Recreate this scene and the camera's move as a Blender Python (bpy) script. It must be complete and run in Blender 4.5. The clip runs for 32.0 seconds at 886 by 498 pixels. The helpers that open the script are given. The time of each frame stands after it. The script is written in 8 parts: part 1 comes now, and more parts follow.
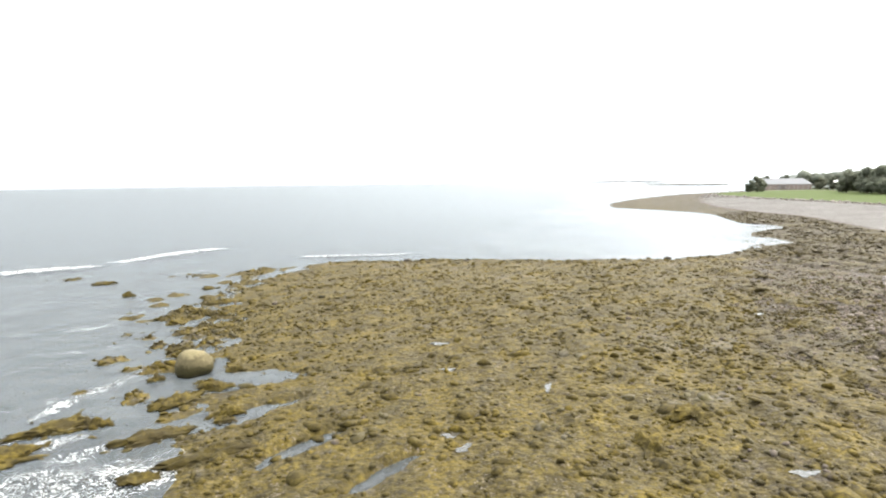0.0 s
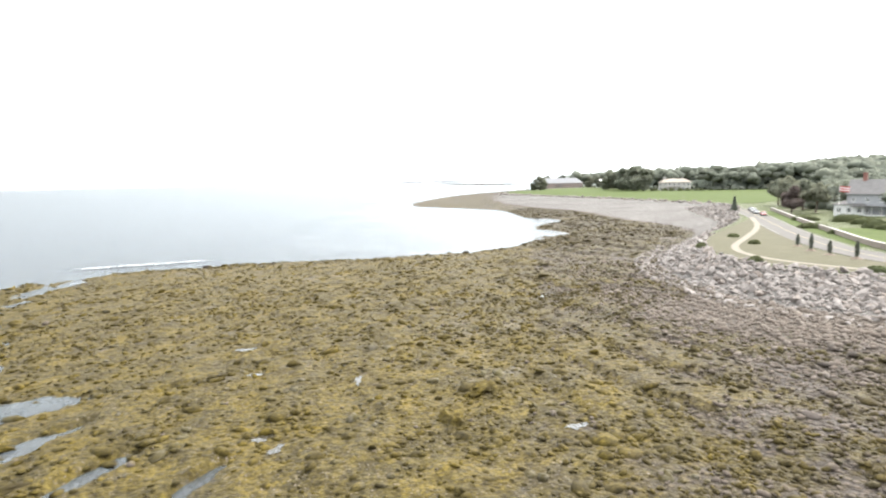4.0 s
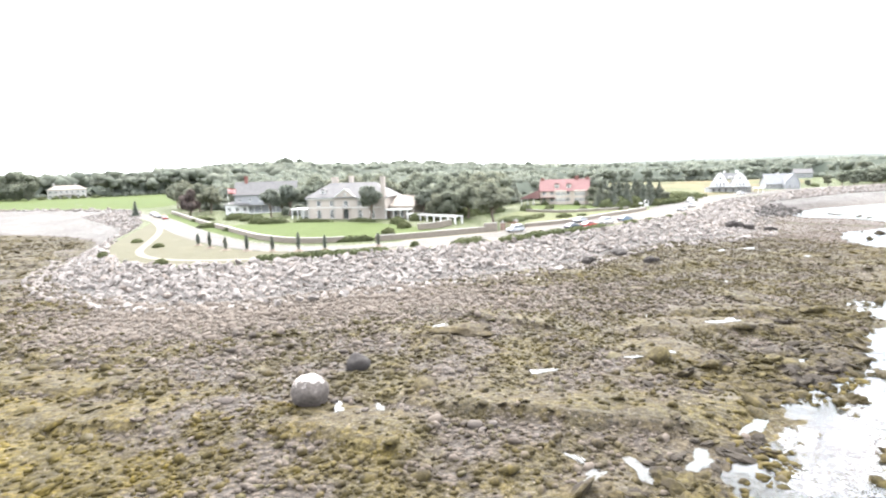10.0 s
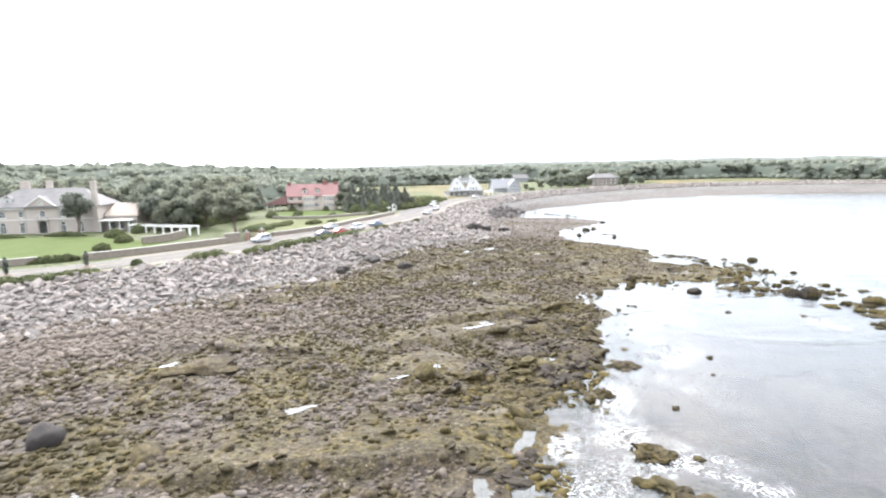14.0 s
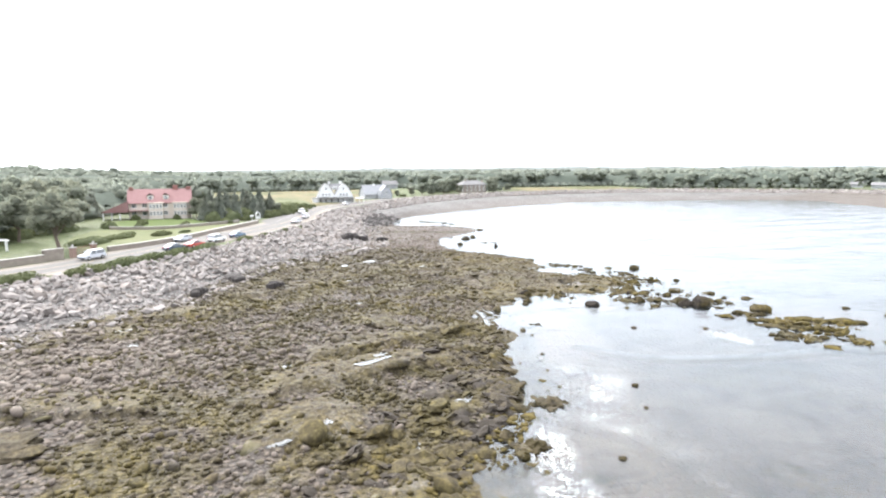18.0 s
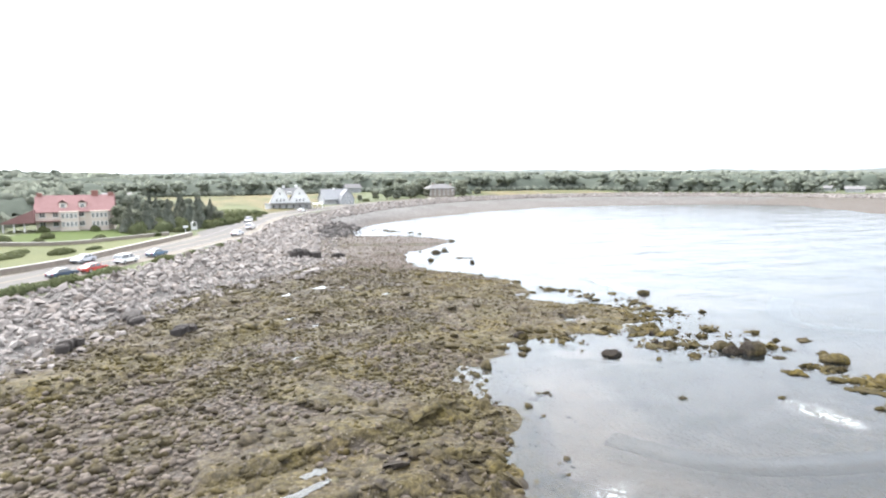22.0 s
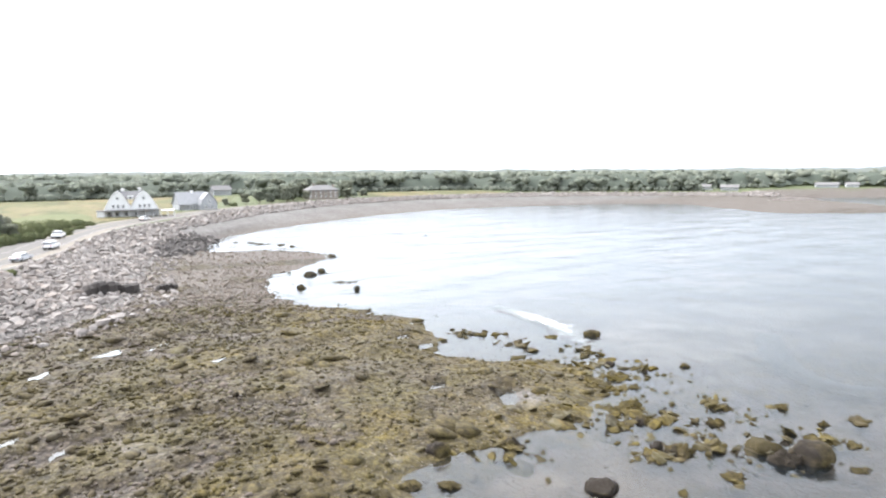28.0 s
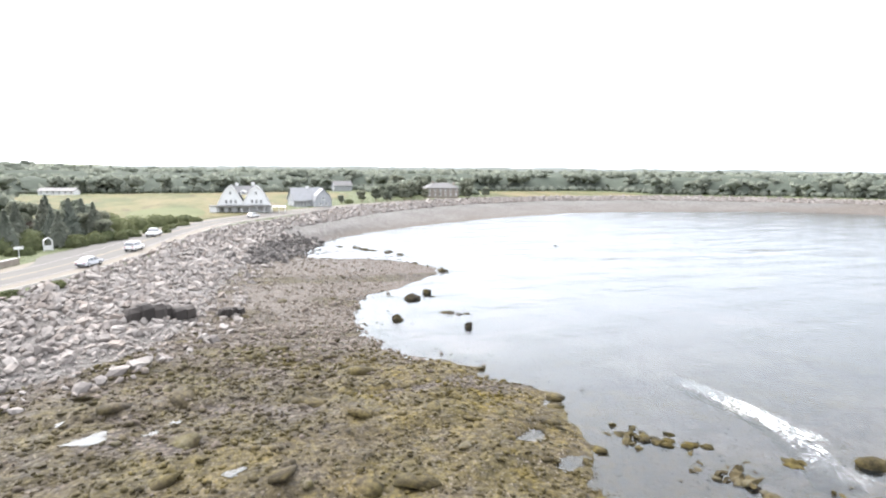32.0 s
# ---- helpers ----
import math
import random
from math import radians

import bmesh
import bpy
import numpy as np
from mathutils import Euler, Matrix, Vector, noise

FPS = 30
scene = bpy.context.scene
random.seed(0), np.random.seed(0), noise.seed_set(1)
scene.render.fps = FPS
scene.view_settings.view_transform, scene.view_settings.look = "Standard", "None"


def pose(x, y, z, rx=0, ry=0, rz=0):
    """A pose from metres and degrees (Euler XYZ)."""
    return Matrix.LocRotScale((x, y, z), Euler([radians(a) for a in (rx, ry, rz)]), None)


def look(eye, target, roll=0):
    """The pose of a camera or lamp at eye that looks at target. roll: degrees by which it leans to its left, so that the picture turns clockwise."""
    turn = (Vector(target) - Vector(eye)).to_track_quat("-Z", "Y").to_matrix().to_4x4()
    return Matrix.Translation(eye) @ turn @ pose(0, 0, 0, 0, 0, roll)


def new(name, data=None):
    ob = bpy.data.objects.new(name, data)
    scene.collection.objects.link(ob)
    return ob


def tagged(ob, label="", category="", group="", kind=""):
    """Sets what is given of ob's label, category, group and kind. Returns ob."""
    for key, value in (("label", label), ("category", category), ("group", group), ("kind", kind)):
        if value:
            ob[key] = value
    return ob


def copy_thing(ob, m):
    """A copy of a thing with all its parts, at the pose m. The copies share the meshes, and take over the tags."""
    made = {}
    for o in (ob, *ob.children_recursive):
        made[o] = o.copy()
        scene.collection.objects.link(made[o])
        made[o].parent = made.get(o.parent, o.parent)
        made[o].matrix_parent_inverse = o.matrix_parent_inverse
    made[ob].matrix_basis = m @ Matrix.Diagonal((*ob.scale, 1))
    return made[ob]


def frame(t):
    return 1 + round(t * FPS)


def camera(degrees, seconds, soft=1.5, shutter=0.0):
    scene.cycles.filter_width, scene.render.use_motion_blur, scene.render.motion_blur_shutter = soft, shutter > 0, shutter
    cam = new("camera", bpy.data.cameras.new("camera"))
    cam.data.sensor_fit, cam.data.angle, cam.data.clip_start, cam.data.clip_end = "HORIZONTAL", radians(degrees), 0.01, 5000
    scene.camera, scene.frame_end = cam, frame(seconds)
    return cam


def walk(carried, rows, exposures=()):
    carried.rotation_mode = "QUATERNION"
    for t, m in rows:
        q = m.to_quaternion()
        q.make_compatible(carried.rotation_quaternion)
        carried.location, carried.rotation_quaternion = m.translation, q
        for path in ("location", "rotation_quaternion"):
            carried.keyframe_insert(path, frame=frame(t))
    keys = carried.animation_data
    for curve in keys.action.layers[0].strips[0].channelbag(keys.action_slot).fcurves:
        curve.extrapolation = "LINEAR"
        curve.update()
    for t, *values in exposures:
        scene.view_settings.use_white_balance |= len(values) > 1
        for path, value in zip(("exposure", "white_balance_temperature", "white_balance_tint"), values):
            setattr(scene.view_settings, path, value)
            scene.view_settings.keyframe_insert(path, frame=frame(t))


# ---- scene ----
cam = camera(73.9, 32.0, soft=2.1, shutter=0.4)
PATH = [
    (0, (1.485, -0.587, 21.941), (1.489, 1.4, 21.71), -0.9),
    (0.5, (1.447, -0.693, 21.923), (1.497, 1.293, 21.691), -0.9),
    (1, (1.432, -0.771, 21.905), (1.531, 1.213, 21.674), -1.0),
    (1.5, (1.394, -0.829, 21.898), (1.559, 1.15, 21.665), -1.0),
    (2, (1.374, -0.927, 21.9), (1.613, 1.045, 21.666), -1.1),
    (2.5, (1.411, -1.114, 21.893), (1.719, 0.848, 21.661), -1.2),
    (4.5, (1.807, -2.533, 21.655), (2.582, -0.706, 21.414), -1.4),
    (5, (1.893, -2.888, 21.598), (2.815, -1.13, 21.355), -1.5),
    (5.5, (1.88, -2.963, 21.536), (2.952, -1.293, 21.286), -1.4),
    (6, (1.889, -2.887, 21.502), (3.127, -1.336, 21.252), -1.8),
    (6.5, (1.9, -2.688, 21.464), (3.289, -1.272, 21.206), -1.5),
    (7, (1.981, -2.534, 21.432), (3.498, -1.258, 21.171), -1.6),
    (7.5, (2.164, -2.305, 21.404), (3.778, -1.154, 21.139), -1.7),
    (8, (2.456, -2.056, 21.364), (4.144, -1.018, 21.097), -1.7),
    (8.5, (2.777, -1.871, 21.314), (4.526, -0.938, 21.047), -1.7),
    (9, (3.104, -1.706, 21.268), (4.903, -0.874, 21.0), -1.7),
    (9.5, (3.465, -1.503, 21.252), (5.31, -0.783, 20.981), -1.8),
    (10, (3.922, -1.31, 21.236), (5.809, -0.706, 20.963), -1.8),
    (10.5, (4.511, -1.084, 21.226), (6.429, -0.59, 20.949), -1.8),
    (11, (5.179, -0.86, 21.216), (7.121, -0.468, 20.938), -1.8),
    (11.5, (5.934, -0.669, 21.225), (7.89, -0.36, 20.945), -1.9),
    (12, (6.782, -0.512, 21.239), (8.748, -0.275, 20.957), -1.8),
    (12.5, (7.772, -0.418, 21.241), (9.747, -0.289, 20.957), -1.8),
    (13, (8.956, -0.342, 21.248), (10.936, -0.327, 20.965), -1.7),
    (13.5, (10.289, -0.27, 21.265), (12.266, -0.376, 20.983), -1.7),
    (14, (11.645, -0.173, 21.246), (13.613, -0.395, 20.965), -1.2),
    (14.5, (12.96, -0.021, 21.225), (14.914, -0.341, 20.946), -1.0),
    (16.5, (17.768, 1.694, 20.907), (19.686, 1.194, 20.635), -0.2),
    (17, (19.39, 1.554, 20.919), (21.285, 0.972, 20.649), -0.5),
    (17.5, (21.409, 1.107, 20.969), (23.283, 0.462, 20.701), -0.4),
    (18, (23.689, 0.498, 21.022), (25.557, -0.164, 20.755), -0.4),
    (18.5, (26.123, -0.199, 21.045), (27.988, -0.871, 20.78), -0.3),
    (19, (28.689, -1.029, 21.064), (30.539, -1.741, 20.799), -0.3),
    (19.5, (31.421, -2.015, 21.074), (33.269, -2.73, 20.809), -0.4),
    (20, (34.285, -3.117, 21.07), (36.133, -3.835, 20.806), -0.4),
    (20.5, (37.236, -4.153, 21.059), (39.081, -4.877, 20.796), -0.3),
    (21, (40.329, -5.206, 21.094), (42.175, -5.93, 20.831), -0.2),
    (21.5, (43.518, -6.294, 21.158), (45.361, -7.025, 20.896), -0.2),
    (22, (46.747, -7.408, 21.226), (48.574, -8.177, 20.967), -0.3),
    (22.5, (49.839, -8.563, 21.252), (51.646, -9.381, 20.996), -0.3),
    (23, (52.613, -9.643, 21.276), (54.394, -10.516, 21.021), -0.4),
    (23.5, (54.987, -10.664, 21.262), (56.734, -11.605, 21.01), -0.5),
    (24, (57.048, -11.632, 21.228), (58.728, -12.688, 20.973), -0.7),
    (24.5, (58.964, -12.48, 21.19), (60.566, -13.65, 20.933), -1.0),
    (25, (60.996, -13.369, 21.138), (62.557, -14.594, 20.886), -0.8),
    (25.5, (63.217, -14.55, 21.093), (64.749, -15.811, 20.84), -0.8),
    (27.5, (73.108, -20.628, 20.88), (74.695, -21.819, 20.621), -0.6),
    (28, (75.729, -22.32, 20.87), (77.378, -23.42, 20.609), -0.4),
    (28.5, (78.393, -24.092, 20.877), (80.083, -25.129, 20.613), -0.4),
    (29, (81.077, -25.785, 20.881), (82.787, -26.787, 20.614), -0.3),
    (29.5, (83.953, -27.435, 20.914), (85.705, -28.36, 20.646), -0.1),
    (30, (86.962, -29.069, 20.936), (88.744, -29.935, 20.668), -0.0),
    (30.5, (90.099, -30.582, 20.965), (91.9, -31.41, 20.698), 0.2),
    (31, (93.429, -32.065, 20.973), (95.251, -32.844, 20.705), 0.3),
    (31.5, (96.994, -33.544, 20.961), (98.826, -34.301, 20.692), 0.4),
    (32, (100.633, -35.022, 20.952), (102.471, -35.763, 20.683), 0.5),
]
walk(cam, [(t, look(eye, target, roll)) for t, eye, target, roll in PATH], [(0.0, 1.89, 6820, 9), (2.5, 1.93, 6800, 9), (5.0, 2.06, 6600, 10), (9.0, 2.53, 6480, 11), (12.5, 2.45, 6400, 12), (14.0, 2.2, 6360, 12), (20.0, 2.19, 6340, 11), (25.0, 2.0, 6300, 11), (32.0, 2.04, 6400, 12)])

# ---------------------------------------------------------------- world and light
SUN_ELEVATION, SUN_AZIMUTH = 40.0, 70.0      # azimuth clockwise from +y
world = bpy.data.worlds.new("world")
scene.world = world
world.use_nodes = True
wn = world.node_tree.nodes
wl = world.node_tree.links
sky = wn.new("ShaderNodeTexSky")
sky.sky_type, sky.sun_disc = "NISHITA", False
sky.sun_elevation, sky.sun_rotation = radians(SUN_ELEVATION), radians(SUN_AZIMUTH)
sky.air_density, sky.dust_density, sky.ozone_density = 1.0, 5.0, 1.0
updown = wn.new("ShaderNodeSeparateXYZ")     # an overcast deck, brighter overhead than in the haze at the horizon
wl.new(wn.new("ShaderNodeTexCoord").outputs["Generated"], updown.inputs["Vector"])
deck = wn.new("ShaderNodeValToRGB")
deck.color_ramp.elements[0].position, deck.color_ramp.elements[0].color = 0.0, (0.46, 0.49, 0.53, 1)
deck.color_ramp.elements[1].position, deck.color_ramp.elements[1].color = 0.6, (1.0, 1.0, 1.0, 1)
wl.new(updown.outputs["Z"], deck.inputs["Fac"])
bright = wn.new("ShaderNodeMixRGB")
bright.blend_type = "MULTIPLY"
bright.inputs["Fac"].default_value = 1.0
bright.inputs["Color2"].default_value = (14.5, 14.8, 15.2, 1)
wl.new(deck.outputs["Color"], bright.inputs["Color1"])
toward = wn.new("ShaderNodeVectorMath")      # the deck is thinner and brighter on the sun's side
toward.operation = "DOT_PRODUCT"
wl.new(updown.inputs["Vector"].links[0].from_socket, toward.inputs[0])
toward.inputs[1].default_value = (math.sin(radians(SUN_AZIMUTH)) * math.cos(radians(SUN_ELEVATION)), math.cos(radians(SUN_AZIMUTH)) * math.cos(radians(SUN_ELEVATION)), math.sin(radians(SUN_ELEVATION)))
glow = wn.new("ShaderNodeMapRange")
glow.inputs["From Min"].default_value, glow.inputs["From Max"].default_value = 0.1, 0.9
glow.inputs["To Min"].default_value, glow.inputs["To Max"].default_value = 0.55, 1.42
wl.new(toward.outputs["Value"], glow.inputs["Value"])
sided = wn.new("ShaderNodeMixRGB")
sided.blend_type = "MULTIPLY"
sided.inputs["Fac"].default_value = 1.0
wl.new(bright.outputs["Color"], sided.inputs["Color1"])
wl.new(glow.outputs["Result"], sided.inputs["Color2"])
veil = wn.new("ShaderNodeMixRGB")            # over the clear sky
veil.inputs["Fac"].default_value = 0.8
wl.new(sided.outputs["Color"], veil.inputs["Color2"])
wl.new(sky.outputs["Color"], veil.inputs["Color1"])
wl.new(veil.outputs["Color"], wn["Background"].inputs["Color"])
wn["Background"].inputs["Strength"].default_value = 0.1
sun = new("sun", bpy.data.lights.new("sun", "SUN"))
sun.data.energy, sun.data.angle, sun.data.color = 1.2, radians(14), (1.0, 0.96, 0.9)
az, el = radians(SUN_AZIMUTH), radians(SUN_ELEVATION)
sun.matrix_world = look((math.sin(az) * math.cos(el) * 300, math.cos(az) * math.cos(el) * 300, math.sin(el) * 300), (0, 0, 0))


# ---------------------------------------------------------------- materials
class Nodes:
    """A material and short words for its nodes."""

    def __init__(self, name):
        self.mat = bpy.data.materials.new(name)
        self.mat.use_nodes = True
        self.tree = self.mat.node_tree
        self.bsdf = self.tree.nodes["Principled BSDF"]
        self.out = self.tree.nodes["Material Output"]
        self.coord = self.tree.nodes.new("ShaderNodeTexCoord").outputs["Object"]

    def node(self, kind, **values):
        n = self.tree.nodes.new(kind)
        for k, v in values.items():
            sock = n.inputs[k.replace("_", " ")]
            if hasattr(v, "links"):
                self.tree.links.new(v, sock)
            else:
                sock.default_value = v
        return n

    def world_coord(self):
        return self.tree.nodes.new("ShaderNodeNewGeometry").outputs["Position"]

    def noise(self, scale, detail=4.0, rough=0.55, at=None, stretch=None):
        at = at or self.coord
        if stretch:
            m = self.node("ShaderNodeMapping", Vector=at)
            m.inputs["Scale"].default_value = stretch
            at = m.outputs["Vector"]
        return self.node("ShaderNodeTexNoise", Vector=at, Scale=scale, Detail=detail, Roughness=rough).outputs["Fac"]

    def ramp(self, fac, stops):
        n = self.node("ShaderNodeValToRGB", Fac=fac)
        e = n.color_ramp.elements
        while len(e) < len(stops):
            e.new(0.5)
        for slot, (at, col) in zip(e, stops):
            slot.position = at
            slot.color = (*col, 1) if len(col) == 3 else col
        return n.outputs["Color"]

    def steps(self, fac, low, high):
        return self.node("ShaderNodeMapRange", Value=fac, From_Min=low, From_Max=high).outputs["Result"]

    def mix(self, fac, a, b, blend="MIX"):
        n = self.node("ShaderNodeMixRGB", Fac=fac)
        n.blend_type = blend
        for k, v in (("Color1", a), ("Color2", b)):
            if hasattr(v, "links"):
                self.tree.links.new(v, n.inputs[k])
            else:
                n.inputs[k].default_value = (*v, 1)
        return n.outputs["Color"]

    def math(self, op, a, b=0.0):
        n = self.tree.nodes.new("ShaderNodeMath")
        n.operation = op
        for i, v in enumerate((a, b)):
            if hasattr(v, "links"):
                self.tree.links.new(v, n.inputs[i])
            else:
                n.inputs[i].default_value = v
        return n.outputs["Value"]

    def island(self):
        return self.tree.nodes.new("ShaderNodeNewGeometry").outputs["Random Per Island"]

    def random(self):
        return self.tree.nodes.new("ShaderNodeObjectInfo").outputs["Random"]

    def bump(self, height, strength=0.5, distance=0.1):
        n = self.node("ShaderNodeBump", Height=height, Strength=strength, Distance=distance)
        self.tree.links.new(n.outputs["Normal"], self.bsdf.inputs["Normal"])

    def set(self, color=None, rough=0.7, metal=0.0, spec=0.5):
        if color is not None:
            if hasattr(color, "links"):
                self.tree.links.new(color, self.bsdf.inputs["Base Color"])
            else:
                self.bsdf.inputs["Base Color"].default_value = (*color, 1)
        if hasattr(rough, "links"):
            self.tree.links.new(rough, self.bsdf.inputs["Roughness"])
        else:
            self.bsdf.inputs["Roughness"].default_value = rough
        self.bsdf.inputs["Metallic"].default_value = metal
        self.bsdf.inputs["Specular IOR Level"].default_value = spec
        return self.mat


def surface(name, dark, light, scale=1.0, rough=0.75, bump=0.3, deep=0.05, spec=0.15, stain=0.5, vary=0.0, metal=0.0):
    """A plain weathered surface: grain at one scale, stains at another, and some change from thing to thing."""
    m = Nodes(name)
    grain = m.noise(scale * 6, 6, 0.6)
    blot = m.noise(scale * 0.6, 3, 0.5)
    both = m.math("ADD", m.math("MULTIPLY", grain, 1 - stain), m.math("MULTIPLY", blot, stain))
    col = m.mix(m.steps(both, 0.3, 0.7), dark, light)
    if vary:
        col = m.mix(m.math("MULTIPLY", m.random(), vary), col, dark)
    m.bump(grain, bump, deep)
    return m.set(col, rough, metal, spec)


def weed_color(m, at):
    """Rockweed: golden out on the point and by the water, brown-olive further along the shore, mottled darker by noise.
    """
    xyz = m.node("ShaderNodeSeparateXYZ", Vector=at)
    out = m.steps(m.math("SUBTRACT", xyz.outputs["X"], m.math("MULTIPLY", xyz.outputs["Y"], 0.35)), 48.0, -10.0)
    out = m.math("MULTIPLY", out, m.steps(xyz.outputs["Y"], 230.0, 170.0))
    out = m.math("MAXIMUM", out, m.math("MULTIPLY", m.math("MULTIPLY", m.steps(xyz.outputs["Y"], -38.0, -60.0), m.steps(xyz.outputs["X"], 175.0, 140.0)), 0.3))
    drift = m.math("ADD", m.math("MULTIPLY", out, 0.36), m.math("ADD", m.math("MULTIPLY", m.noise(0.05, 4, 0.6, at), 0.65), m.math("MULTIPLY", m.noise(0.5, 4, 0.6, at), 0.35)))
    fine = m.steps(m.math("ADD", m.math("MULTIPLY", m.noise(3.4, 5, 0.7, at, (0.55, 1.0, 1.0)), 0.6), m.math("MULTIPLY", m.noise(11.0, 3, 0.7, at), 0.4)), 0.36, 0.64)
    along = m.math("MULTIPLY", m.math("ADD", xyz.outputs["X"], xyz.outputs["Y"]), 0.2)
    across = m.math("MULTIPLY", m.math("SUBTRACT", xyz.outputs["Y"], xyz.outputs["X"]), 0.7)
    strand = m.node("ShaderNodeCombineXYZ", X=along, Y=across, Z=xyz.outputs["Z"]).outputs["Vector"]
    gold = m.mix(fine, (0.028, 0.0212, 0.0057), (0.14, 0.1035, 0.0195))
    olive = m.mix(fine, (0.0255, 0.0203, 0.0072), (0.081, 0.063, 0.0185))
    gold = m.mix(m.steps(m.math("ADD", m.math("MULTIPLY", m.noise(0.5, 5, 0.65, strand), 0.6), m.math("MULTIPLY", m.noise(0.22, 4, 0.6, at), 0.4)), 0.44, 0.6), olive, gold)
    brown = m.mix(fine, (0.027, 0.0213, 0.0138), (0.0765, 0.0612, 0.0385))
    green = m.mix(fine, (0.0302, 0.0247, 0.0122), (0.082, 0.0675, 0.0292))
    brown = m.mix(m.steps(m.noise(0.16, 4, 0.6, at), 0.42, 0.62), brown, green)
    patch = m.mix(m.steps(m.noise(0.28, 4, 0.65, at), 0.34, 0.64), (0.72, 0.72, 0.73), (1.1, 1.1, 1.08))
    patch = m.mix(1.0, patch, m.mix(m.steps(m.noise(1.5, 4, 0.65, at), 0.38, 0.6), (0.5, 0.5, 0.52), (1.14, 1.14, 1.1)), "MULTIPLY")
    return m.mix(1.0, m.mix(m.steps(drift, 0.47, 0.72), brown, gold), patch, "MULTIPLY")


def stone(name, tones, by="island", weed=0.0, scale=1.5, rough=0.85, pale=0.5):
    """Rock: each piece has its own tone, with lichen-like blotches, and a skin of weed where weed is above 0."""
    m = Nodes(name)
    at = m.world_coord()
    own = m.island() if by == "island" else m.random()
    col = m.ramp(own, [(i / max(1, len(tones) - 1), tuple(0.62 * c for c in t)) for i, t in enumerate(tones)])
    blot = m.noise(scale, 5, 0.65, at)
    grain = m.noise(scale * 7, 4, 0.6, at)
    col = m.mix(m.math("MULTIPLY", m.steps(blot, 0.4, 0.8), pale), col, (0.195, 0.182, 0.168))
    col = m.mix(m.math("MULTIPLY", m.steps(grain, 0.55, 0.8), 0.45), col, (0.055, 0.048, 0.046))
    if weed:
        patch = m.steps(m.math("ADD", m.noise(0.16, 4, 0.6, at), m.math("MULTIPLY", own, 0.18)), 0.66 - 0.3 * weed, 0.74 - 0.3 * weed)
        col = m.mix(patch, col, weed_color(m, at))
    m.bump(m.math("ADD", blot, grain), 0.6, 0.1)
    return m.set(col, rough, 0, 0.14)


def leaves(name, dark, light, scale=0.7, lump=3.0, deep=0.15):
    m = Nodes(name)
    at = m.world_coord()
    clump = m.noise(scale, 4, 0.65, at)
    own = m.random()
    col = m.mix(m.steps(clump, 0.3, 0.7), dark, light)
    col = m.mix(m.math("MULTIPLY", own, 0.5), col, tuple(0.5 * (a + b) * s for a, b, s in zip(dark, light, (1.25, 1.05, 0.9))))
    col = m.mix(m.math("MULTIPLY", m.island(), 0.45), col, light)
    m.set(col, 0.85, 0, 0.05)
    m.bump(m.noise(lump, 4, 0.6, at), 0.3 if lump > 1 else 0.8, deep)
    thin = m.node("ShaderNodeBsdfTranslucent", Color=col)
    both = m.node("ShaderNodeMixShader", Fac=0.48)
    m.tree.links.new(m.bsdf.outputs[0], both.inputs[1]), m.tree.links.new(thin.outputs[0], both.inputs[2]), m.tree.links.new(both.outputs[0], m.out.inputs["Surface"])
    return m.mat


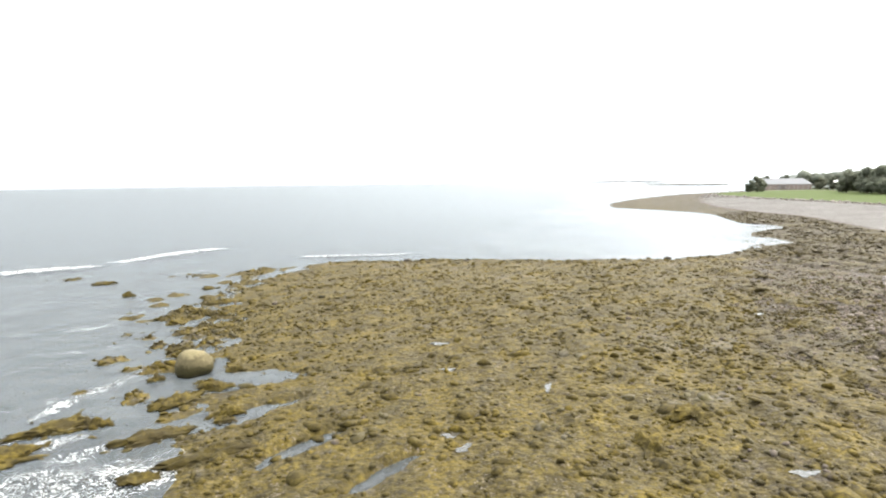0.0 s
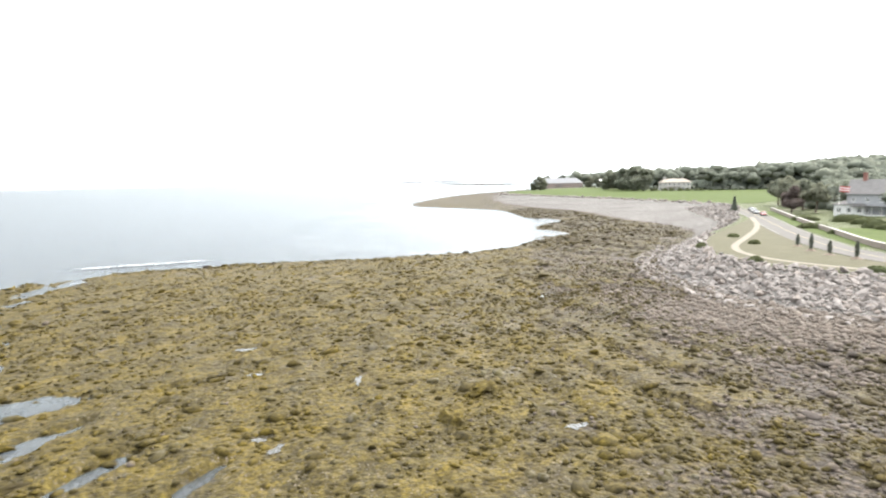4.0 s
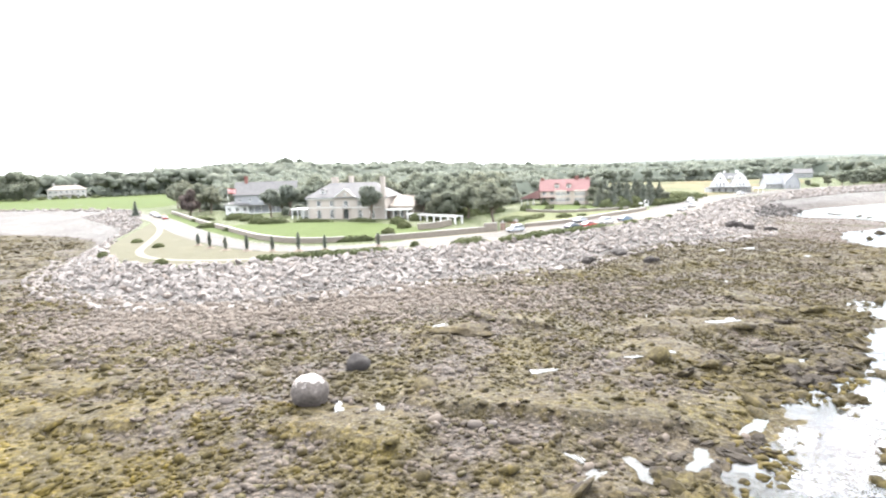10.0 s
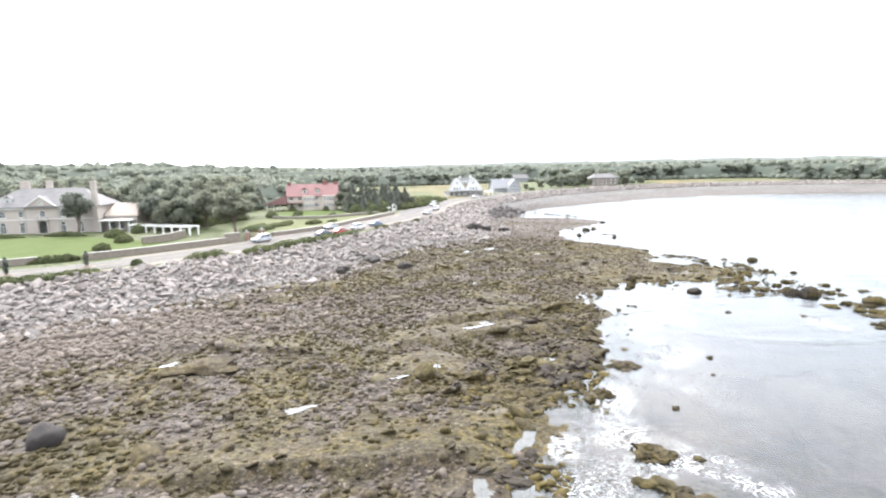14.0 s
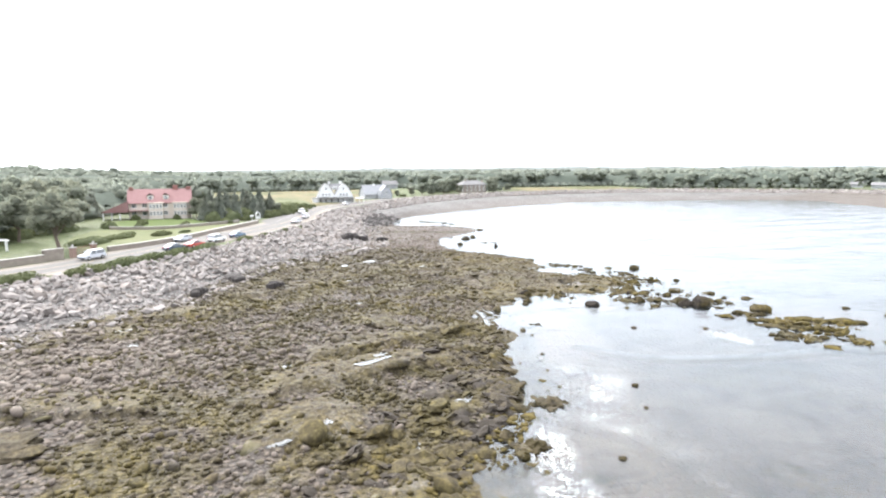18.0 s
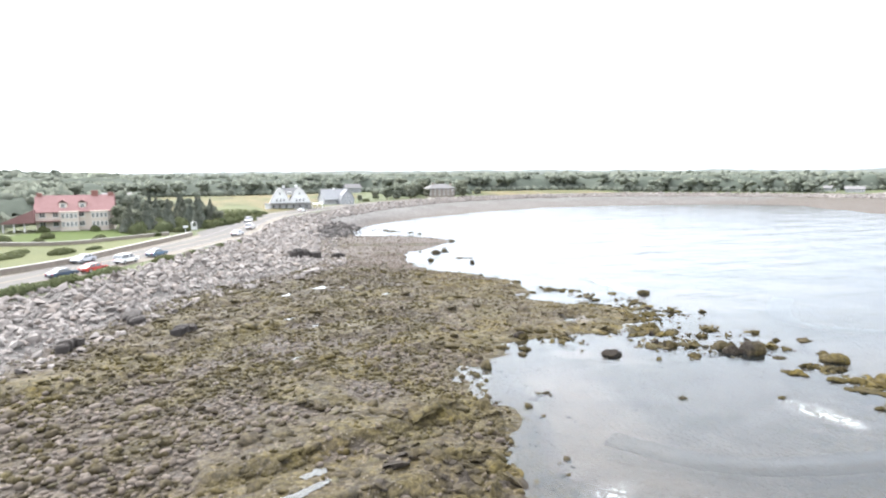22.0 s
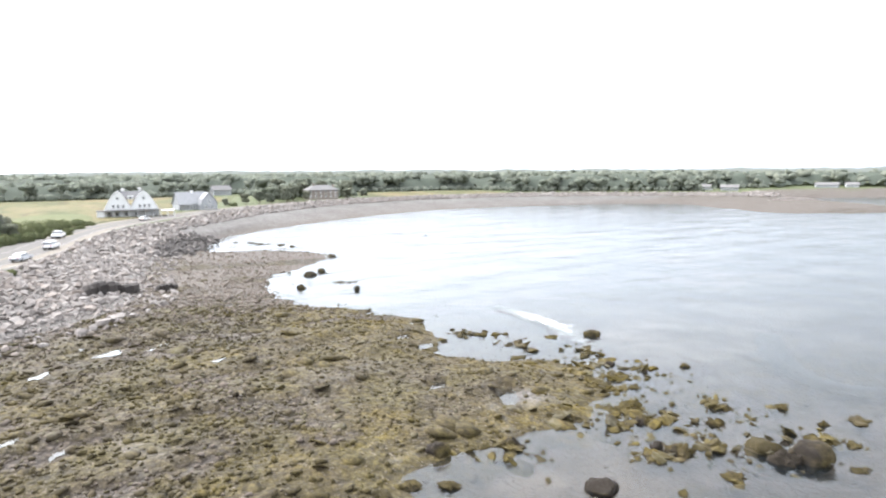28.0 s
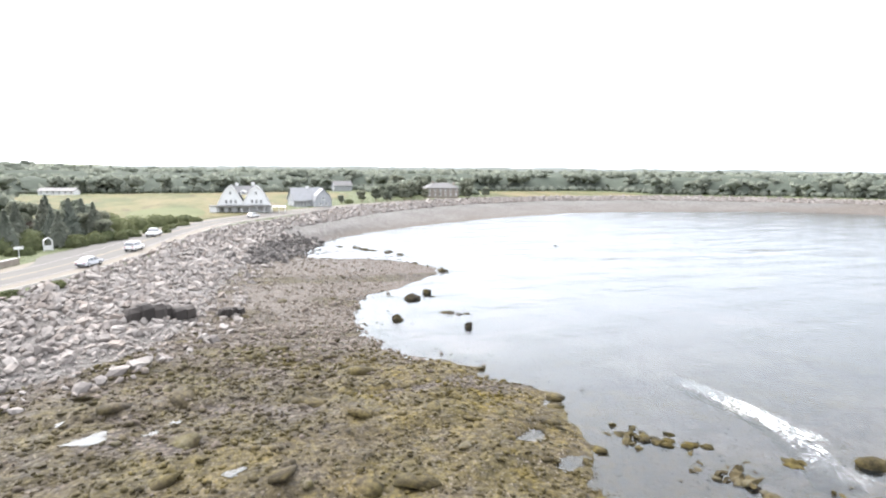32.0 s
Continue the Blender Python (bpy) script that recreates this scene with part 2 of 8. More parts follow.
def ground_material():
    """Shore and land in one: weed, cobble and turf laid out by the sheet's own cover layer."""
    m = Nodes("shore_ground")
    at = m.world_coord()
    layer = m.tree.nodes.new("ShaderNodeVertexColor")
    layer.layer_name = "cover"
    split = m.node("ShaderNodeSeparateColor", Color=layer.outputs["Color"])
    weed, grass, pale = (split.outputs[k] for k in ("Red", "Green", "Blue"))
    big, mid, fine = m.noise(0.045, 5, 0.6, at), m.noise(0.5, 6, 0.65, at), m.noise(3.2, 5, 0.65, at)
    warp = m.node("ShaderNodeMixRGB", Fac=0.1, Color1=at)
    m.tree.links.new(m.node("ShaderNodeTexNoise", Vector=at, Scale=1.2, Detail=3.0).outputs["Color"], warp.inputs["Color2"])
    cells = m.node("ShaderNodeTexVoronoi", Vector=warp.outputs["Color"], Scale=2.1)
    small = m.node("ShaderNodeTexVoronoi", Vector=warp.outputs["Color"], Scale=5.5)
    tone = m.node("ShaderNodeSeparateColor", Color=cells.outputs["Color"]).outputs["Red"]
    tone2 = m.node("ShaderNodeSeparateColor", Color=small.outputs["Color"]).outputs["Red"]
    piece = m.math("ADD", m.math("MULTIPLY", tone, 0.55), m.math("MULTIPLY", tone2, 0.45))
    rock = m.ramp(piece, [(0.1, (0.053, 0.0425, 0.0335)), (0.5, (0.085, 0.0685, 0.054)), (0.8, (0.106, 0.0865, 0.069)), (1.0, (0.14, 0.116, 0.094))])
    # gaps between the cobble cells darkened in the colour, like crevice shade
    rock = m.mix(m.math("MULTIPLY", m.steps(cells.outputs["Distance"], 0.26, 0.52), 0.85), rock, (0.036, 0.0305, 0.0255))
    rock = m.mix(m.math("MULTIPLY", m.steps(weed, 0.3, 0.08), 0.3), rock, (0.15, 0.13, 0.113))
    kelp = weed_color(m, at)
    patch = m.steps(m.math("ADD", m.math("ADD", m.math("MULTIPLY", mid, 0.55), m.math("MULTIPLY", big, 0.45)), m.math("SUBTRACT", weed, 0.5)), 0.43, 0.6)
    film = m.steps(m.math("ADD", m.noise(0.16, 4, 0.6, at), 0.09), 0.51, 0.6)
    peek = m.math("MULTIPLY", m.steps(tone2, 0.74, 0.78), m.steps(small.outputs["Distance"], 0.5, 0.36))
    pebble = m.mix(tone, (0.05, 0.041, 0.03), (0.15, 0.127, 0.102))
    kelp = m.mix(m.math("MULTIPLY", peek, m.steps(m.noise(0.7, 3, 0.6, at), 0.36, 0.6)), kelp, pebble)
    col = m.mix(m.math("MAXIMUM", patch, m.math("MULTIPLY", film, m.steps(weed, 0.14, 0.32))), rock, kelp)
    shingle = m.ramp(piece, [(0.1, (0.084, 0.079, 0.075)), (0.9, (0.15, 0.141, 0.133))])
    drifts = m.math("ADD", m.math("MULTIPLY", big, 0.5), m.math("MULTIPLY", mid, 0.5))
    shingle = m.mix(1.0, shingle, m.mix(m.steps(drifts, 0.36, 0.62), (0.62, 0.61, 0.6), (1.05, 1.05, 1.05)), "MULTIPLY")
    edge = m.math("MULTIPLY", m.math("SUBTRACT", drifts, 0.5), m.math("MULTIPLY", m.math("SUBTRACT", 1.0, pale), 3.0))
    col = m.mix(m.steps(m.math("ADD", pale, edge), 0.15, 0.85), col, shingle)
    deep = m.node("ShaderNodeSeparateXYZ", Vector=at).outputs["Z"]
    sand = m.mix(m.steps(mid, 0.3, 0.7), (0.125, 0.105, 0.086), (0.185, 0.157, 0.13))
    col = m.mix(m.math("MULTIPLY", m.steps(deep, -0.15, -0.4), m.steps(m.math("ADD", pale, m.math("MULTIPLY", m.math("SUBTRACT", big, 0.5), 1.2)), 0.3, 0.65)), col, sand)
    turf = m.mix(m.steps(mid, 0.3, 0.7), (0.04624, 0.05848, 0.02448), (0.08976, 0.1006, 0.04352))
    col = m.mix(grass, col, turf)
    domes = m.math("ADD", m.math("MULTIPLY", cells.outputs["Distance"], -1.7), m.math("MULTIPLY", small.outputs["Distance"], -0.5))
    mat = m.math("ADD", m.math("MULTIPLY", mid, 0.7), m.math("MULTIPLY", fine, 0.5))
    humps = m.math("ADD", m.math("MULTIPLY", domes, m.math("SUBTRACT", 1.0, m.math("MULTIPLY", patch, 0.5))), mat)
    m.bump(humps, 0.85, 0.28)
    wet = m.steps(m.noise(0.8, 3, 0.5, at), 0.3, 0.7)
    return m.set(col, m.steps(wet, -2.4, 1.2), 0, 0.16)


def water_material(name, body, clear, open_sea):
    """Water: sky mirrored by Fresnel, and below it a part of the bed seen through a grey-green body. The open sea is choppier than the sheltered bay."""
    m = Nodes(name)
    at = m.world_coord()
    swell = m.noise(0.12, 2, 0.5, at, (1.0, 0.35, 1))
    chop = m.noise(0.8, 3, 0.5, at, (1.0, 0.4, 1))
    rip = m.noise(2.2, 2, 0.5, at, (1.0, 0.3, 1))
    height = m.math("ADD", m.math("MULTIPLY", swell, 3.2), m.math("ADD", m.math("MULTIPLY", chop, 1.0), m.math("MULTIPLY", rip, 0.2)))
    rough = 0.03
    if open_sea:
        xyz = m.node("ShaderNodeSeparateXYZ", Vector=at)
        gust = m.math("MULTIPLY", m.math("SUBTRACT", m.noise(0.007, 3, 0.5, at), 0.5), 110.0)
        reach = m.node("ShaderNodeMapRange", Value=m.math("ADD", m.math("ADD", xyz.outputs["X"], gust), m.math("MULTIPLY", xyz.outputs["Y"], -0.3)), From_Min=75.0, From_Max=-70.0)
        reach.interpolation_type = "SMOOTHSTEP"
        cove = m.math("MULTIPLY", m.steps(xyz.outputs["Y"], 120.0, 210.0), 0.42)
        wind = m.math("MAXIMUM", reach.outputs["Result"], cove)
        strength = m.math("ADD", m.math("MULTIPLY", wind, 0.8), 0.15)
        rough = m.math("ADD", m.math("MULTIPLY", wind, 0.2), 0.03)
        bump = m.node("ShaderNodeBump", Height=height, Strength=strength, Distance=0.35).outputs["Normal"]
        glint = m.node("ShaderNodeBump", Height=height, Strength=m.math("ADD", strength, 0.3), Distance=0.35).outputs["Normal"]
    else:
        bump = m.node("ShaderNodeBump", Height=height, Strength=0.02, Distance=0.35).outputs["Normal"]
        glint = bump
    fres = m.node("ShaderNodeFresnel", IOR=1.33, Normal=bump).outputs["Fac"]
    if open_sea:
        fres = m.math("MULTIPLY", fres, m.math("SUBTRACT", 0.88, m.math("MULTIPLY", wind, 0.57)))
    gloss = m.node("ShaderNodeBsdfGlossy", Color=(0.93, 0.975, 1.0, 1), Roughness=rough, Normal=glint)
    drift = m.steps(m.noise(0.03, 4, 0.6, at), 0.35, 0.65)
    tone = m.mix(drift, tuple(0.85 * c for c in body), body)
    # wave lines painted into the diffuse tone as darker and lighter streaks
    lines = m.mix(m.steps(m.noise(0.35, 4, 0.65, at, (0.35, 1.0, 1)), 0.36, 0.62), (0.74, 0.75, 0.77), (1.08, 1.08, 1.07))
    if open_sea:                             # stirred up and less clear where the wind blows
        tone = m.mix(wind, tone, m.mix(1.0, (0.096, 0.109, 0.117), lines, "MULTIPLY"))
        clear = m.math("MULTIPLY", m.math("SUBTRACT", 1.0, m.math("MULTIPLY", wind, 0.6)), clear)
    dif = m.node("ShaderNodeBsdfDiffuse", Color=tone, Normal=bump)
    thru = m.node("ShaderNodeBsdfTransparent", Color=(0.77, 0.735, 0.68, 1))
    under = m.node("ShaderNodeMixShader", Fac=clear)
    top = m.node("ShaderNodeMixShader", Fac=fres)
    link = m.tree.links.new
    link(dif.outputs[0], under.inputs[1]), link(thru.outputs[0], under.inputs[2])
    link(under.outputs[0], top.inputs[1]), link(gloss.outputs[0], top.inputs[2])
    link(top.outputs[0], m.out.inputs["Surface"])
    return m.mat


def foam_material():
    """Lacy white foam that thins out towards the rim of its sheet."""
    m = Nodes("sea_foam")
    at = m.world_coord()
    layer = m.tree.nodes.new("ShaderNodeVertexColor")
    layer.layer_name = "cover"
    threads = m.node("ShaderNodeTexNoise", Vector=at, Scale=0.8, Detail=5.0, Roughness=0.55, Distortion=2.4).outputs["Fac"]
    lace = m.steps(m.math("ABSOLUTE", m.math("SUBTRACT", threads, 0.5)), 0.034, 0.0)
    cloud = m.noise(0.5, 5, 0.65, at)
    dens = m.math("MULTIPLY", layer.outputs["Color"], m.math("ADD", m.math("MULTIPLY", lace, 0.95), m.math("MULTIPLY", m.steps(cloud, 0.5, 0.72), 0.4)))
    cut = m.math("MULTIPLY", m.steps(dens, 0.34, 1.05), 0.92)
    dif = m.node("ShaderNodeBsdfDiffuse", Color=(0.66, 0.67, 0.67, 1))
    thru = m.node("ShaderNodeBsdfTransparent", Color=(1, 1, 1, 1))
    top = m.node("ShaderNodeMixShader", Fac=cut)
    link = m.tree.links.new
    link(thru.outputs[0], top.inputs[1]), link(dif.outputs[0], top.inputs[2]), link(top.outputs[0], m.out.inputs["Surface"])
    return m.mat


def marsh_material():
    """Salt marsh: tan and green grass in long drifts, with brown furrows between."""
    m = Nodes("salt_marsh_grass")
    at = m.world_coord()
    drift = m.noise(0.05, 5, 0.65, at, (0.35, 1.0, 1.0))
    furrow = m.noise(0.16, 4, 0.7, at, (0.25, 1.0, 1.0))
    grain = m.noise(1.6, 5, 0.7, at)
    col = m.ramp(drift, [(0.36, (0.05, 0.058, 0.024)), (0.48, (0.086, 0.08, 0.038)), (0.62, (0.115, 0.094, 0.05))])
    col = m.mix(m.steps(furrow, 0.56, 0.68), col, (0.055, 0.042, 0.026))
    col = m.mix(m.math("MULTIPLY", m.steps(grain, 0.5, 0.75), 0.4), col, (0.05, 0.047, 0.022))
    m.bump(grain, 0.5, 0.15)
    return m.set(col, 0.9, 0, 0.1)


M_GROUND = ground_material()
M_WATER = water_material("sea_water", (0.04, 0.049, 0.056), 0.86, True)
M_POOL = water_material("pool_water", (0.1088, 0.1088, 0.102), 0.6, False)
M_FOAM = foam_material()
M_COBBLE = stone("tide_cobble", [(0.125, 0.101, 0.081), (0.158, 0.129, 0.104), (0.143, 0.116, 0.093), (0.195, 0.165, 0.136), (0.132, 0.108, 0.09)], weed=0.5, pale=0.2)
M_WEEDROCK = stone("weedy_rock", [(0.07, 0.058, 0.024), (0.1, 0.085, 0.032), (0.075, 0.064, 0.038)], weed=0.75)
M_RIPRAP = stone("granite_block", [(0.214, 0.192, 0.178), (0.335, 0.306, 0.284), (0.286, 0.253, 0.231), (0.398, 0.37, 0.346), (0.31, 0.262, 0.228), (0.262, 0.24, 0.225)], scale=0.9)
M_RIPRAP_ONE = stone("granite_block_single", [(0.214, 0.192, 0.178), (0.335, 0.306, 0.284), (0.286, 0.253, 0.231), (0.398, 0.37, 0.346), (0.31, 0.262, 0.228), (0.262, 0.24, 0.225)], by="object", scale=0.9)
M_BARE_COBBLE = stone("bare_cobble", [(0.148, 0.121, 0.098), (0.2, 0.165, 0.135), (0.174, 0.14, 0.113), (0.238, 0.202, 0.169), (0.156, 0.129, 0.108)], pale=0.22)
M_COBBLE_ONE = stone("tide_cobble_single", [(0.092, 0.077, 0.066), (0.142, 0.121, 0.105), (0.118, 0.098, 0.085), (0.185, 0.163, 0.145)], by="object", weed=0.42, pale=0.2)
M_ROAD = surface("old_asphalt", (0.066, 0.062, 0.058), (0.095, 0.089, 0.083), 0.5, 0.85, 0.2, 0.01)
M_PATH = surface("pale_gravel", (0.135, 0.121, 0.096), (0.185, 0.166, 0.138), 1.2, 0.9, 0.4, 0.03)
M_LAWN = surface("mown_lawn", (0.044, 0.06, 0.0185), (0.065, 0.086, 0.0275), 0.5, 0.9, 0.4, 0.05, spec=0.05)
M_VERGE = surface("dry_verge_grass", (0.044, 0.0415, 0.0205), (0.068, 0.0625, 0.034), 0.5, 0.85, 0.5, 0.06)
M_MARSH = marsh_material()
M_MEADOW = surface("rough_meadow", (0.05, 0.059, 0.021), (0.084, 0.089, 0.036), 0.15, 0.9, 0.5, 0.15)
# haze put into the base colour: crowns and undergrowth paled and greyed
M_HAZED_WOODS = leaves("hazed_woods_leaves", (0.17, 0.198, 0.168), (0.205, 0.232, 0.194), 0.05, 0.7, 0.5)
# canopy darkened in colour to offset the sky light on its flat top
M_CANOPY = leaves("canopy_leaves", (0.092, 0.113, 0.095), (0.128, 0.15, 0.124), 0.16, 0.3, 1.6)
# broadleaf and conifer tones paled and greyed to carry haze as well
M_LEAF = leaves("broad_leaves", (0.136, 0.154, 0.12), (0.188, 0.205, 0.16))
M_NEEDLE = leaves("conifer_needles", (0.118, 0.137, 0.115), (0.172, 0.19, 0.158))
M_COPPER = leaves("copper_beech_leaves", (0.085, 0.07, 0.068), (0.145, 0.122, 0.112))
M_HEDGE = leaves("hedge_leaves", (0.062, 0.076, 0.04), (0.12, 0.136, 0.072), 1.2)
M_BARK = surface("bark", (0.0952, 0.0748, 0.0612), (0.204, 0.17, 0.136), 2.0, 0.9, 0.7, 0.05)


# ---------------------------------------------------------------- plan of the shore
WATERLINE = [(1800, 1900), (560, 900), (354, 804), (218, 641), (120, 455), (148, 393), (163, 352), (149, 302), (141, 272), (154, 251), (114, 220), (121, 193),
             (94, 174), (75, 158), (44, 157), (20, 160), (-6, 164), (-27, 162), (-37, 154), (-39, 137), (-41, 116), (-42, 103), (-29, 91), (-26, 81),
             (-28, 71), (-23, 62), (-26, 57), (-22, 48), (-18, 39), (-14, 31), (-4, 22), (13, 12), (30, 2), (45, -10), (57, -12), (62, -16), (67, -21),
             (72, -24), (77, -26), (88, -30), (100, -34), (109, -39), (111, -46), (109, -54), (109, -60), (113, -64.5), (119, -67), (123, -65), (128, -61), (132.5, -59.5), (137, -62), (147, -63),
             (156, -60), (170, -53), (186, -55), (197, -62), (209, -78), (220, -79.5), (229, -75), (234, -68), (236, -59), (246, -55.5), (256, -59), (282, -73), (316, -123),
             (338, -172), (346, -205), (345, -240), (329, -314), (299, -350), (286, -341), (252, -323), (219, -309), (194, -340), (187, -372), (188, -404), (218, -424), (262, -436), (292, -462), (268, -515),
             (246, -545), (210, -575), (0, -760), (-900, -1700)]
TOE = [(1850, 1820), (580, 860), (400, 780), (270, 600), (190, 420), (178, 324), (183, 283), (163, 220), (157, 186), (148, 157), (111, 126), (90, 109), (79, 90),
       (74, 70), (77, 55), (87, 46), (95, 35), (103, 26), (110, 17), (119, 10), (131, 4), (148, -5), (158, -18), (164, -26), (172, -31), (178, -34),
       (195, -35), (221, -42), (244, -48), (263, -55), (297, -85), (344, -130), (376, -185), (382, -240), (352, -325), (306, -372), (262, -385),
       (248, -415), (296, -474), (268, -556), (224, -598), (0, -790), (-900, -1740)]
TOP = [(1900, 1780), (620, 880), (480, 800), (330, 640), (256, 582), (245, 448), (248, 388), (248, 311), (241, 242), (224, 216), (196, 190), (160, 154), (119, 125),
       (101, 108), (91, 93), (88, 80), (93, 65), (105, 51), (117, 37), (127, 26), (139, 13), (154, 4), (172, -6), (187, -14), (213, -24), (242, -31),
       (265, -40), (284, -53), (304, -67), (322, -77), (352, -105), (390, -158), (407, -227), (400, -300), (362, -352), (315, -400), (290, -425),
       (322, -478), (296, -566), (246, -622), (0, -815), (-900, -1770)]


def smooth_line(pts, rounds=2):
    p = np.array(pts, float)
    for _ in range(rounds):
        a, b = p[:-1] * 0.75 + p[1:] * 0.25, p[:-1] * 0.25 + p[1:] * 0.75
        p = np.vstack([p[:1], np.stack([a, b], 1).reshape(-1, 2), p[-1:]])
    return p


def line_distance(x, y, line):
    best = np.full(x.shape, 1e18)
    for (ax, ay), (bx, by) in zip(line[:-1], line[1:]):
        dx, dy = bx - ax, by - ay
        f = np.clip(((x - ax) * dx + (y - ay) * dy) / (dx * dx + dy * dy + 1e-12), 0, 1)
        best = np.minimum(best, (x - ax - f * dx) ** 2 + (y - ay - f * dy) ** 2)
    return np.sqrt(best)


def inside(x, y, poly):
    poly = np.asarray(poly, float)
    res = np.zeros(x.shape, bool)
    for (ax, ay), (bx, by) in zip(poly, np.roll(poly, -1, 0)):
        if ay == by:
            continue
        hit = ((ay > y) != (by > y)) & (x < (bx - ax) * (y - ay) / (by - ay) + ax)
        res ^= hit
    return res


W_LINE, T_LINE, U_LINE = smooth_line(WATERLINE, 1), smooth_line(TOE, 1), smooth_line(TOP, 1)
EAST = [(-900, -9000), (9000, -9000), (9000, 9000), (9000, 4000)]


def hashed(i, j, seed):
    h = (i * 374761393 + j * 668265263 + seed * 974634777) & 0xFFFFFFFF
    h = ((h ^ (h >> 13)) * 1274126177) & 0xFFFFFFFF
    return ((h ^ (h >> 16)) & 0xFFFF) / 65535.0


def value_noise(x, y, seed=0):
    i, j = np.floor(x).astype(np.int64), np.floor(y).astype(np.int64)
    u, v = x - i, y - j
    u, v = u * u * (3 - 2 * u), v * v * (3 - 2 * v)
    a, b, c, d = hashed(i, j, seed), hashed(i + 1, j, seed), hashed(i, j + 1, seed), hashed(i + 1, j + 1, seed)
    return (a * (1 - u) + b * u) * (1 - v) + (c * (1 - u) + d * u) * v


def fbm(x, y, octaves=4, seed=0):
    total, amp, norm = 0.0, 1.0, 0.0
    for k in range(octaves):
        total = total + amp * (value_noise(x * 2**k, y * 2**k, seed + k) - 0.5)
        norm += amp
        amp *= 0.5
    return total / norm * 2


def smoothstep(a, b, x):
    t = np.clip((x - a) / (b - a), 0, 1)
    return t * t * (3 - 2 * t)


def shore(x, y):
    """For places in plan: the distances to the three lines and on which side they lie."""
    x, y = np.asarray(x, float), np.asarray(y, float)
    dw, dt, du = (line_distance(x, y, l) for l in (W_LINE, T_LINE, U_LINE))
    land, above, top = (inside(x, y, np.vstack([l, EAST])) for l in (W_LINE, T_LINE, U_LINE))
    land, above = land | top | above, above | top
    return dw, dt, du, land, above, top


def spit_zone(x, y):
    return smoothstep(-36, -46, y) * smoothstep(98, 106, x) * smoothstep(152, 142, x)


def stony_zone(x, y, dt):
    """How far loose cobbles cover a place of the flat: the belt under the seawall, and all of its far end."""
    return np.maximum(smoothstep(38, 7, dt) * smoothstep(-25, 12, y) * smoothstep(116, 86, x) * (1 - 0.65 * smoothstep(62, 88, y)), 0.9 * smoothstep(148, 176, x))


def skerries(x, y, dw):
    """Ragged rim of the point: how likely its rock breaks the water's surface at a place."""
    zone = smoothstep(-12, -24, x) * smoothstep(50, 60, y) * smoothstep(158, 148, y)
    dx, dy = x + 53, y - 138.5                # the long bar beyond the corner
    bar = np.exp(-((0.83 * dx + 0.56 * dy) / 13) ** 4 - ((0.83 * dy - 0.56 * dx) / 3.4) ** 2)
    bar = bar + 0.8 * np.exp(-(((x + 36) / 7) ** 2 + ((y - 96) / 15) ** 2))
    grain = 0.55 * value_noise(x / 3.4, y / 3.4, 91) + 0.45 * value_noise(x / 1.5, y / 1.5, 92)
    return zone, grain + 0.3 * bar - 0.02 * dw


BASINS = [(-18.5, 64, 5.5, 2.6, 10), (-17, 53.5, 6.5, 1.7, 40), (-10.5, 46, 5.5, 1.5, 50), (-3, 41.5, 4.4, 1.0, 52), (-7, 63.5, 2.0, 0.9, 10),
          (122, -52.2, 2.0, 1.1, -60), (116.4, -56.8, 2.8, 1.3, -40), (139.2, -58.3, 2.0, 1.0, -60), (134.4, -58.7, 1.6, 0.9, -60), (129, -63, 3.4, 2.0, -50)]
# still tide pools: place, half sizes and turn
POOLS = [(73, 21.6, 1.0, 0.7, -60), (70.7, 17.2, 1.5, 0.9, -70), (61, 7, 1.3, 0.8, -60), (47.4, 22.6, 1.1, 0.6, 20), (48.6, 19.2, 0.8, 0.45, 40), (42.4, 0.8, 1.3, 0.5, -30), (44.4, -2.2, 2.0, 0.7, 20), (46.4, -6.2, 2.2, 0.8, -20),
         (47, -9.8, 2.4, 0.9, -40), (53.5, -11, 2.2, 0.8, -30), (85, -14, 1.0, 0.6, -60), (67, -2, 1.1, 0.4, -70), (69.4, -5.8, 0.6, 0.4, 0), (44.8, 2.2, 1.0, 0.4, 50), (102, 14, 1.0, 0.35, -70), (97, 12, 0.9, 0.5, -60), (131, 3, 1.0, 0.3, -60),
         (123, 6, 0.8, 0.3, -40), (82, -12.2, 2.0, 0.7, -65), (85, -4, 0.7, 0.5, 0), (147, -26.5, 2.4, 0.9, -62), (112, -17, 0.8, 0.3, -60), (71, -18, 1.6, 0.6, -50), (147.4, -30.5, 0.9, 0.4, -60), (139.4, -36, 1.3, 0.5, -60), (142, -20.2, 1.5, 0.7, -50),
         (127, -18.4, 1.0, 0.5, -50), (124, -21.4, 1.0, 0.5, -30), (149, -32, 0.7, 0.4, -40), (150.6, -24, 0.6, 0.4, 0), (2, 64, 1.2, 0.5, 0), (12, 57, 1.3, 0.4, 70), (1, 74, 1.6, 0.5, 0), (3, 44.5, 1.0, 0.5, 60), (49, 86, 1.0, 0.5, 30),
         (2, 47, 1.0, 0.5, 30), (27, 39, 1.0, 0.6, 0)]


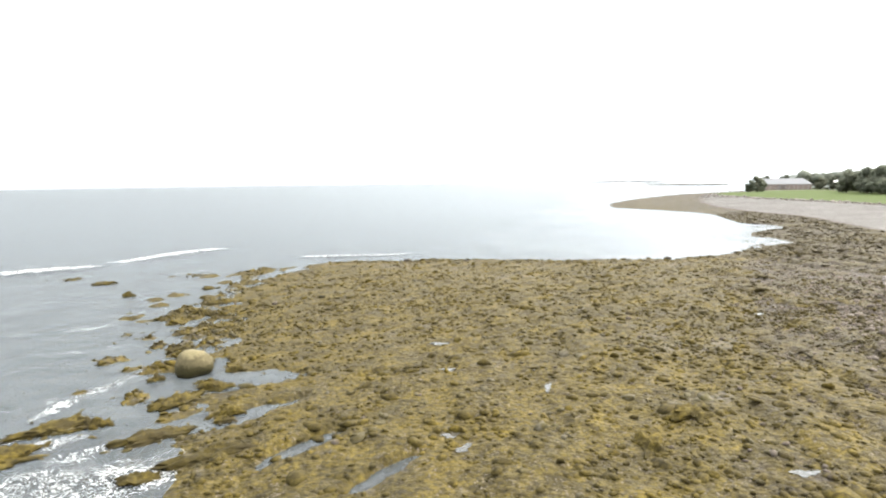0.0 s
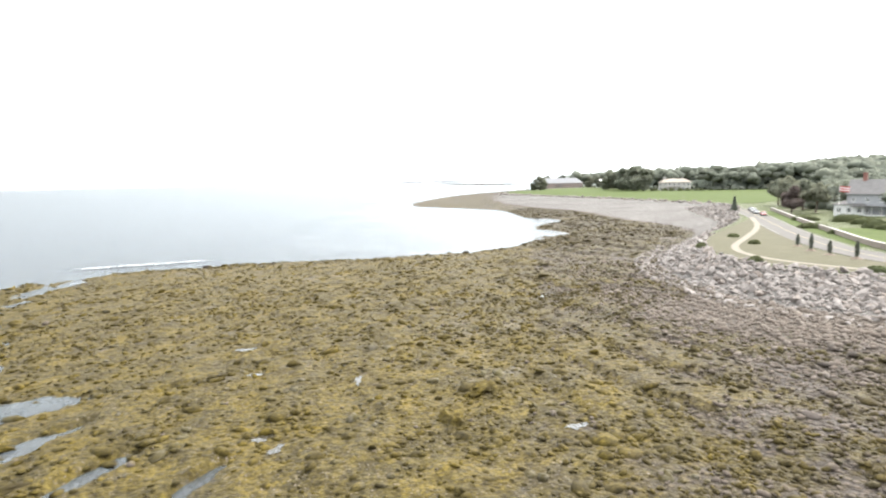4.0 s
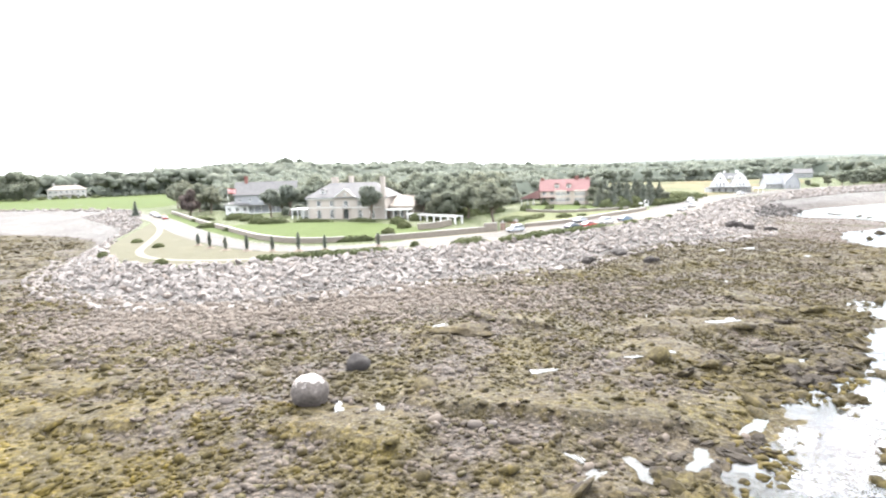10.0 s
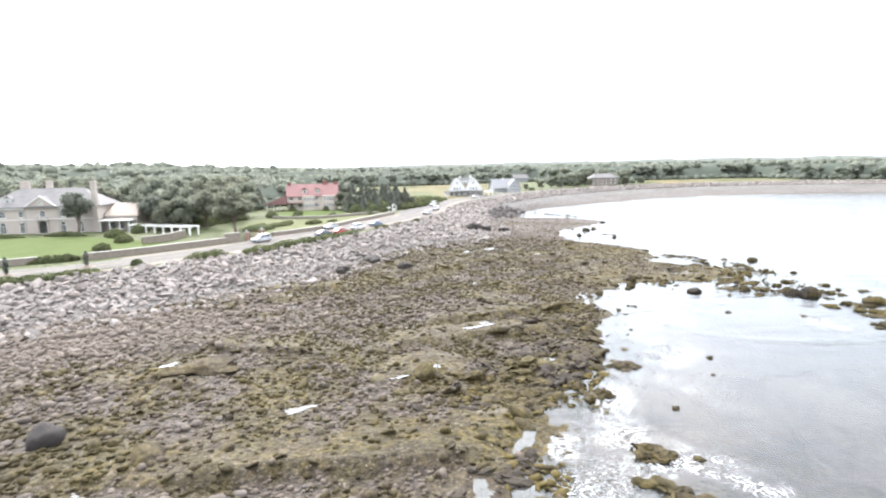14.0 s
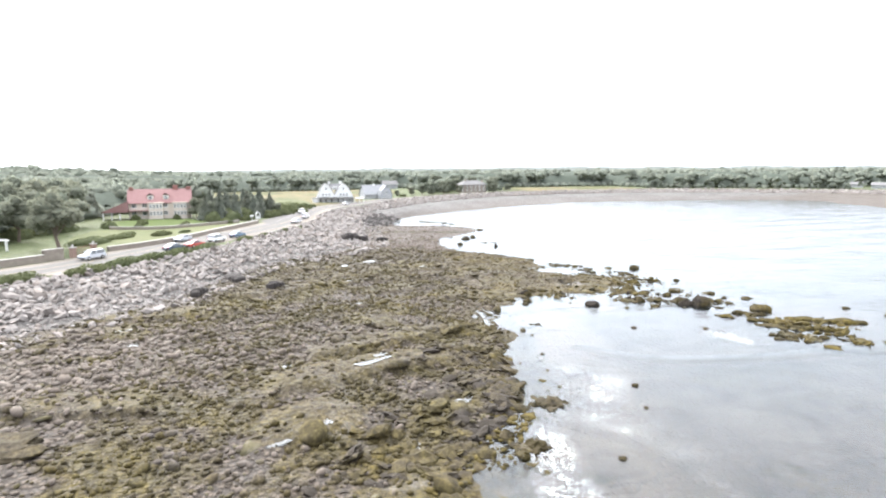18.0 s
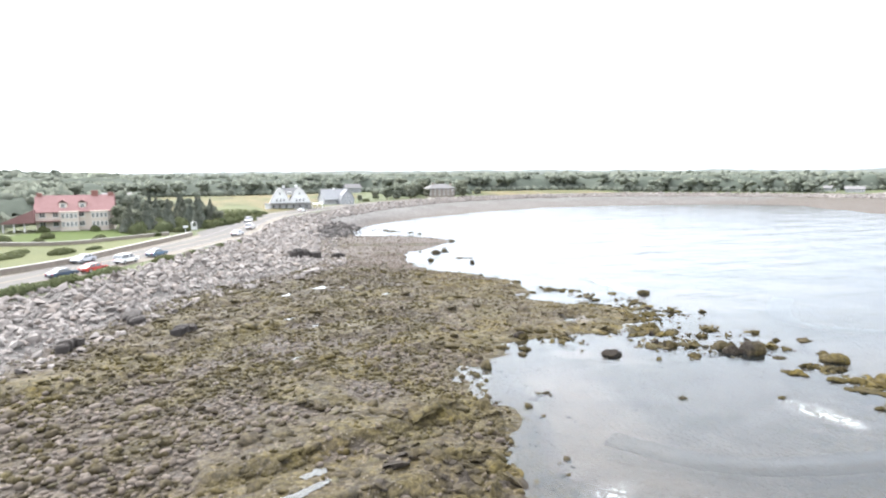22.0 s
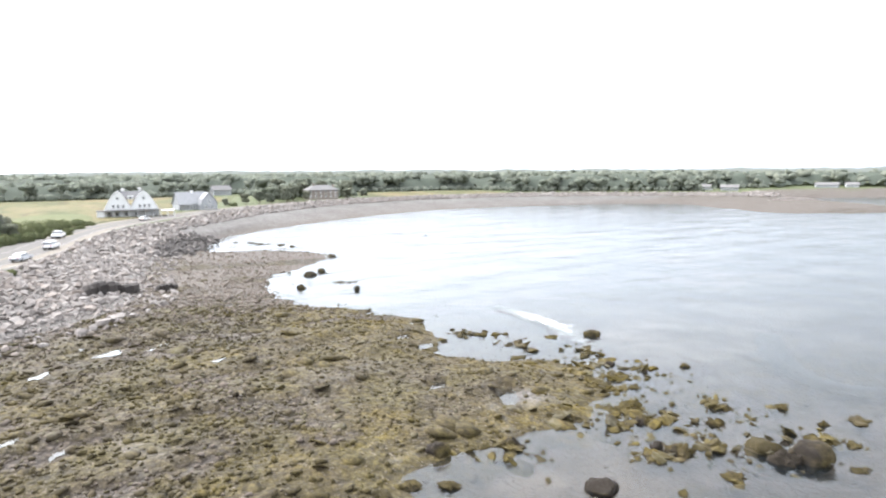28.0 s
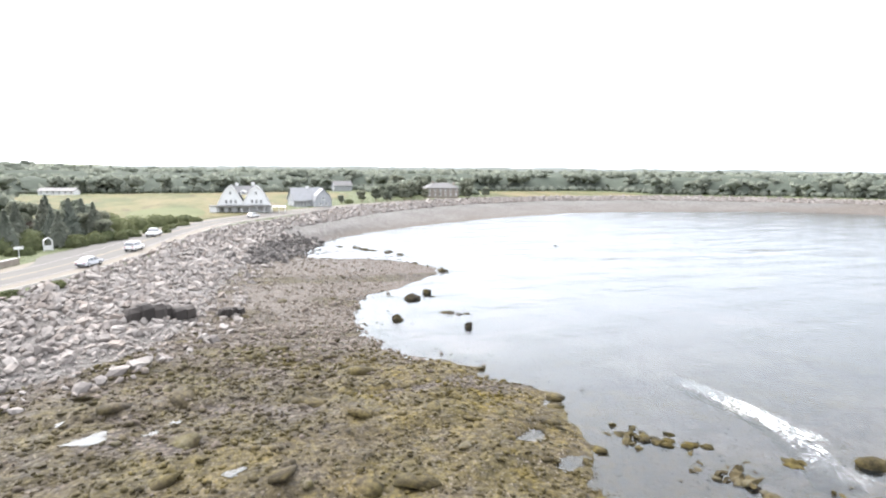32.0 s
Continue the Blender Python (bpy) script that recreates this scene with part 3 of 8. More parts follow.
def ledges(x, y):
    """Tilted beds of the tidal rock: how far a place lies on one of their backs, and how high the back stands; each breaks off towards -x."""
    across = 0.99 * x + 0.12 * y + 4.5 * fbm(x / 26, y / 26, 3, 17) + 0.9 * fbm(x / 5, y / 5, 2, 19)
    bed = across / 8.5
    row = np.floor(bed)
    f = bed - row
    back = smoothstep(0.0, 0.07, f) * (1 - f) ** 0.8
    along = value_noise(y / 13 + row * 7.3, row * 3.1, 37)
    on = smoothstep(0.4, 0.52, along) * smoothstep(0.0, 0.05, f) * (1 - smoothstep(0.62, 0.95, f))
    return on, back * smoothstep(0.38, 0.54, along)


def pool_reach(x, y, k, spread_=1.0):
    px_, py_, a, b, turn = POOLS[k]
    c, s = math.cos(radians(turn)), math.sin(radians(turn))
    return np.hypot((c * (x - px_) + s * (y - py_)) / (a * spread_), (c * (y - py_) - s * (x - px_)) / (b * spread_))


POOL_LEVEL = []


def heights(x, y, parts=None):
    x, y = np.asarray(x, float), np.asarray(y, float)
    dw, dt, du, land, above, top = parts or shore(x, y)
    near = dw / (dw + dt + 1e-6)
    tidal = 0.42 * (1 - np.exp(-dw / 4.0)) + 1.58 * near**1.25
    slope = 2.0 + 3.0 * dt / (dt + du + 1e-6)
    inland = 5.0 + 0.8 * smoothstep(18, 55, du) + (4.5 + 21 * smoothstep(400, 600, y)) * smoothstep(170, 560, du) * smoothstep(-60, 260, y)
    sea = -0.5 * (1 - np.exp(-dw / 5.0)) - np.minimum(0.018 * dw, 3.0)
    z = np.where(top, inland, np.where(above, slope, np.where(land, tidal, sea)))
    # beds and hollows of the tidal rock
    rough = 0.4 * fbm(x / 9, y / 16, 3, 11) + 0.24 * fbm(x / 2.4, y / 2.8, 2, 23)
    _, back = ledges(x, y)
    stony = stony_zone(x, y, dt)
    point = smoothstep(34, 6, x - 0.35 * y)
    ledge = (back * 0.95 - 0.25) * (1 - 0.85 * stony) * (1 - 0.6 * point) * (1 - 0.5 * smoothstep(108, 124, x)) * smoothstep(1, 7, dw)
    wild = np.where(top, 0.0, np.where(above, 0.35, 1.0)) * np.exp(-np.where(land, 0, dw) / 30.0)
    wild = wild * np.where(land & ~above, np.clip(dt / 6, 0.35, 1), 1.0)
    calm = smoothstep(190, 230, x) * smoothstep(-30, -60, y) + smoothstep(230, 300, y)
    z = z + (rough + ledge) * wild * (1 - 0.75 * np.clip(calm, 0, 1)) * 0.85
    zone, poke = skerries(x, y, dw)
    isle = np.maximum(z, 0.75 * smoothstep(0.44, 0.72, poke) - 0.2)
    inlet = z - 0.9 * smoothstep(0.5, 0.62, value_noise(x / 4.6, y / 3.2, 94)) * smoothstep(7.5, 2.5, dw)
    z = z * (1 - zone) + zone * np.where(land, inlet, isle)
    for bx, by, a, b, turn in BASINS:         # hollows in the rock where the sea stands
        c, s = math.cos(radians(turn)), math.sin(radians(turn))
        d = np.hypot((c * (x - bx) + s * (y - by)) / a, (c * (y - by) - s * (x - bx)) / b) + 0.35 * fbm(x / 2.2, y / 2.2, 3, 47)
        hollow = 1 - smoothstep(0.75, 1.1, d)
        z = z * (1 - hollow) + hollow * (-0.2 + 0.5 * rough)
    for k, level in enumerate(POOL_LEVEL):    # and level beds for the pools
        bed = 1 - smoothstep(1.2, 2.2, pool_reach(x, y, k))
        z = z * (1 - bed) + bed * level
    return z


def ground_z(x, y):
    return float(heights(np.array([float(x)]), np.array([float(y)]))[0])


POOL_LEVEL = [ground_z(x, y) - 0.06 for x, y, *_ in POOLS]


# ---------------------------------------------------------------- mesh helpers
def mesh_object(name, verts, faces, material, parent=None, smooth=False, label=""):
    """A mesh object from arrays of places and of faces that all have the same number of corners."""
    verts, faces = np.asarray(verts, np.float32), np.asarray(faces, np.int32)
    me = bpy.data.meshes.new(name)
    n, k = faces.shape
    me.vertices.add(len(verts))
    me.vertices.foreach_set("co", verts.ravel())
    me.loops.add(n * k)
    me.loops.foreach_set("vertex_index", faces.ravel())
    me.polygons.add(n)
    me.polygons.foreach_set("loop_start", np.arange(0, n * k, k, dtype=np.int32))
    me.polygons.foreach_set("loop_total", np.full(n, k, np.int32))
    me.polygons.foreach_set("use_smooth", np.full(n, smooth))
    me.update(calc_edges=True)
    me.materials.append(material)
    ob = new(name, me)
    if parent:
        ob.parent = parent
    if label:
        ob["label"] = label
    return ob


def part(name, bm, material, parent, label="", smooth=False):
    """Links a bmesh as one mesh object under a thing or a part."""
    me = bpy.data.meshes.new(name)
    bm.to_mesh(me)
    bm.free()
    me.materials.append(material)
    if smooth:
        me.polygons.foreach_set("use_smooth", np.full(len(me.polygons), True))
    ob = new(name, me)
    ob.parent = parent
    if label:
        ob["label"] = label
    return ob


def paint(ob, rgb):
    """The cover layer of a sheet: one row of three numbers for each of its points."""
    layer = ob.data.color_attributes.new("cover", "FLOAT_COLOR", "POINT")
    layer.data.foreach_set("color", np.hstack([rgb, np.ones((len(rgb), 1))]).astype(np.float32).ravel())


def grid_faces(nx, ny):
    i = np.arange((nx - 1) * (ny - 1))
    a = i // (ny - 1) * ny + i % (ny - 1)
    return np.stack([a, a + ny, a + ny + 1, a + 1], 1)


def axis(low, high, step, far, grow=1.065):
    mid = np.arange(low, high, step)
    out, s = [], step
    while sum(out) < far:
        s *= grow
        out.append(s)
    run = np.cumsum(out)
    return np.concatenate([(low - run)[::-1], mid, mid[-1] + run])


def ico(level):
    bm = bmesh.new()
    bmesh.ops.create_icosphere(bm, subdivisions=level, radius=1.0)
    v = np.array([p.co[:] for p in bm.verts])
    f = np.array([[p.index for p in q.verts] for q in bm.faces])
    bm.free()
    return v, f


def chamfered_box():
    bm = bmesh.new()
    bmesh.ops.create_cube(bm, size=2.0)
    bmesh.ops.bevel(bm, geom=bm.edges[:], offset=0.42, segments=1, affect="EDGES")
    bmesh.ops.triangulate(bm, faces=bm.faces[:])
    bm.verts.index_update()
    v = np.array([p.co[:] for p in bm.verts])
    f = np.array([[p.index for p in q.verts] for q in bm.faces])
    bm.free()
    return v, f


def scatter(name, shape, spots, sizes, material, rng, parent=None, smooth=True, jitter=0.22, kinds=14, tilt=0.35, label=""):
    """Many pieces as one mesh: a few worn variants of one shape, each turned and sized for its spot."""
    v0, f0 = shape
    n, k = len(spots), len(v0)
    forms = np.stack([v0 * (1 + jitter * rng.standard_normal((k, 1))) + 0.35 * jitter * rng.standard_normal((k, 3)) for _ in range(kinds)])
    body = forms[rng.integers(0, kinds, n)] * np.asarray(sizes)[:, None, :]
    for a, b, ang in ((1, 2, rng.normal(0, tilt, n)), (0, 2, rng.normal(0, tilt, n)), (0, 1, rng.uniform(0, 6.283, n))):
        c, s = np.cos(ang)[:, None], np.sin(ang)[:, None]
        pa, pb = body[:, :, a].copy(), body[:, :, b].copy()
        body[:, :, a], body[:, :, b] = c * pa - s * pb, s * pa + c * pb
    body += np.asarray(spots)[:, None, :]
    faces = (f0[None] + (np.arange(n) * k)[:, None, None]).reshape(-1, f0.shape[1])
    return mesh_object(name, body.reshape(-1, 3), faces, material, parent, smooth, label)


ICO1, ICO2, ICO3, ICO4, BOX = ico(1), ico(2), ico(3), ico(4), chamfered_box()
CUBE = (np.array([(x, y, z) for x in (-1.0, 1.0) for y in (-1.0, 1.0) for z in (-1.0, 1.0)]), np.array([(0, 1, 3, 2), (4, 6, 7, 5), (0, 4, 5, 1), (2, 3, 7, 6), (0, 2, 6, 4), (1, 5, 7, 3)]))

# ---------------------------------------------------------------- ground, one sheet to the horizon
gx, gy = axis(-48, 262, 0.72, 4700, 1.075), axis(-78, 112, 0.72, 4700, 1.075)
GX, GY = np.meshgrid(gx, gy, indexing="ij")
px, py = GX.ravel(), GY.ravel()
SIDES = shore(px, py)
pz = heights(px, py, SIDES)
ground = tagged(mesh_object("ground", np.stack([px, py, pz], 1), grid_faces(len(gx), len(gy)), M_GROUND, smooth=True),
                "rocky low-tide shore with weed, cobbles and turf inland", "ground", kind="structure")
dw, dt, du, land, above, top = SIDES
stony = stony_zone(px, py, dt)
bay_beach = smoothstep(205, 240, px) * smoothstep(-38, -52, py)
west_beach = smoothstep(110, 190, py) * smoothstep(3, 0, dt)
on_bed, _ = ledges(px, py)
shade_weed = 0.36 + 0.5 * on_bed * (1 - 0.7 * stony) + 0.34 * smoothstep(34, 6, px - 0.35 * py) + 0.4 * spit_zone(px, py) + 0.34 * smoothstep(120, 175, py) + 0.3 * smoothstep(9, 4, dw) * smoothstep(34, 44, px) * smoothstep(120, 106, px)
weed_on = np.where(above, 0.0, np.clip(shade_weed - 0.3 * stony - 0.8 * np.maximum(bay_beach, west_beach), 0, 0.9))
weed_on = np.where(land | (pz > -0.35), weed_on, weed_on * 0.5)
pale_on = np.where(top, 0, np.where(above, 0.8, 0)) + np.where(top, 0, np.maximum(bay_beach, west_beach) * smoothstep(0.15, 0.6, pz)) * 0.6
pale_on = np.where(land | (px < 20), pale_on, np.maximum(pale_on, 0.3 * smoothstep(-0.2, -0.5, pz)))    # stony bed of the bay
pale_on = np.maximum(pale_on, 0.85 * np.exp(-(((px - 115.2) / 2.4) ** 2 + ((py + 57.2) / 1.6) ** 2)))    # a bare sandy patch on the spit
pale_on = np.maximum(pale_on, 0.85 * np.exp(-(((px - 103.6) / 2.6) ** 2 + ((py + 48) / 4.2) ** 2)))    # and one under the shallows beside it
pale_on = np.where(land, pale_on, np.maximum(pale_on, 0.55 * smoothstep(2, 5, dw) * smoothstep(20, 9, dw) * smoothstep(36, 50, px) * smoothstep(112, 100, px)))    # sand off the flat's edge
pale_on = pale_on * (1 - smoothstep(-285, -325, py) * smoothstep(345, 305, px))
paint(ground, np.stack([weed_on, np.where(top, 1.0, 0.0), np.clip(pale_on, 0, 0.85)], 1))

# ---------------------------------------------------------------- sea
sx = axis(-60, 240, 6, 4700, 1.12)
sy = axis(-120, 200, 6, 4700, 1.12)
SX, SY = np.meshgrid(sx, sy, indexing="ij")
tagged(mesh_object("water", np.stack([SX.ravel(), SY.ravel(), 0 * SX.ravel()], 1), grid_faces(len(sx), len(sy)), M_WATER, smooth=True),
               "pale grey-blue sea, calm in the bay", "sea", kind="structure")

# ---------------------------------------------------------------- sheets laid on the ground
from mathutils import geometry


def closed(poly, rounds=1):
    p = np.array(poly, float)
    for _ in range(rounds):
        q = np.roll(p, -1, 0)
        p = np.stack([p * 0.75 + q * 0.25, p * 0.25 + q * 0.75], 1).reshape(-1, 2)
    return p


def drape(name, poly, step, material, lift, label, category, kind="structure", rounds=2):
    p = closed(poly, rounds)
    lo, hi = p.min(0), p.max(0)
    X, Y = np.meshgrid(np.arange(lo[0], hi[0], step), np.arange(lo[1], hi[1], step))
    X, Y = X.ravel(), Y.ravel()
    keep = inside(X, Y, p) & (line_distance(X, Y, np.vstack([p, p[:1]])) > step * 0.4)
    pts = [Vector(v) for v in p] + [Vector(v) for v in zip(X[keep], Y[keep])]
    res = geometry.delaunay_2d_cdt(pts, [], [list(range(len(p)))], 1, 1e-4)
    v = np.array([q[:] for q in res[0]])
    z = heights(v[:, 0], v[:, 1]) + lift
    return tagged(mesh_object(name, np.column_stack([v, z]), np.array([f[:3] for f in res[2]]), material, smooth=True), label, category, kind=kind)


def arc_points(line, step):
    line = smooth_line(line, 3)
    seg = np.hypot(*np.diff(line, axis=0).T)
    s = np.concatenate([[0], np.cumsum(seg)])
    at = np.arange(0, s[-1], step)
    p = np.column_stack([np.interp(at, s, line[:, k]) for k in (0, 1)])
    d = np.gradient(p, axis=0)
    d /= np.hypot(*d.T)[:, None]
    return p, np.column_stack([-d[:, 1], d[:, 0]]), at


def ribbon(name, line, left, right, material, lift, parent=None, step=2.0, across=5, rise=None):
    """A strip along a line, from left to right of it in metres; rise lifts its inner points into a raised bar."""
    p, nrm, _ = arc_points(line, step)
    offs = np.linspace(left, right, across)
    rows = p[:, None] + nrm[:, None] * offs[None, :, None]
    z = heights(rows[:, :, 0].ravel(), rows[:, :, 1].ravel()).reshape(rows.shape[:2])
    z = np.minimum(z, z.mean(1, keepdims=True) + 0.05) * 0.3 + z.mean(1, keepdims=True) * 0.7 + lift
    if rise is not None:
        z = z + np.asarray(rise)[None]
    v = np.dstack([rows, z[:, :, None]]).reshape(-1, 3)
    f = grid_faces(len(p), across)[:, ::-1]
    return mesh_object(name, v, f, material, parent, smooth=rise is None)


M_WHITE_LINE = surface("road_paint_white", (0.17, 0.166, 0.158), (0.24, 0.234, 0.226), 2, 0.7, 0.05)
M_YELLOW_LINE = surface("road_paint_yellow", (0.19, 0.165, 0.1), (0.24, 0.2, 0.12), 2, 0.8, 0.05)
M_SHOULDER = surface("gravel_shoulder", (0.1122, 0.09928, 0.0816), (0.153, 0.1353, 0.1122), 1.0, 0.9, 0.4, 0.03)
M_KERB = surface("pale_concrete", (0.225, 0.214, 0.199), (0.3, 0.289, 0.266), 1.0, 0.85, 0.2, 0.01)

ROAD = [(330, 400), (268, 285), (214, 208), (182, 166), (142, 119), (122, 92), (114.5, 77), (113, 66), (116, 55), (124, 44), (134, 34), (143, 25.5), (157, 17), (182, 1.5),
        (206, -12), (225, -18.5), (257, -26), (283, -35.5), (308, -54), (330, -73), (352, -96), (385, -140), (412, -200)]
ROAD_EAST = [(124, 44), (134, 34), (143, 25.5), (157, 17), (182, 1.5), (206, -12), (225, -18.5), (257, -26), (283, -35.5), (308, -54), (330, -73), (352, -96), (385, -140)]
road = tagged(ribbon("road", ROAD, -4.2, 4.2, M_ROAD, 0.07), "sun-bleached grey asphalt coast road", "road", kind="structure")
tagged(ribbon("gravel_shoulder", ROAD_EAST, 4.1, 7.0, M_SHOULDER, 0.05), "pale gravel shoulder between road and hedge", "shoulder", kind="structure")
tagged(ribbon("road_shoulder", ROAD_EAST, -7.2, -4.1, M_SHOULDER, 0.05), "pale gravel shoulder along the seawall", "shoulder", kind="structure")
ribbon("centre_line", ROAD, -0.12, 0.12, M_YELLOW_LINE, 0.085, road, across=3)
ribbon("edge_line", ROAD, 3.7, 3.85, M_WHITE_LINE, 0.085, road, across=3)
ribbon("edge_line", ROAD, -3.85, -3.7, M_WHITE_LINE, 0.085, road, across=3)
tagged(ribbon("kerb", ROAD_EAST[4:], -7.6, -7.2, M_KERB, 0.02, across=4, rise=[0, 0.28, 0.28, 0]), "low pale concrete kerb edging the seawall", "kerb", kind="structure")
drape("pull_off", [(203, -6.5), (212, -9), (222, -7), (229, -10), (240, -14), (252, -20), (258, -24.5), (245, -24), (228, -18), (206, -11)], 2.5, M_ROAD, 0.06, "wide asphalt pull-off beside the garden arbour", "road")
tagged(ribbon("footpath", [(176, 164), (148, 134), (117, 110), (106, 102), (98.5, 93), (95.5, 83), (97, 72), (100.5, 62.5), (106, 54), (115, 44), (126, 33), (136, 23)],
              -0.8, 0.8, M_PATH, 0.11), "pale gravel footpath winding through the verge", "path", kind="structure")
tagged(ribbon("drive", [(214, 187), (240, 186), (275, 205), (330, 232), (430, 292)], -1.5, 1.5, M_PATH, 0.12), "pale drive across the far lawn", "drive", kind="structure")

drape("verge", [(170, 159), (119, 123), (101, 106), (92.5, 92), (90, 80), (95, 66), (106, 53), (114, 43), (118, 46), (111.5, 55), (108.6, 66), (110, 78), (117.5, 93.5), (138, 120), (178, 167)],
      2.5, M_VERGE, 0.05, "dry yellow-green verge grass above the seawall", "grass", "stuff")
drape("lawn", [(158, 118), (147, 105), (131, 87), (126.5, 78), (125, 70), (129, 62), (134, 54), (141, 47), (149, 47), (156, 58), (162, 70), (165, 84), (165, 101), (162, 119)],
      3, M_LAWN, 0.06, "smooth mown green lawn before the mansion", "lawn", "stuff")
drape("roadside_grass", [(206, 190), (166, 141), (142, 110), (128, 92), (124, 84), (131, 89), (146, 107), (158, 121), (172, 140), (212, 186)], 3, M_LAWN, 0.05,
      "mown strip between road and garden wall", "lawn", "stuff")
drape("far_lawn", [(244, 246), (251, 311), (251, 388), (249, 448), (260, 576), (330, 632), (400, 600), (372, 533), (384, 470), (380, 410), (450, 372), (350, 285), (258, 232)],
      9, M_LAWN, 0.14, "wide mown green lawn above the cobble beach", "lawn", "stuff")
drape("meadow", [(160, 27), (172, 16), (190, 8), (206, 0), (216, -3), (212, 9), (202, 19), (203, 33), (186, 38), (166, 34)], 3, M_MEADOW, 0.06,
      "rough sunlit meadow behind the roadside wall", "meadow", "stuff")
drape("garden_lawn", [(207, 30), (206, 20), (214, 10), (224, 2), (232, 12), (231, 34), (215, 36)], 3, M_LAWN, 0.07, "garden lawn before the red-roofed house", "lawn", "stuff")
drape("salt_marsh", [(262, -12), (290, 12), (335, 42), (440, 55), (468, 20), (470, -45), (488, -112), (410, -112), (375, -66), (340, -66), (322, -60), (300, -36), (276, -24)], 9, M_MARSH, 0.14,
      "yellow-green salt marsh meadow before the woods", "marsh", "stuff")
drape("green_strip", [(276, -21), (296, -12), (330, -12), (345, -30), (318, -36), (300, -32)], 6, M_MEADOW, 0.2, "bright green grass strip beside the marsh", "grass", "stuff")
drape("dune_grass", [(412, -190), (470, -205), (455, -300), (402, -310), (410, -250)], 9, M_MARSH, 0.14, "pale dune grass behind the beach", "grass", "stuff")

# ---------------------------------------------------------------- riprap seawall
def spread(n, box, rng):
    return rng.uniform(box[0], box[1], n), rng.uniform(box[2], box[3], n)


rng = np.random.default_rng(21)
bx, by = spread(520000, (70, 420, -450, 260), rng)
s_dw, s_dt, s_du, s_land, s_above, s_top = shore(bx, by)
wall_zone = s_above & ~s_top
west = by > 128
run = s_dt / (s_dt + s_du + 1e-6)
bay = (bx > 265) & (by < -55)
ok = wall_zone & np.where(west, (run > 0.62) & (by < 240), np.where(bay, run > 0.45, True))
ok |= s_top & (s_du < 1.6) & (by < 125)
ok |= s_land & ~s_above & (s_dt < 5) & (rng.random(len(bx)) < 0.35) & ~bay & ~west
keep = ok & (rng.random(len(bx)) < np.where(bay, 0.5, np.where(west, 0.3, 0.92)))
bx, by, run = bx[keep], by[keep], run[keep]
size = np.clip(rng.lognormal(-1.2, 0.36, len(bx)), 0.16, 0.68) * np.where(run < 0.12, 0.7, 1.0) * np.where((bx > 265) & (by < -55), 1.35, 1.0) * (1 + 0.1 * smoothstep(10, 35, by) * smoothstep(125, 110, by))
sizes = np.column_stack([size * rng.uniform(0.85, 1.35, len(bx)), size * rng.uniform(0.7, 1.0, len(bx)), size * rng.uniform(0.5, 0.8, len(bx))])
spots = np.column_stack([bx, by, heights(bx, by) + size * rng.uniform(0.05, 0.5, len(bx))])
pickable = (bx > 160) & (bx < 205) & (by < 8) & (size > 0.46)
first = np.flatnonzero(pickable)[:300]
round_bay = (bx > 265) & (by < -55)
rest = ~round_bay
rest[first] = False
close = rest & (spots[:, 0] > 70) & (spots[:, 0] < 235) & (spots[:, 1] > -40) & (spots[:, 1] < 128)
riprap = tagged(scatter("riprap", ICO1, spots[close], sizes[close] * 1.24, M_RIPRAP, rng, smooth=False, jitter=0.2, kinds=60, tilt=0.5),
                "seawall of heaped pale grey and tan granite blocks", "seawall", kind="stuff")
rest &= ~close
tagged(scatter("further_riprap", CUBE, spots[rest], sizes[rest] * 0.9, M_RIPRAP, rng, smooth=False, jitter=0.14, kinds=60, tilt=0.4), "further stretch of heaped granite blocks above the beach", "seawall", kind="stuff")
tagged(scatter("bay_riprap", CUBE, spots[round_bay], sizes[round_bay] * 0.85, M_RIPRAP, rng, smooth=False, jitter=0.17, kinds=40, tilt=0.5), "line of pale granite blocks round the head of the bay", "seawall", kind="stuff")
BLOCK_SHAPES = []
for k in range(10):
    v = BOX[0] * (1 + 0.2 * rng.standard_normal((len(BOX[0]), 1))) + 0.07 * rng.standard_normal(BOX[0].shape)
    ob = mesh_object("block", v, BOX[1], M_RIPRAP_ONE, riprap)
    BLOCK_SHAPES.append(ob.data)
    bpy.data.objects.remove(ob)
for n, i in enumerate(first):
    ob = new("block", BLOCK_SHAPES[n % 10])
    ob.parent = riprap
    ob.matrix_basis = Matrix.LocRotScale(spots[i], Euler((rng.normal(0, 0.35), rng.normal(0, 0.35), rng.uniform(0, 6.28))), sizes[i])

M_DARKBLOCK = stone("dark_seawall_block", [(0.07, 0.064, 0.061), (0.12, 0.109, 0.102), (0.085, 0.077, 0.073)], scale=0.9, pale=0.2)
f = rng.random(620)
dx_, dy_ = 222 + 44 * f + rng.normal(0, 2.8, 620), -42 - 18 * f + rng.normal(0, 3.0, 620)
size = np.clip(rng.lognormal(-0.98, 0.38, 620), 0.2, 0.85)
tagged(scatter("dark_blocks", BOX, np.column_stack([dx_, dy_, heights(dx_, dy_) + 0.1 * size]), np.column_stack([size * 1.15, size * 0.9, size * 0.7]), M_DARKBLOCK, rng, smooth=False, jitter=0.2, kinds=20, tilt=0.5),
       "heap of dark angular blocks at the seawall's foot", "seawall", kind="stuff")

fx, fy = spread(9000, (180, 345, 236, 650), rng)
f_dw, f_dt, f_du, f_land, f_above, f_top = shore(fx, fy)
keep = (f_du < 7) & ~f_top & f_above
fx, fy = fx[keep], fy[keep]
size = np.clip(rng.lognormal(-0.6, 0.4, len(fx)), 0.3, 1.2)
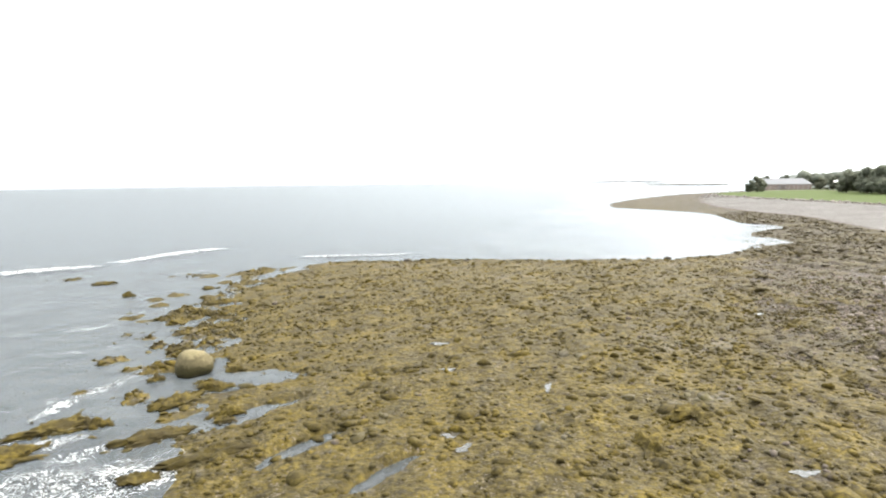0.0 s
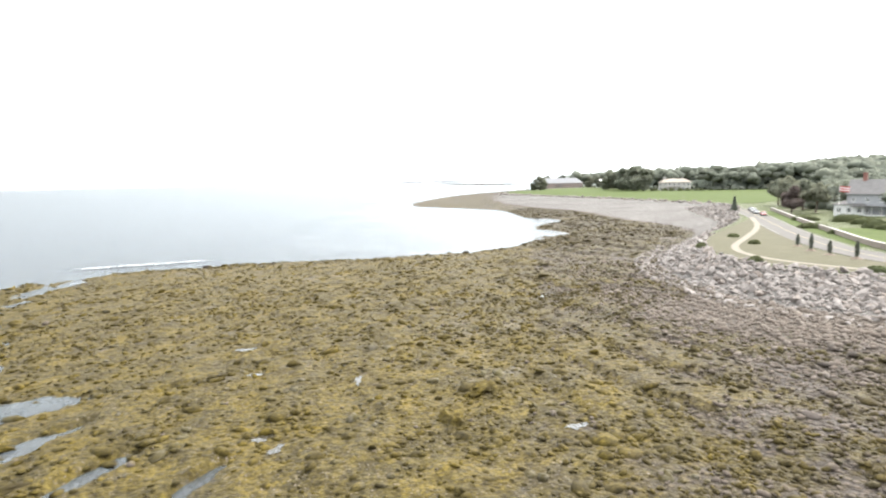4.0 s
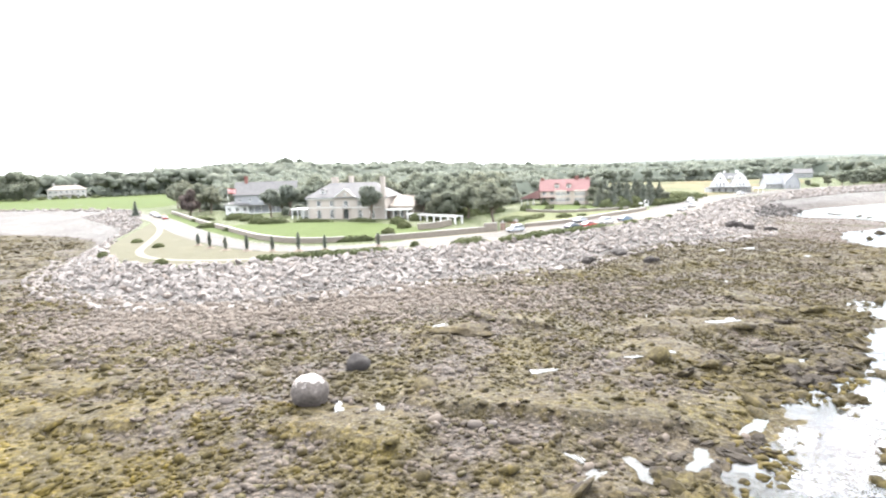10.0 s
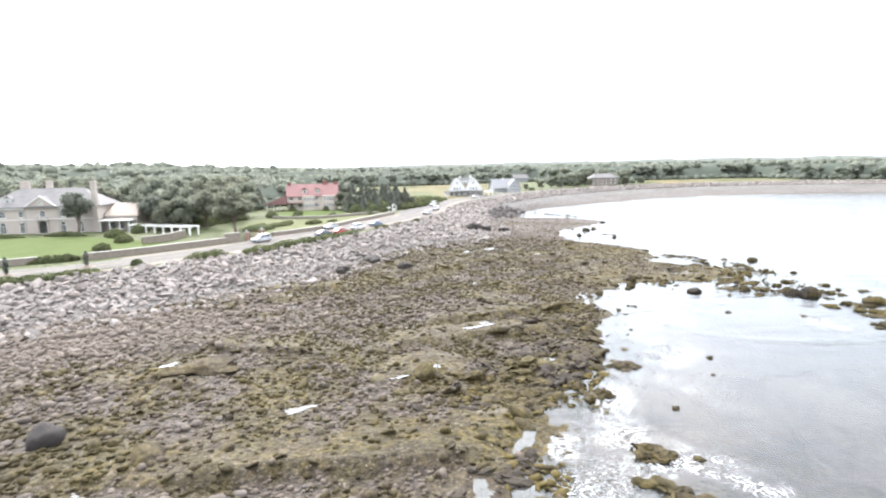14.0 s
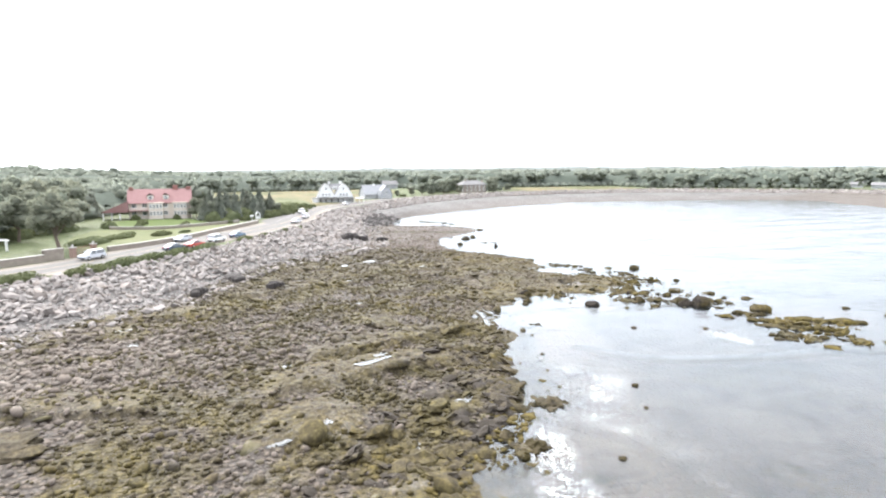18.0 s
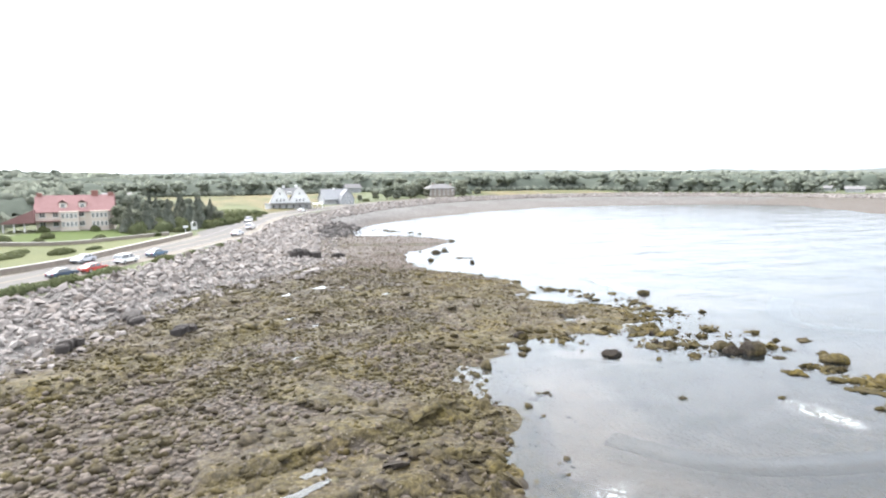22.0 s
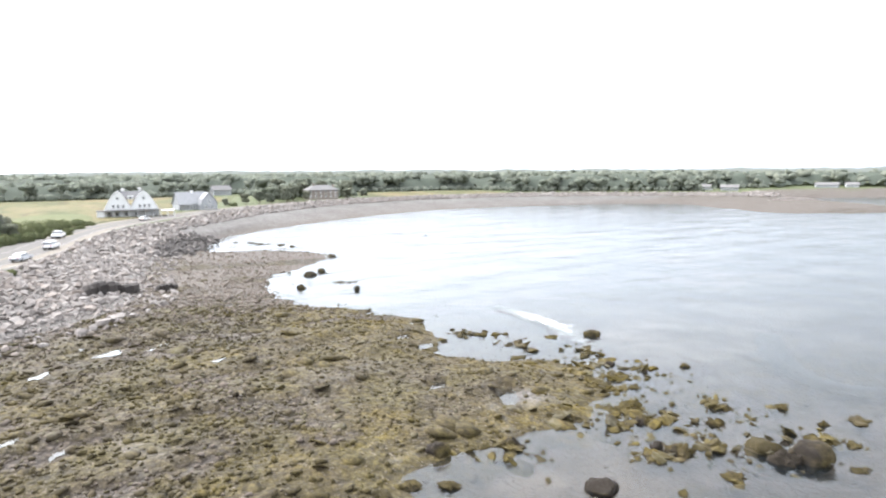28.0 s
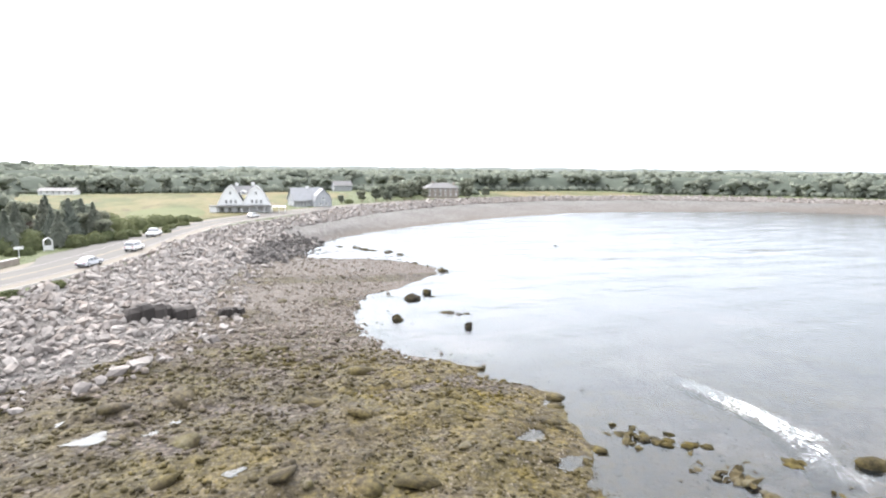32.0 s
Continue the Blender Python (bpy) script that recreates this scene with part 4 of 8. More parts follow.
tagged(scatter("far_riprap", BOX, np.column_stack([fx, fy, heights(fx, fy) + 0.3 * size]), np.column_stack([size * 1.2, size * 0.9, size * 0.65]), M_RIPRAP, rng, smooth=False, jitter=0.2, kinds=20, tilt=0.5),
       "line of pale granite blocks edging the far lawn", "seawall", kind="stuff")

# ---------------------------------------------------------------- cobbles and weed mounds of the tidal flat
rng = np.random.default_rng(33)


def in_pool(x, y):
    hit = np.zeros(len(x), bool)
    for k in range(len(POOLS)):
        hit |= pool_reach(x, y, k) < 1.25
    return hit


cx, cy = spread(600000, (-46, 265, -90, 200), rng)
near_keep = rng.random(len(cx)) < np.where((cy > 110) | (cx > 190), 0.22, np.where(cx > 165, 0.6, 1.0))
cx, cy = cx[near_keep], cy[near_keep]
c_dw, c_dt, c_du, c_land, c_above, c_top = shore(cx, cy)
stoniness = stony_zone(cx, cy, c_dt)
clump = smoothstep(0.4, 0.6, value_noise(cx / 7, cy / 7, 71)) * 0.5 + smoothstep(0.45, 0.6, value_noise(cx / 2.6, cy / 2.6, 72)) * 0.5
mats, _ = ledges(cx, cy)                     # the weedy backs of the beds carry few loose stones
mats = mats * (1 - 0.8 * stoniness) * (1 - 0.75 * smoothstep(108, 124, cx))
point = smoothstep(34, 6, cx - 0.35 * cy)
chance = np.where(c_land & ~c_above, (0.3 + 0.4 * clump + 0.5 * stoniness) * (1 - 0.88 * mats) * (1 - 0.62 * point), 0.0)
chance = np.where(~c_land, 0.16 * np.exp(-c_dw / 2.5) * smoothstep(0.4, 0.7, value_noise(cx / 6, cy / 6, 73)), chance)
spit = np.exp(-(((cx - 112) / 10) ** 2 + ((cy + 65) / 8) ** 2)) + np.exp(-(((cx - 128) / 9) ** 2 + ((cy + 70) / 6) ** 2)) + np.exp(-(((cx + 38) / 9) ** 2 + ((cy - 104) / 18) ** 2)) + 0.6 * np.exp(-(((cx - 186) / 9) ** 2 + ((cy + 64) / 7) ** 2))
rim_zone, poke = skerries(cx, cy, c_dw)
chance = np.where(~c_land, np.maximum(chance, np.maximum(0.2 * spit, 0.8 * rim_zone * smoothstep(0.4, 0.62, poke))), chance)
keep = (rng.random(len(cx)) < chance * np.where((cx > 10) & (cx < 175) & (cy > -70) & (cy < 90), 0.95, 0.6)) & ~in_pool(cx, cy)
cx, cy, stoniness, c_dt, point = cx[keep], cy[keep], stoniness[keep], c_dt[keep], point[keep]
size = np.clip(rng.lognormal(-1.66, 0.4, len(cx)), 0.09, 0.62) * (1 + 0.15 * stoniness)
size = np.where(c_land[keep], size, size * 1.1) * (1 - 0.22 * smoothstep(104, 122, cx))
sizes = np.column_stack([size * rng.uniform(0.95, 1.45, len(cx)), size * rng.uniform(0.75, 1.05, len(cx)), size * rng.uniform(0.5, 0.8, len(cx))])
spots = np.column_stack([cx, cy, np.where(c_land[keep], heights(cx, cy) + size * 0.22, np.maximum(heights(cx, cy) + size * 0.22, -0.12))])
pick = np.flatnonzero((cx > 45) & (cx < 75) & (cy > 5) & (cy < 45) & (size > 0.26))[:300]
rest = np.ones(len(cx), bool)
rest[pick] = False
weedy = ((rng.random(len(cx)) < (0.3 + 0.4 * smoothstep(104, 124, cx)) * (1 - stoniness) + 0.62 * point + 0.45 * spit_zone(cx, cy)) | ~c_land[keep]) & rest
bare = rng.random(len(cx)) < stoniness * 1.15
for look_of, which in ((M_BARE_COBBLE, bare), (M_COBBLE, ~bare)):
    which = which & rest & ~weedy
    tagged(scatter("cobbles", ICO1, spots[which], sizes[which], look_of, rng, jitter=0.1, tilt=0.28, kinds=60, smooth=True), "bare grey-mauve cobbles heaped below the seawall" if look_of is M_BARE_COBBLE else "grey-brown cobbles filmed with weed on the low-tide flat", "cobbles", kind="stuff")
tagged(scatter("weedy_stones", ICO1, spots[weedy], sizes[weedy] * [1.02, 1.02, 0.76] * (1 - 0.3 * spit_zone(cx, cy)[weedy])[:, None], M_WEEDROCK, rng, jitter=0.12, tilt=0.3, kinds=60, smooth=True), "stones under olive-gold rockweed", "stones", kind="stuff")
STONE_SHAPES = []
for k in range(10):
    v = ICO2[0] * (1 + 0.09 * rng.standard_normal((len(ICO2[0]), 1)))
    ob = mesh_object("stone", v, ICO2[1], M_COBBLE_ONE, ground, smooth=True)
    STONE_SHAPES.append(ob.data)
    bpy.data.objects.remove(ob)
for n, i in enumerate(pick):
    ob = new("stone", STONE_SHAPES[n % 10])
    ob.parent = ground
    ob.matrix_basis = Matrix.LocRotScale(spots[i], Euler((rng.normal(0, 0.2), rng.normal(0, 0.2), rng.uniform(0, 6.28))), sizes[i])

mx, my = spread(120000, (-46, 265, -90, 185), rng)
m_dw, m_dt, m_du, m_land, m_above, m_top = shore(mx, my)
on_bed, _ = ledges(mx, my)
point = smoothstep(34, 6, mx - 0.35 * my)
keep = (m_land & ~m_above) & (rng.random(len(mx)) < (0.07 + 0.16 * on_bed + 0.5 * point * smoothstep(0.35, 0.6, value_noise(mx / 5, my / 5, 81))) * (1 - 0.9 * stony_zone(mx, my, m_dt)))
keep |= ~m_land & (rng.random(len(mx)) < 0.25 * np.exp(-m_dw / 1.5))
keep &= (rng.random(len(mx)) < np.where(mx > 195, 0.3, 0.8)) & ~in_pool(mx, my)
mx, my, point = mx[keep], my[keep], point[keep]
size = np.clip(rng.lognormal(-0.95, 0.5, len(mx)), 0.2, 1.3) * (1 - 0.3 * point)
sizes = np.column_stack([size * rng.uniform(0.8, 1.2, len(mx)), size * rng.uniform(1.0, 1.6, len(mx)), size * rng.uniform(0.16, 0.3, len(mx)) * (1 + 0.9 * point)])
spots = np.column_stack([mx, my, heights(mx, my) - size * 0.02])
tagged(scatter("rockweed", ICO1, spots, sizes, M_WEEDROCK, rng, jitter=0.16, tilt=0.2, kinds=60, smooth=True), "mounds of olive and golden rockweed over ledges", "seaweed", kind="stuff")
ox, oy = spread(9000, (85, 195, 150, 340), rng)
o_dw, o_dt, o_du, o_land, o_above, o_top = shore(ox, oy)
keep = o_land & ~o_above & (o_dt > 4)
ox, oy = ox[keep], oy[keep]
size = np.clip(rng.lognormal(-0.7, 0.4, len(ox)), 0.25, 1.2)
tagged(scatter("far_rockweed", ICO1, np.column_stack([ox, oy, heights(ox, oy)]), np.column_stack([size, size * 1.2, size * 0.28]), M_WEEDROCK, rng, jitter=0.16, tilt=0.2, kinds=40), "low brown rockweed mounds on the cove's far flat", "seaweed", kind="stuff")
# dark wet rocks along the edge of the flat
ex, ey = spread(24000, (38, 98, -62, 2), rng)
e_dw, e_dt, e_du, e_land, e_above, e_top = shore(ex, ey)
keep = e_land & ~e_above & (e_dw < 10) & (rng.random(len(ex)) < 0.8 * np.exp(-e_dw / 6) * smoothstep(0.34, 0.56, value_noise(ex / 4, ey / 4, 83))) & ~in_pool(ex, ey)
ex, ey = ex[keep], ey[keep]
size = np.clip(rng.lognormal(-1.05, 0.46, len(ex)), 0.16, 1.1)
sizes = np.column_stack([size * rng.uniform(0.8, 1.1, len(ex)), size * rng.uniform(1.0, 1.6, len(ex)), size * rng.uniform(0.3, 0.5, len(ex))])
# ---------------------------------------------------------------- single rocks
def worn(seed, rough, level, cuts=9):
    """A lumpy round form with flattened facets, of radius one."""
    r = np.random.default_rng(900 + seed)
    v, f = level
    v = v.copy()
    for _ in range(cuts):
        n = r.standard_normal(3)
        n /= np.linalg.norm(n)
        d = v @ n
        cut = r.uniform(0.68, 0.95)
        v -= np.outer(np.maximum(d - cut, 0) * 0.85, n)
    bumps = 0.5 * (value_noise(v[:, 0] * 2.3 + seed, v[:, 1] * 2.3 + v[:, 2] * 1.7, seed) - 0.5) + 0.4 * (value_noise(v[:, 0] * 6 + seed, v[:, 1] * 6 + v[:, 2] * 5, seed + 1) - 0.5)
    return v * (1 + 2.0 * rough * bumps[:, None]), f


def rock(name, x, y, radii, z, material, label, category="rock", seed=0, rough=0.13, turn=0.0, group="", level=None):
    """A worn boulder, or a ragged ledge where the roughness is high."""
    v, f = worn(seed * 7, rough, level or ICO3)
    if rough > 0.3:
        v[:, :2] *= (1 + 0.9 * (value_noise(v[:, 0] * 2.2 + seed, v[:, 1] * 2.2, seed + 5) - 0.5))[:, None]
        v[:, 2] *= 1 + 1.3 * (value_noise(v[:, 0] * 4.5, v[:, 1] * 4.5 + seed, seed + 9) - 0.5)
        v *= (1 + 0.4 * (value_noise(v[:, 0] * 8 + v[:, 2] * 5, v[:, 1] * 8 - v[:, 2] * 5, seed + 3) - 0.5))[:, None]
    ob = mesh_object(name, v, f, material, smooth=True)
    ob.matrix_basis = Matrix.LocRotScale((x, y, z), Euler((0, 0, radians(turn))), radii)
    return tagged(ob, label, category, group)


def boulder_material(name, low, high, cap, cap_from, cap_to, skirt=None, spread=1.1):
    """Bare rock with a cap of droppings or dry stone and, where given, a skirt of weed, by height on the boulder itself."""
    m = Nodes(name)
    up = m.node("ShaderNodeSeparateXYZ", Vector=m.coord).outputs["Z"]
    rough = m.noise(2.2, 5, 0.65)
    col = m.mix(m.steps(m.noise(5, 5, 0.6), 0.3, 0.7), low, high)
    edge = m.math("ADD", up, m.math("MULTIPLY", m.math("SUBTRACT", rough, 0.5), spread))
    col = m.mix(m.steps(edge, cap_from, cap_to), col, cap)
    if skirt:
        col = m.mix(m.steps(edge, 0.3, 0.1), col, m.mix(m.noise(6, 4, 0.6), tuple(0.5 * c for c in skirt), skirt))
    m.bump(m.math("ADD", rough, m.noise(9, 4, 0.6)), 0.7, 0.15)
    return m.set(col, 0.85, 0, 0.3)


M_GUANO = boulder_material("dropping_capped_granite", (0.06, 0.052, 0.047), (0.125, 0.108, 0.097), (0.36, 0.335, 0.315), 0.72, 0.86, spread=2.4)
M_TAN = boulder_material("tan_weed_skirted_rock", (0.0585, 0.04724, 0.02231), (0.1072, 0.09038, 0.04462), (0.1462, 0.1232, 0.06435), 0.62, 0.8, (0.04875, 0.04108, 0.01287))
M_DARKROCK = stone("dark_wet_rock", [(0.05, 0.045, 0.043), (0.08, 0.07, 0.064)], by="object", scale=1.2, pale=0.1)
M_SEAROCK = stone("weedy_sea_rock", [(0.024, 0.019, 0.015), (0.034, 0.027, 0.019), (0.025, 0.021, 0.018)], by="object", weed=0.56, scale=1.0, pale=0.02)
M_WETROCK = stone("wet_brown_rock", [(0.036, 0.029, 0.022), (0.05, 0.041, 0.03), (0.038, 0.032, 0.028)], weed=0.48, scale=1.0, pale=0.06)
M_GOLDROCK = stone("golden_weed_rock", [(0.05, 0.039, 0.015), (0.07, 0.055, 0.02)], by="object", weed=0.66, scale=1.0, pale=0.05)

M_GOLDWEED = stone("golden_rockweed", [(0.075, 0.058, 0.018), (0.125, 0.096, 0.026), (0.06, 0.048, 0.017)], pale=0.0)
gx_, gy_ = spread(5000, (40, 76, -34, 0), rng)
g_dw = line_distance(gx_, gy_, W_LINE)
keep = (g_dw < 2.2) & (rng.random(len(gx_)) < smoothstep(0.46, 0.62, value_noise(gx_ / 5, gy_ / 5, 98)))
gx_, gy_ = gx_[keep], gy_[keep]
g_size = np.clip(rng.lognormal(-1.55, 0.45, len(gx_)), 0.1, 0.5)
tagged(scatter("golden_weed", ICO1, np.column_stack([gx_, gy_, np.maximum(heights(gx_, gy_), 0.0) + 0.04]), np.column_stack([g_size * 1.3, g_size, g_size * 0.3]), M_GOLDWEED, rng, jitter=0.2, tilt=0.25, kinds=40), "golden-yellow rockweed fringing the water's edge", "seaweed", kind="stuff")
tagged(scatter("wet_rocks", ICO2, np.column_stack([ex, ey, heights(ex, ey) + 0.1 * size]), sizes, M_WETROCK, np.random.default_rng(84), jitter=0.17, tilt=0.3, kinds=40, smooth=False), "dark brown wet rocks along the edge of the flat", "rocks", kind="stuff")
rock("boulder", 47.6, 25.4, (1.78, 1.72, 1.75), 1.9, M_GUANO, "round grey boulder with white bird droppings on top", "boulder", 1, 0.08)
rock("boulder", 57.2, 25.4, (1.7, 1.35, 1.25), 1.3, M_DARKROCK, "dark angular boulder on the cobble flat", "boulder", 2)
rock("boulder", -27.6, 66.3, (2.25, 2.05, 1.95), 0.95, M_TAN, "tan boulder skirted with brown weed at the water's edge", "boulder", 3, 0.1)
rock("boulder", 67.8, -4.4, (1.7, 1.2, 1.0), 0.9, M_SEAROCK, "low weed-brown boulder on the flat", "boulder", 4)


def outcrop(x, y, length, depth, height, z, turn, label, seed):
    """A broken ledge: angular slabs that stand edge to edge and step down to one end."""
    r = np.random.default_rng(seed)
    ledge = new("ledge")
    for at in np.linspace(-0.5, 0.5, 6):
        tall = height * (1.0 - 0.5 * abs(at + 0.25)) * r.uniform(0.75, 1.05)
        v = BOX[0] * (1 + 0.08 * r.standard_normal((len(BOX[0]), 1))) * (length * r.uniform(0.11, 0.16), depth * r.uniform(0.38, 0.56), tall * 0.5)
        v[:, 2] += 0.12 * v[:, 0] - 0.2 * v[:, 1]
        mesh_object("slab", v + (at * length, r.normal(0, 0.12 * depth), tall * 0.3), BOX[1], M_DARKROCK, ledge)
    ledge.matrix_basis = pose(x, y, z, 0, 0, turn)
    return tagged(ledge, label, "ledge", "dark ledges")


outcrop(179.0, -29.2, 6.4, 3.0, 3.4, 2.0, -62, "long dark rock ledge at the seawall's foot", 5)
outcrop(181.5, -37.5, 2.6, 2.0, 1.5, 1.7, -70, "dark rock slab beside the ledge", 6)
outcrop(132.8, 0.9, 5.0, 2.0, 1.6, 1.9, 14, "dark stepped rock outcrop at the seawall's foot", 7)
outcrop(124.1, -5.4, 2.6, 1.8, 1.5, 1.8, -40, "dark broken rock on the cobble flat", 9)
outcrop(121.8, 6.6, 2.6, 1.8, 1.5, 1.9, -20, "dark angular rock below the seawall", 11)
for k, (x, y, a, b, c, t) in enumerate([(71.5, 18.8, 4.4, 2.0, 0.5, -86), (92, -24, 3.4, 1.5, 0.45, -80), (24, 50, 2.4, 1.6, 0.5, 30), (18, 44, 2.0, 1.4, 0.6, 80)]):
    rock("rock_ledge", x, y, (a, b, 1.2 * c), ground_z(x, y) - 0.05, M_WEEDROCK, "flat broken rock ledge furred with olive rockweed", "ledge", 20 + k, 0.33, t, "weedy ledges", ICO4)
# rocks standing in the bay
BAY_ROCKS = [(94.4, -66.9, 3.4, 2.3, 0), (97.3, -65.6, 2.6, 1.6, 1), (95.4, -64.9, 1.8, 1.2, 0), (88.7, -72.6, 3.0, 1.5, 0), (87.2, -69.0, 3.4, 0.6, 1), (87.5, -64.8, 2.4, 0.5, 1), (100.3, -51.2, 2.5, 1.2, 0), (110.5, -45, 2.3, 1.7, 0),
             (126.1, -78.7, 2.3, 1.2, 0), (87, -48.7, 0.7, 0.5, 1), (100.5, -60, 2.0, 1.1, 0), (102, -59.2, 1.2, 0.8, 0), (102, -66.6, 1.6, 0.7, 1), (95.5, -76.9, 2.0, 0.5, 1), (96.7, -73.8, 1.0, 0.5, 0), (96.2, -59.8, 1.6, 0.45, 0),
             (112, -77.5, 1.1, 0.6, 0), (93.6, -71.6, 1.1, 0.5, 1), (80.4, -75.4, 9.0, 1.1, 1), (82.1, -68.9, 6.4, 0.9, 1), (79.0, -69.3, 4.2, 0.9, 1), (77.2, -71.5, 3.7, 0.9, 1), (75.4, -70.3, 3.6, 0.7, 1), (77.1, -64.7, 2.2, 0.5, 1),
             (75.2, -63.2, 3.8, 0.5, 1), (75.1, -66.4, 3.4, 0.7, 1), (81.2, -66.5, 3.2, 0.4, 1), (78, -62.9, 1.1, 0.4, 1), (79.6, -66.7, 0.9, 0.4, 1), (82.2, -65.2, 1.1, 0.3, 1), (84.8, -85.1, 1.1, 0.4, 0), (79.6, -86.3, 1.0, 0.5, 0),
             (107.4, -38.7, 1.6, 0.7, 0), (104.6, -41.8, 1.1, 0.5, 0), (107.8, -40.7, 1.6, 0.6, 0), (106.2, -43.1, 1.4, 0.6, 0), (108.4, -50.4, 1.6, 0.9, 0), (90.8, -73.8, 1.1, 0.6, 0), (83.3, -57.3, 0.7, 0.4, 1), (91.2, -34.5, 0.8, 0.4, 0),
             (108.2, -64.5, 1.7, 0.9, 0), (113.9, -69.6, 1.1, 0.7, 0), (100.5, -74.6, 1.3, 0.6, 1), (91.7, -67.8, 1.5, 0.4, 1), (189.2, -65.4, 3.0, 1.5, 0), (177.4, -59.2, 1.6, 1.1, 0), (170.5, -67, 1.4, 1.0, 0), (192.7, -69.4, 1.6, 1.1, 0),
             (212.3, -80, 2.3, 0.9, 0), (178.3, -68.1, 4.0, 0.25, 0), (133.4, -68.3, 4.4, 0.6, 1), (128.3, -73.8, 1.5, 0.5, 1), (105.5, -62, 1.2, 0.7, 0), (111, -68, 1.2, 0.6, 1), (117, -71.5, 1.3, 0.6, 0), (121, -72, 1.1, 0.5, 1),
             (240, -125, 0.8, 0.5, 0), (243, -77.6, 3.0, 0.5, 0), (246.4, -74.4, 1.6, 0.4, 0), (249, -73, 2.6, 0.5, 0), (252.6, -71.8, 3.2, 0.45, 0), (256.5, -68, 2.0, 0.4, 0), (238, -79, 2.0, 0.5, 0), (240.5, -76.4, 1.2, 0.35, 0), (255, -71.5, 1.3, 0.35, 0), (68.6, -25.8, 2.4, 0.7, 1), (61.5, -20.2, 2.6, 0.8, 1), (50.2, -19.8, 3.0, 0.7, 1), (45.5, -18.7, 5.0, 0.9, 1), (43.6, -20.6, 2.0, 0.5, 1), (49, -22.5, 0.9, 0.4, 1), (69.5, -35.5, 0.9, 0.4, 1), (64.6, -33, 0.6, 0.3, 1), (57.6, -25.4, 0.8, 0.35, 1)]
rng = np.random.default_rng(93)
for k, (x, y, w, h, gold) in enumerate(BAY_ROCKS):
    pieces = [(x, y, w, h)]
    if w > 3.3 and h < 1.2:                   # a bar breaks up into several humps
        pieces = [(x + w * f * 0.6 + rng.normal(0, 0.35), y + w * f * 0.8 + rng.normal(0, 0.25), w * rng.uniform(0.2, 0.36), h * rng.uniform(0.6, 1.0)) for f in np.linspace(-0.45, 0.45, 6)]
    for n, (px_, py_, pw, ph) in enumerate(pieces):
        rock("sea_rock", px_, py_, (pw * 0.46, pw * rng.uniform(0.3, 0.42), ph * (0.45 if gold else 0.52)), 0.06 * ph, M_GOLDROCK if gold else M_SEAROCK,
             "rock under golden rockweed awash in the bay" if gold else "dark weed-brown rock standing in the shallows", "rock", 60 + k + 90 * n, 0.27 if w > 2.2 and h > 0.85 else 0.34, rng.uniform(36, 66), "rocks in the bay", ICO4 if pw > 1.2 else ICO3)
# rocks and weedy bars off the point
for k, (x, y, a, b, c, t) in enumerate([(-34, 50.5, 3.2, 1.2, 0.6, 32), (-35, 44.5, 2.6, 1.4, 0.6, 20), (-30.6, 51.4, 1.3, 0.9, 0.6, 10), (-31, 64, 1.1, 0.6, 0.45, 30), (-23.3, 61, 1.6, 1.1, 0.7, 0), (-23, 67, 0.9, 0.7, 0.5, 0), (-21.6, 41.4, 1.6, 0.8, 0.4, 15),
                                        (-24, 48.5, 3.0, 1.1, 0.5, 35), (-26, 57, 2.4, 1.3, 0.6, 50), (-74, 130, 2.4, 1.4, 0.5, 20), (-61, 115, 1.2, 0.9, 0.7, 0), (-37, 97, 1.6, 0.9, 0.5, 0),
                                        (-44, 112, 1.2, 0.8, 0.5, 0), (-40, 106, 1.5, 1.0, 0.5, 20), (-48, 122, 1.3, 0.9, 0.5, 0), (-19, 54, 1.2, 0.8, 0.5, 0), (-19, 52, 1.0, 0.7, 0.45, 0), (-17, 45.5, 3.4, 1.3, 0.6, 40)]):
    rock("shore_rock", x, y, (a, b, c), 0.05, M_GOLDROCK, "long rock under golden-brown rockweed in the surf", "rock", 140 + k, 0.4, t, "rocks off the point", ICO4)
for k, (x, y) in enumerate([(0, 158), (-8, 160), (8, 156), (25, 156), (38, 154), (62, 156), (140, 218)]):
    rock("shore_rock", x, y, (1.5, 1.1, 0.7), 0.1, M_SEAROCK, "dark rock at the cove's edge", "rock", 180 + k, 0.25, 50 * k, "rocks in the cove", ICO2)

for k, (az, far, a, b, c) in enumerate([(16.5, 3300, 150, 30, 5), (19.0, 3300, 110, 30, 6), (21.5, 1750, 75, 16, 3.0), (24.0, 1650, 60, 14, 3.2), (19.6, 2300, 60, 16, 3.0)]):
    rock("reef", far * math.sin(radians(az)), far * math.cos(radians(az)), (a, b, c), 0.0, M_SEAROCK, "low dark reef far out on the sea", "reef", 240 + k, 0.2, -az, "far reefs", ICO3)

# weed and small stones breaking the surface round the bay's golden bars
rng = np.random.default_rng(44)
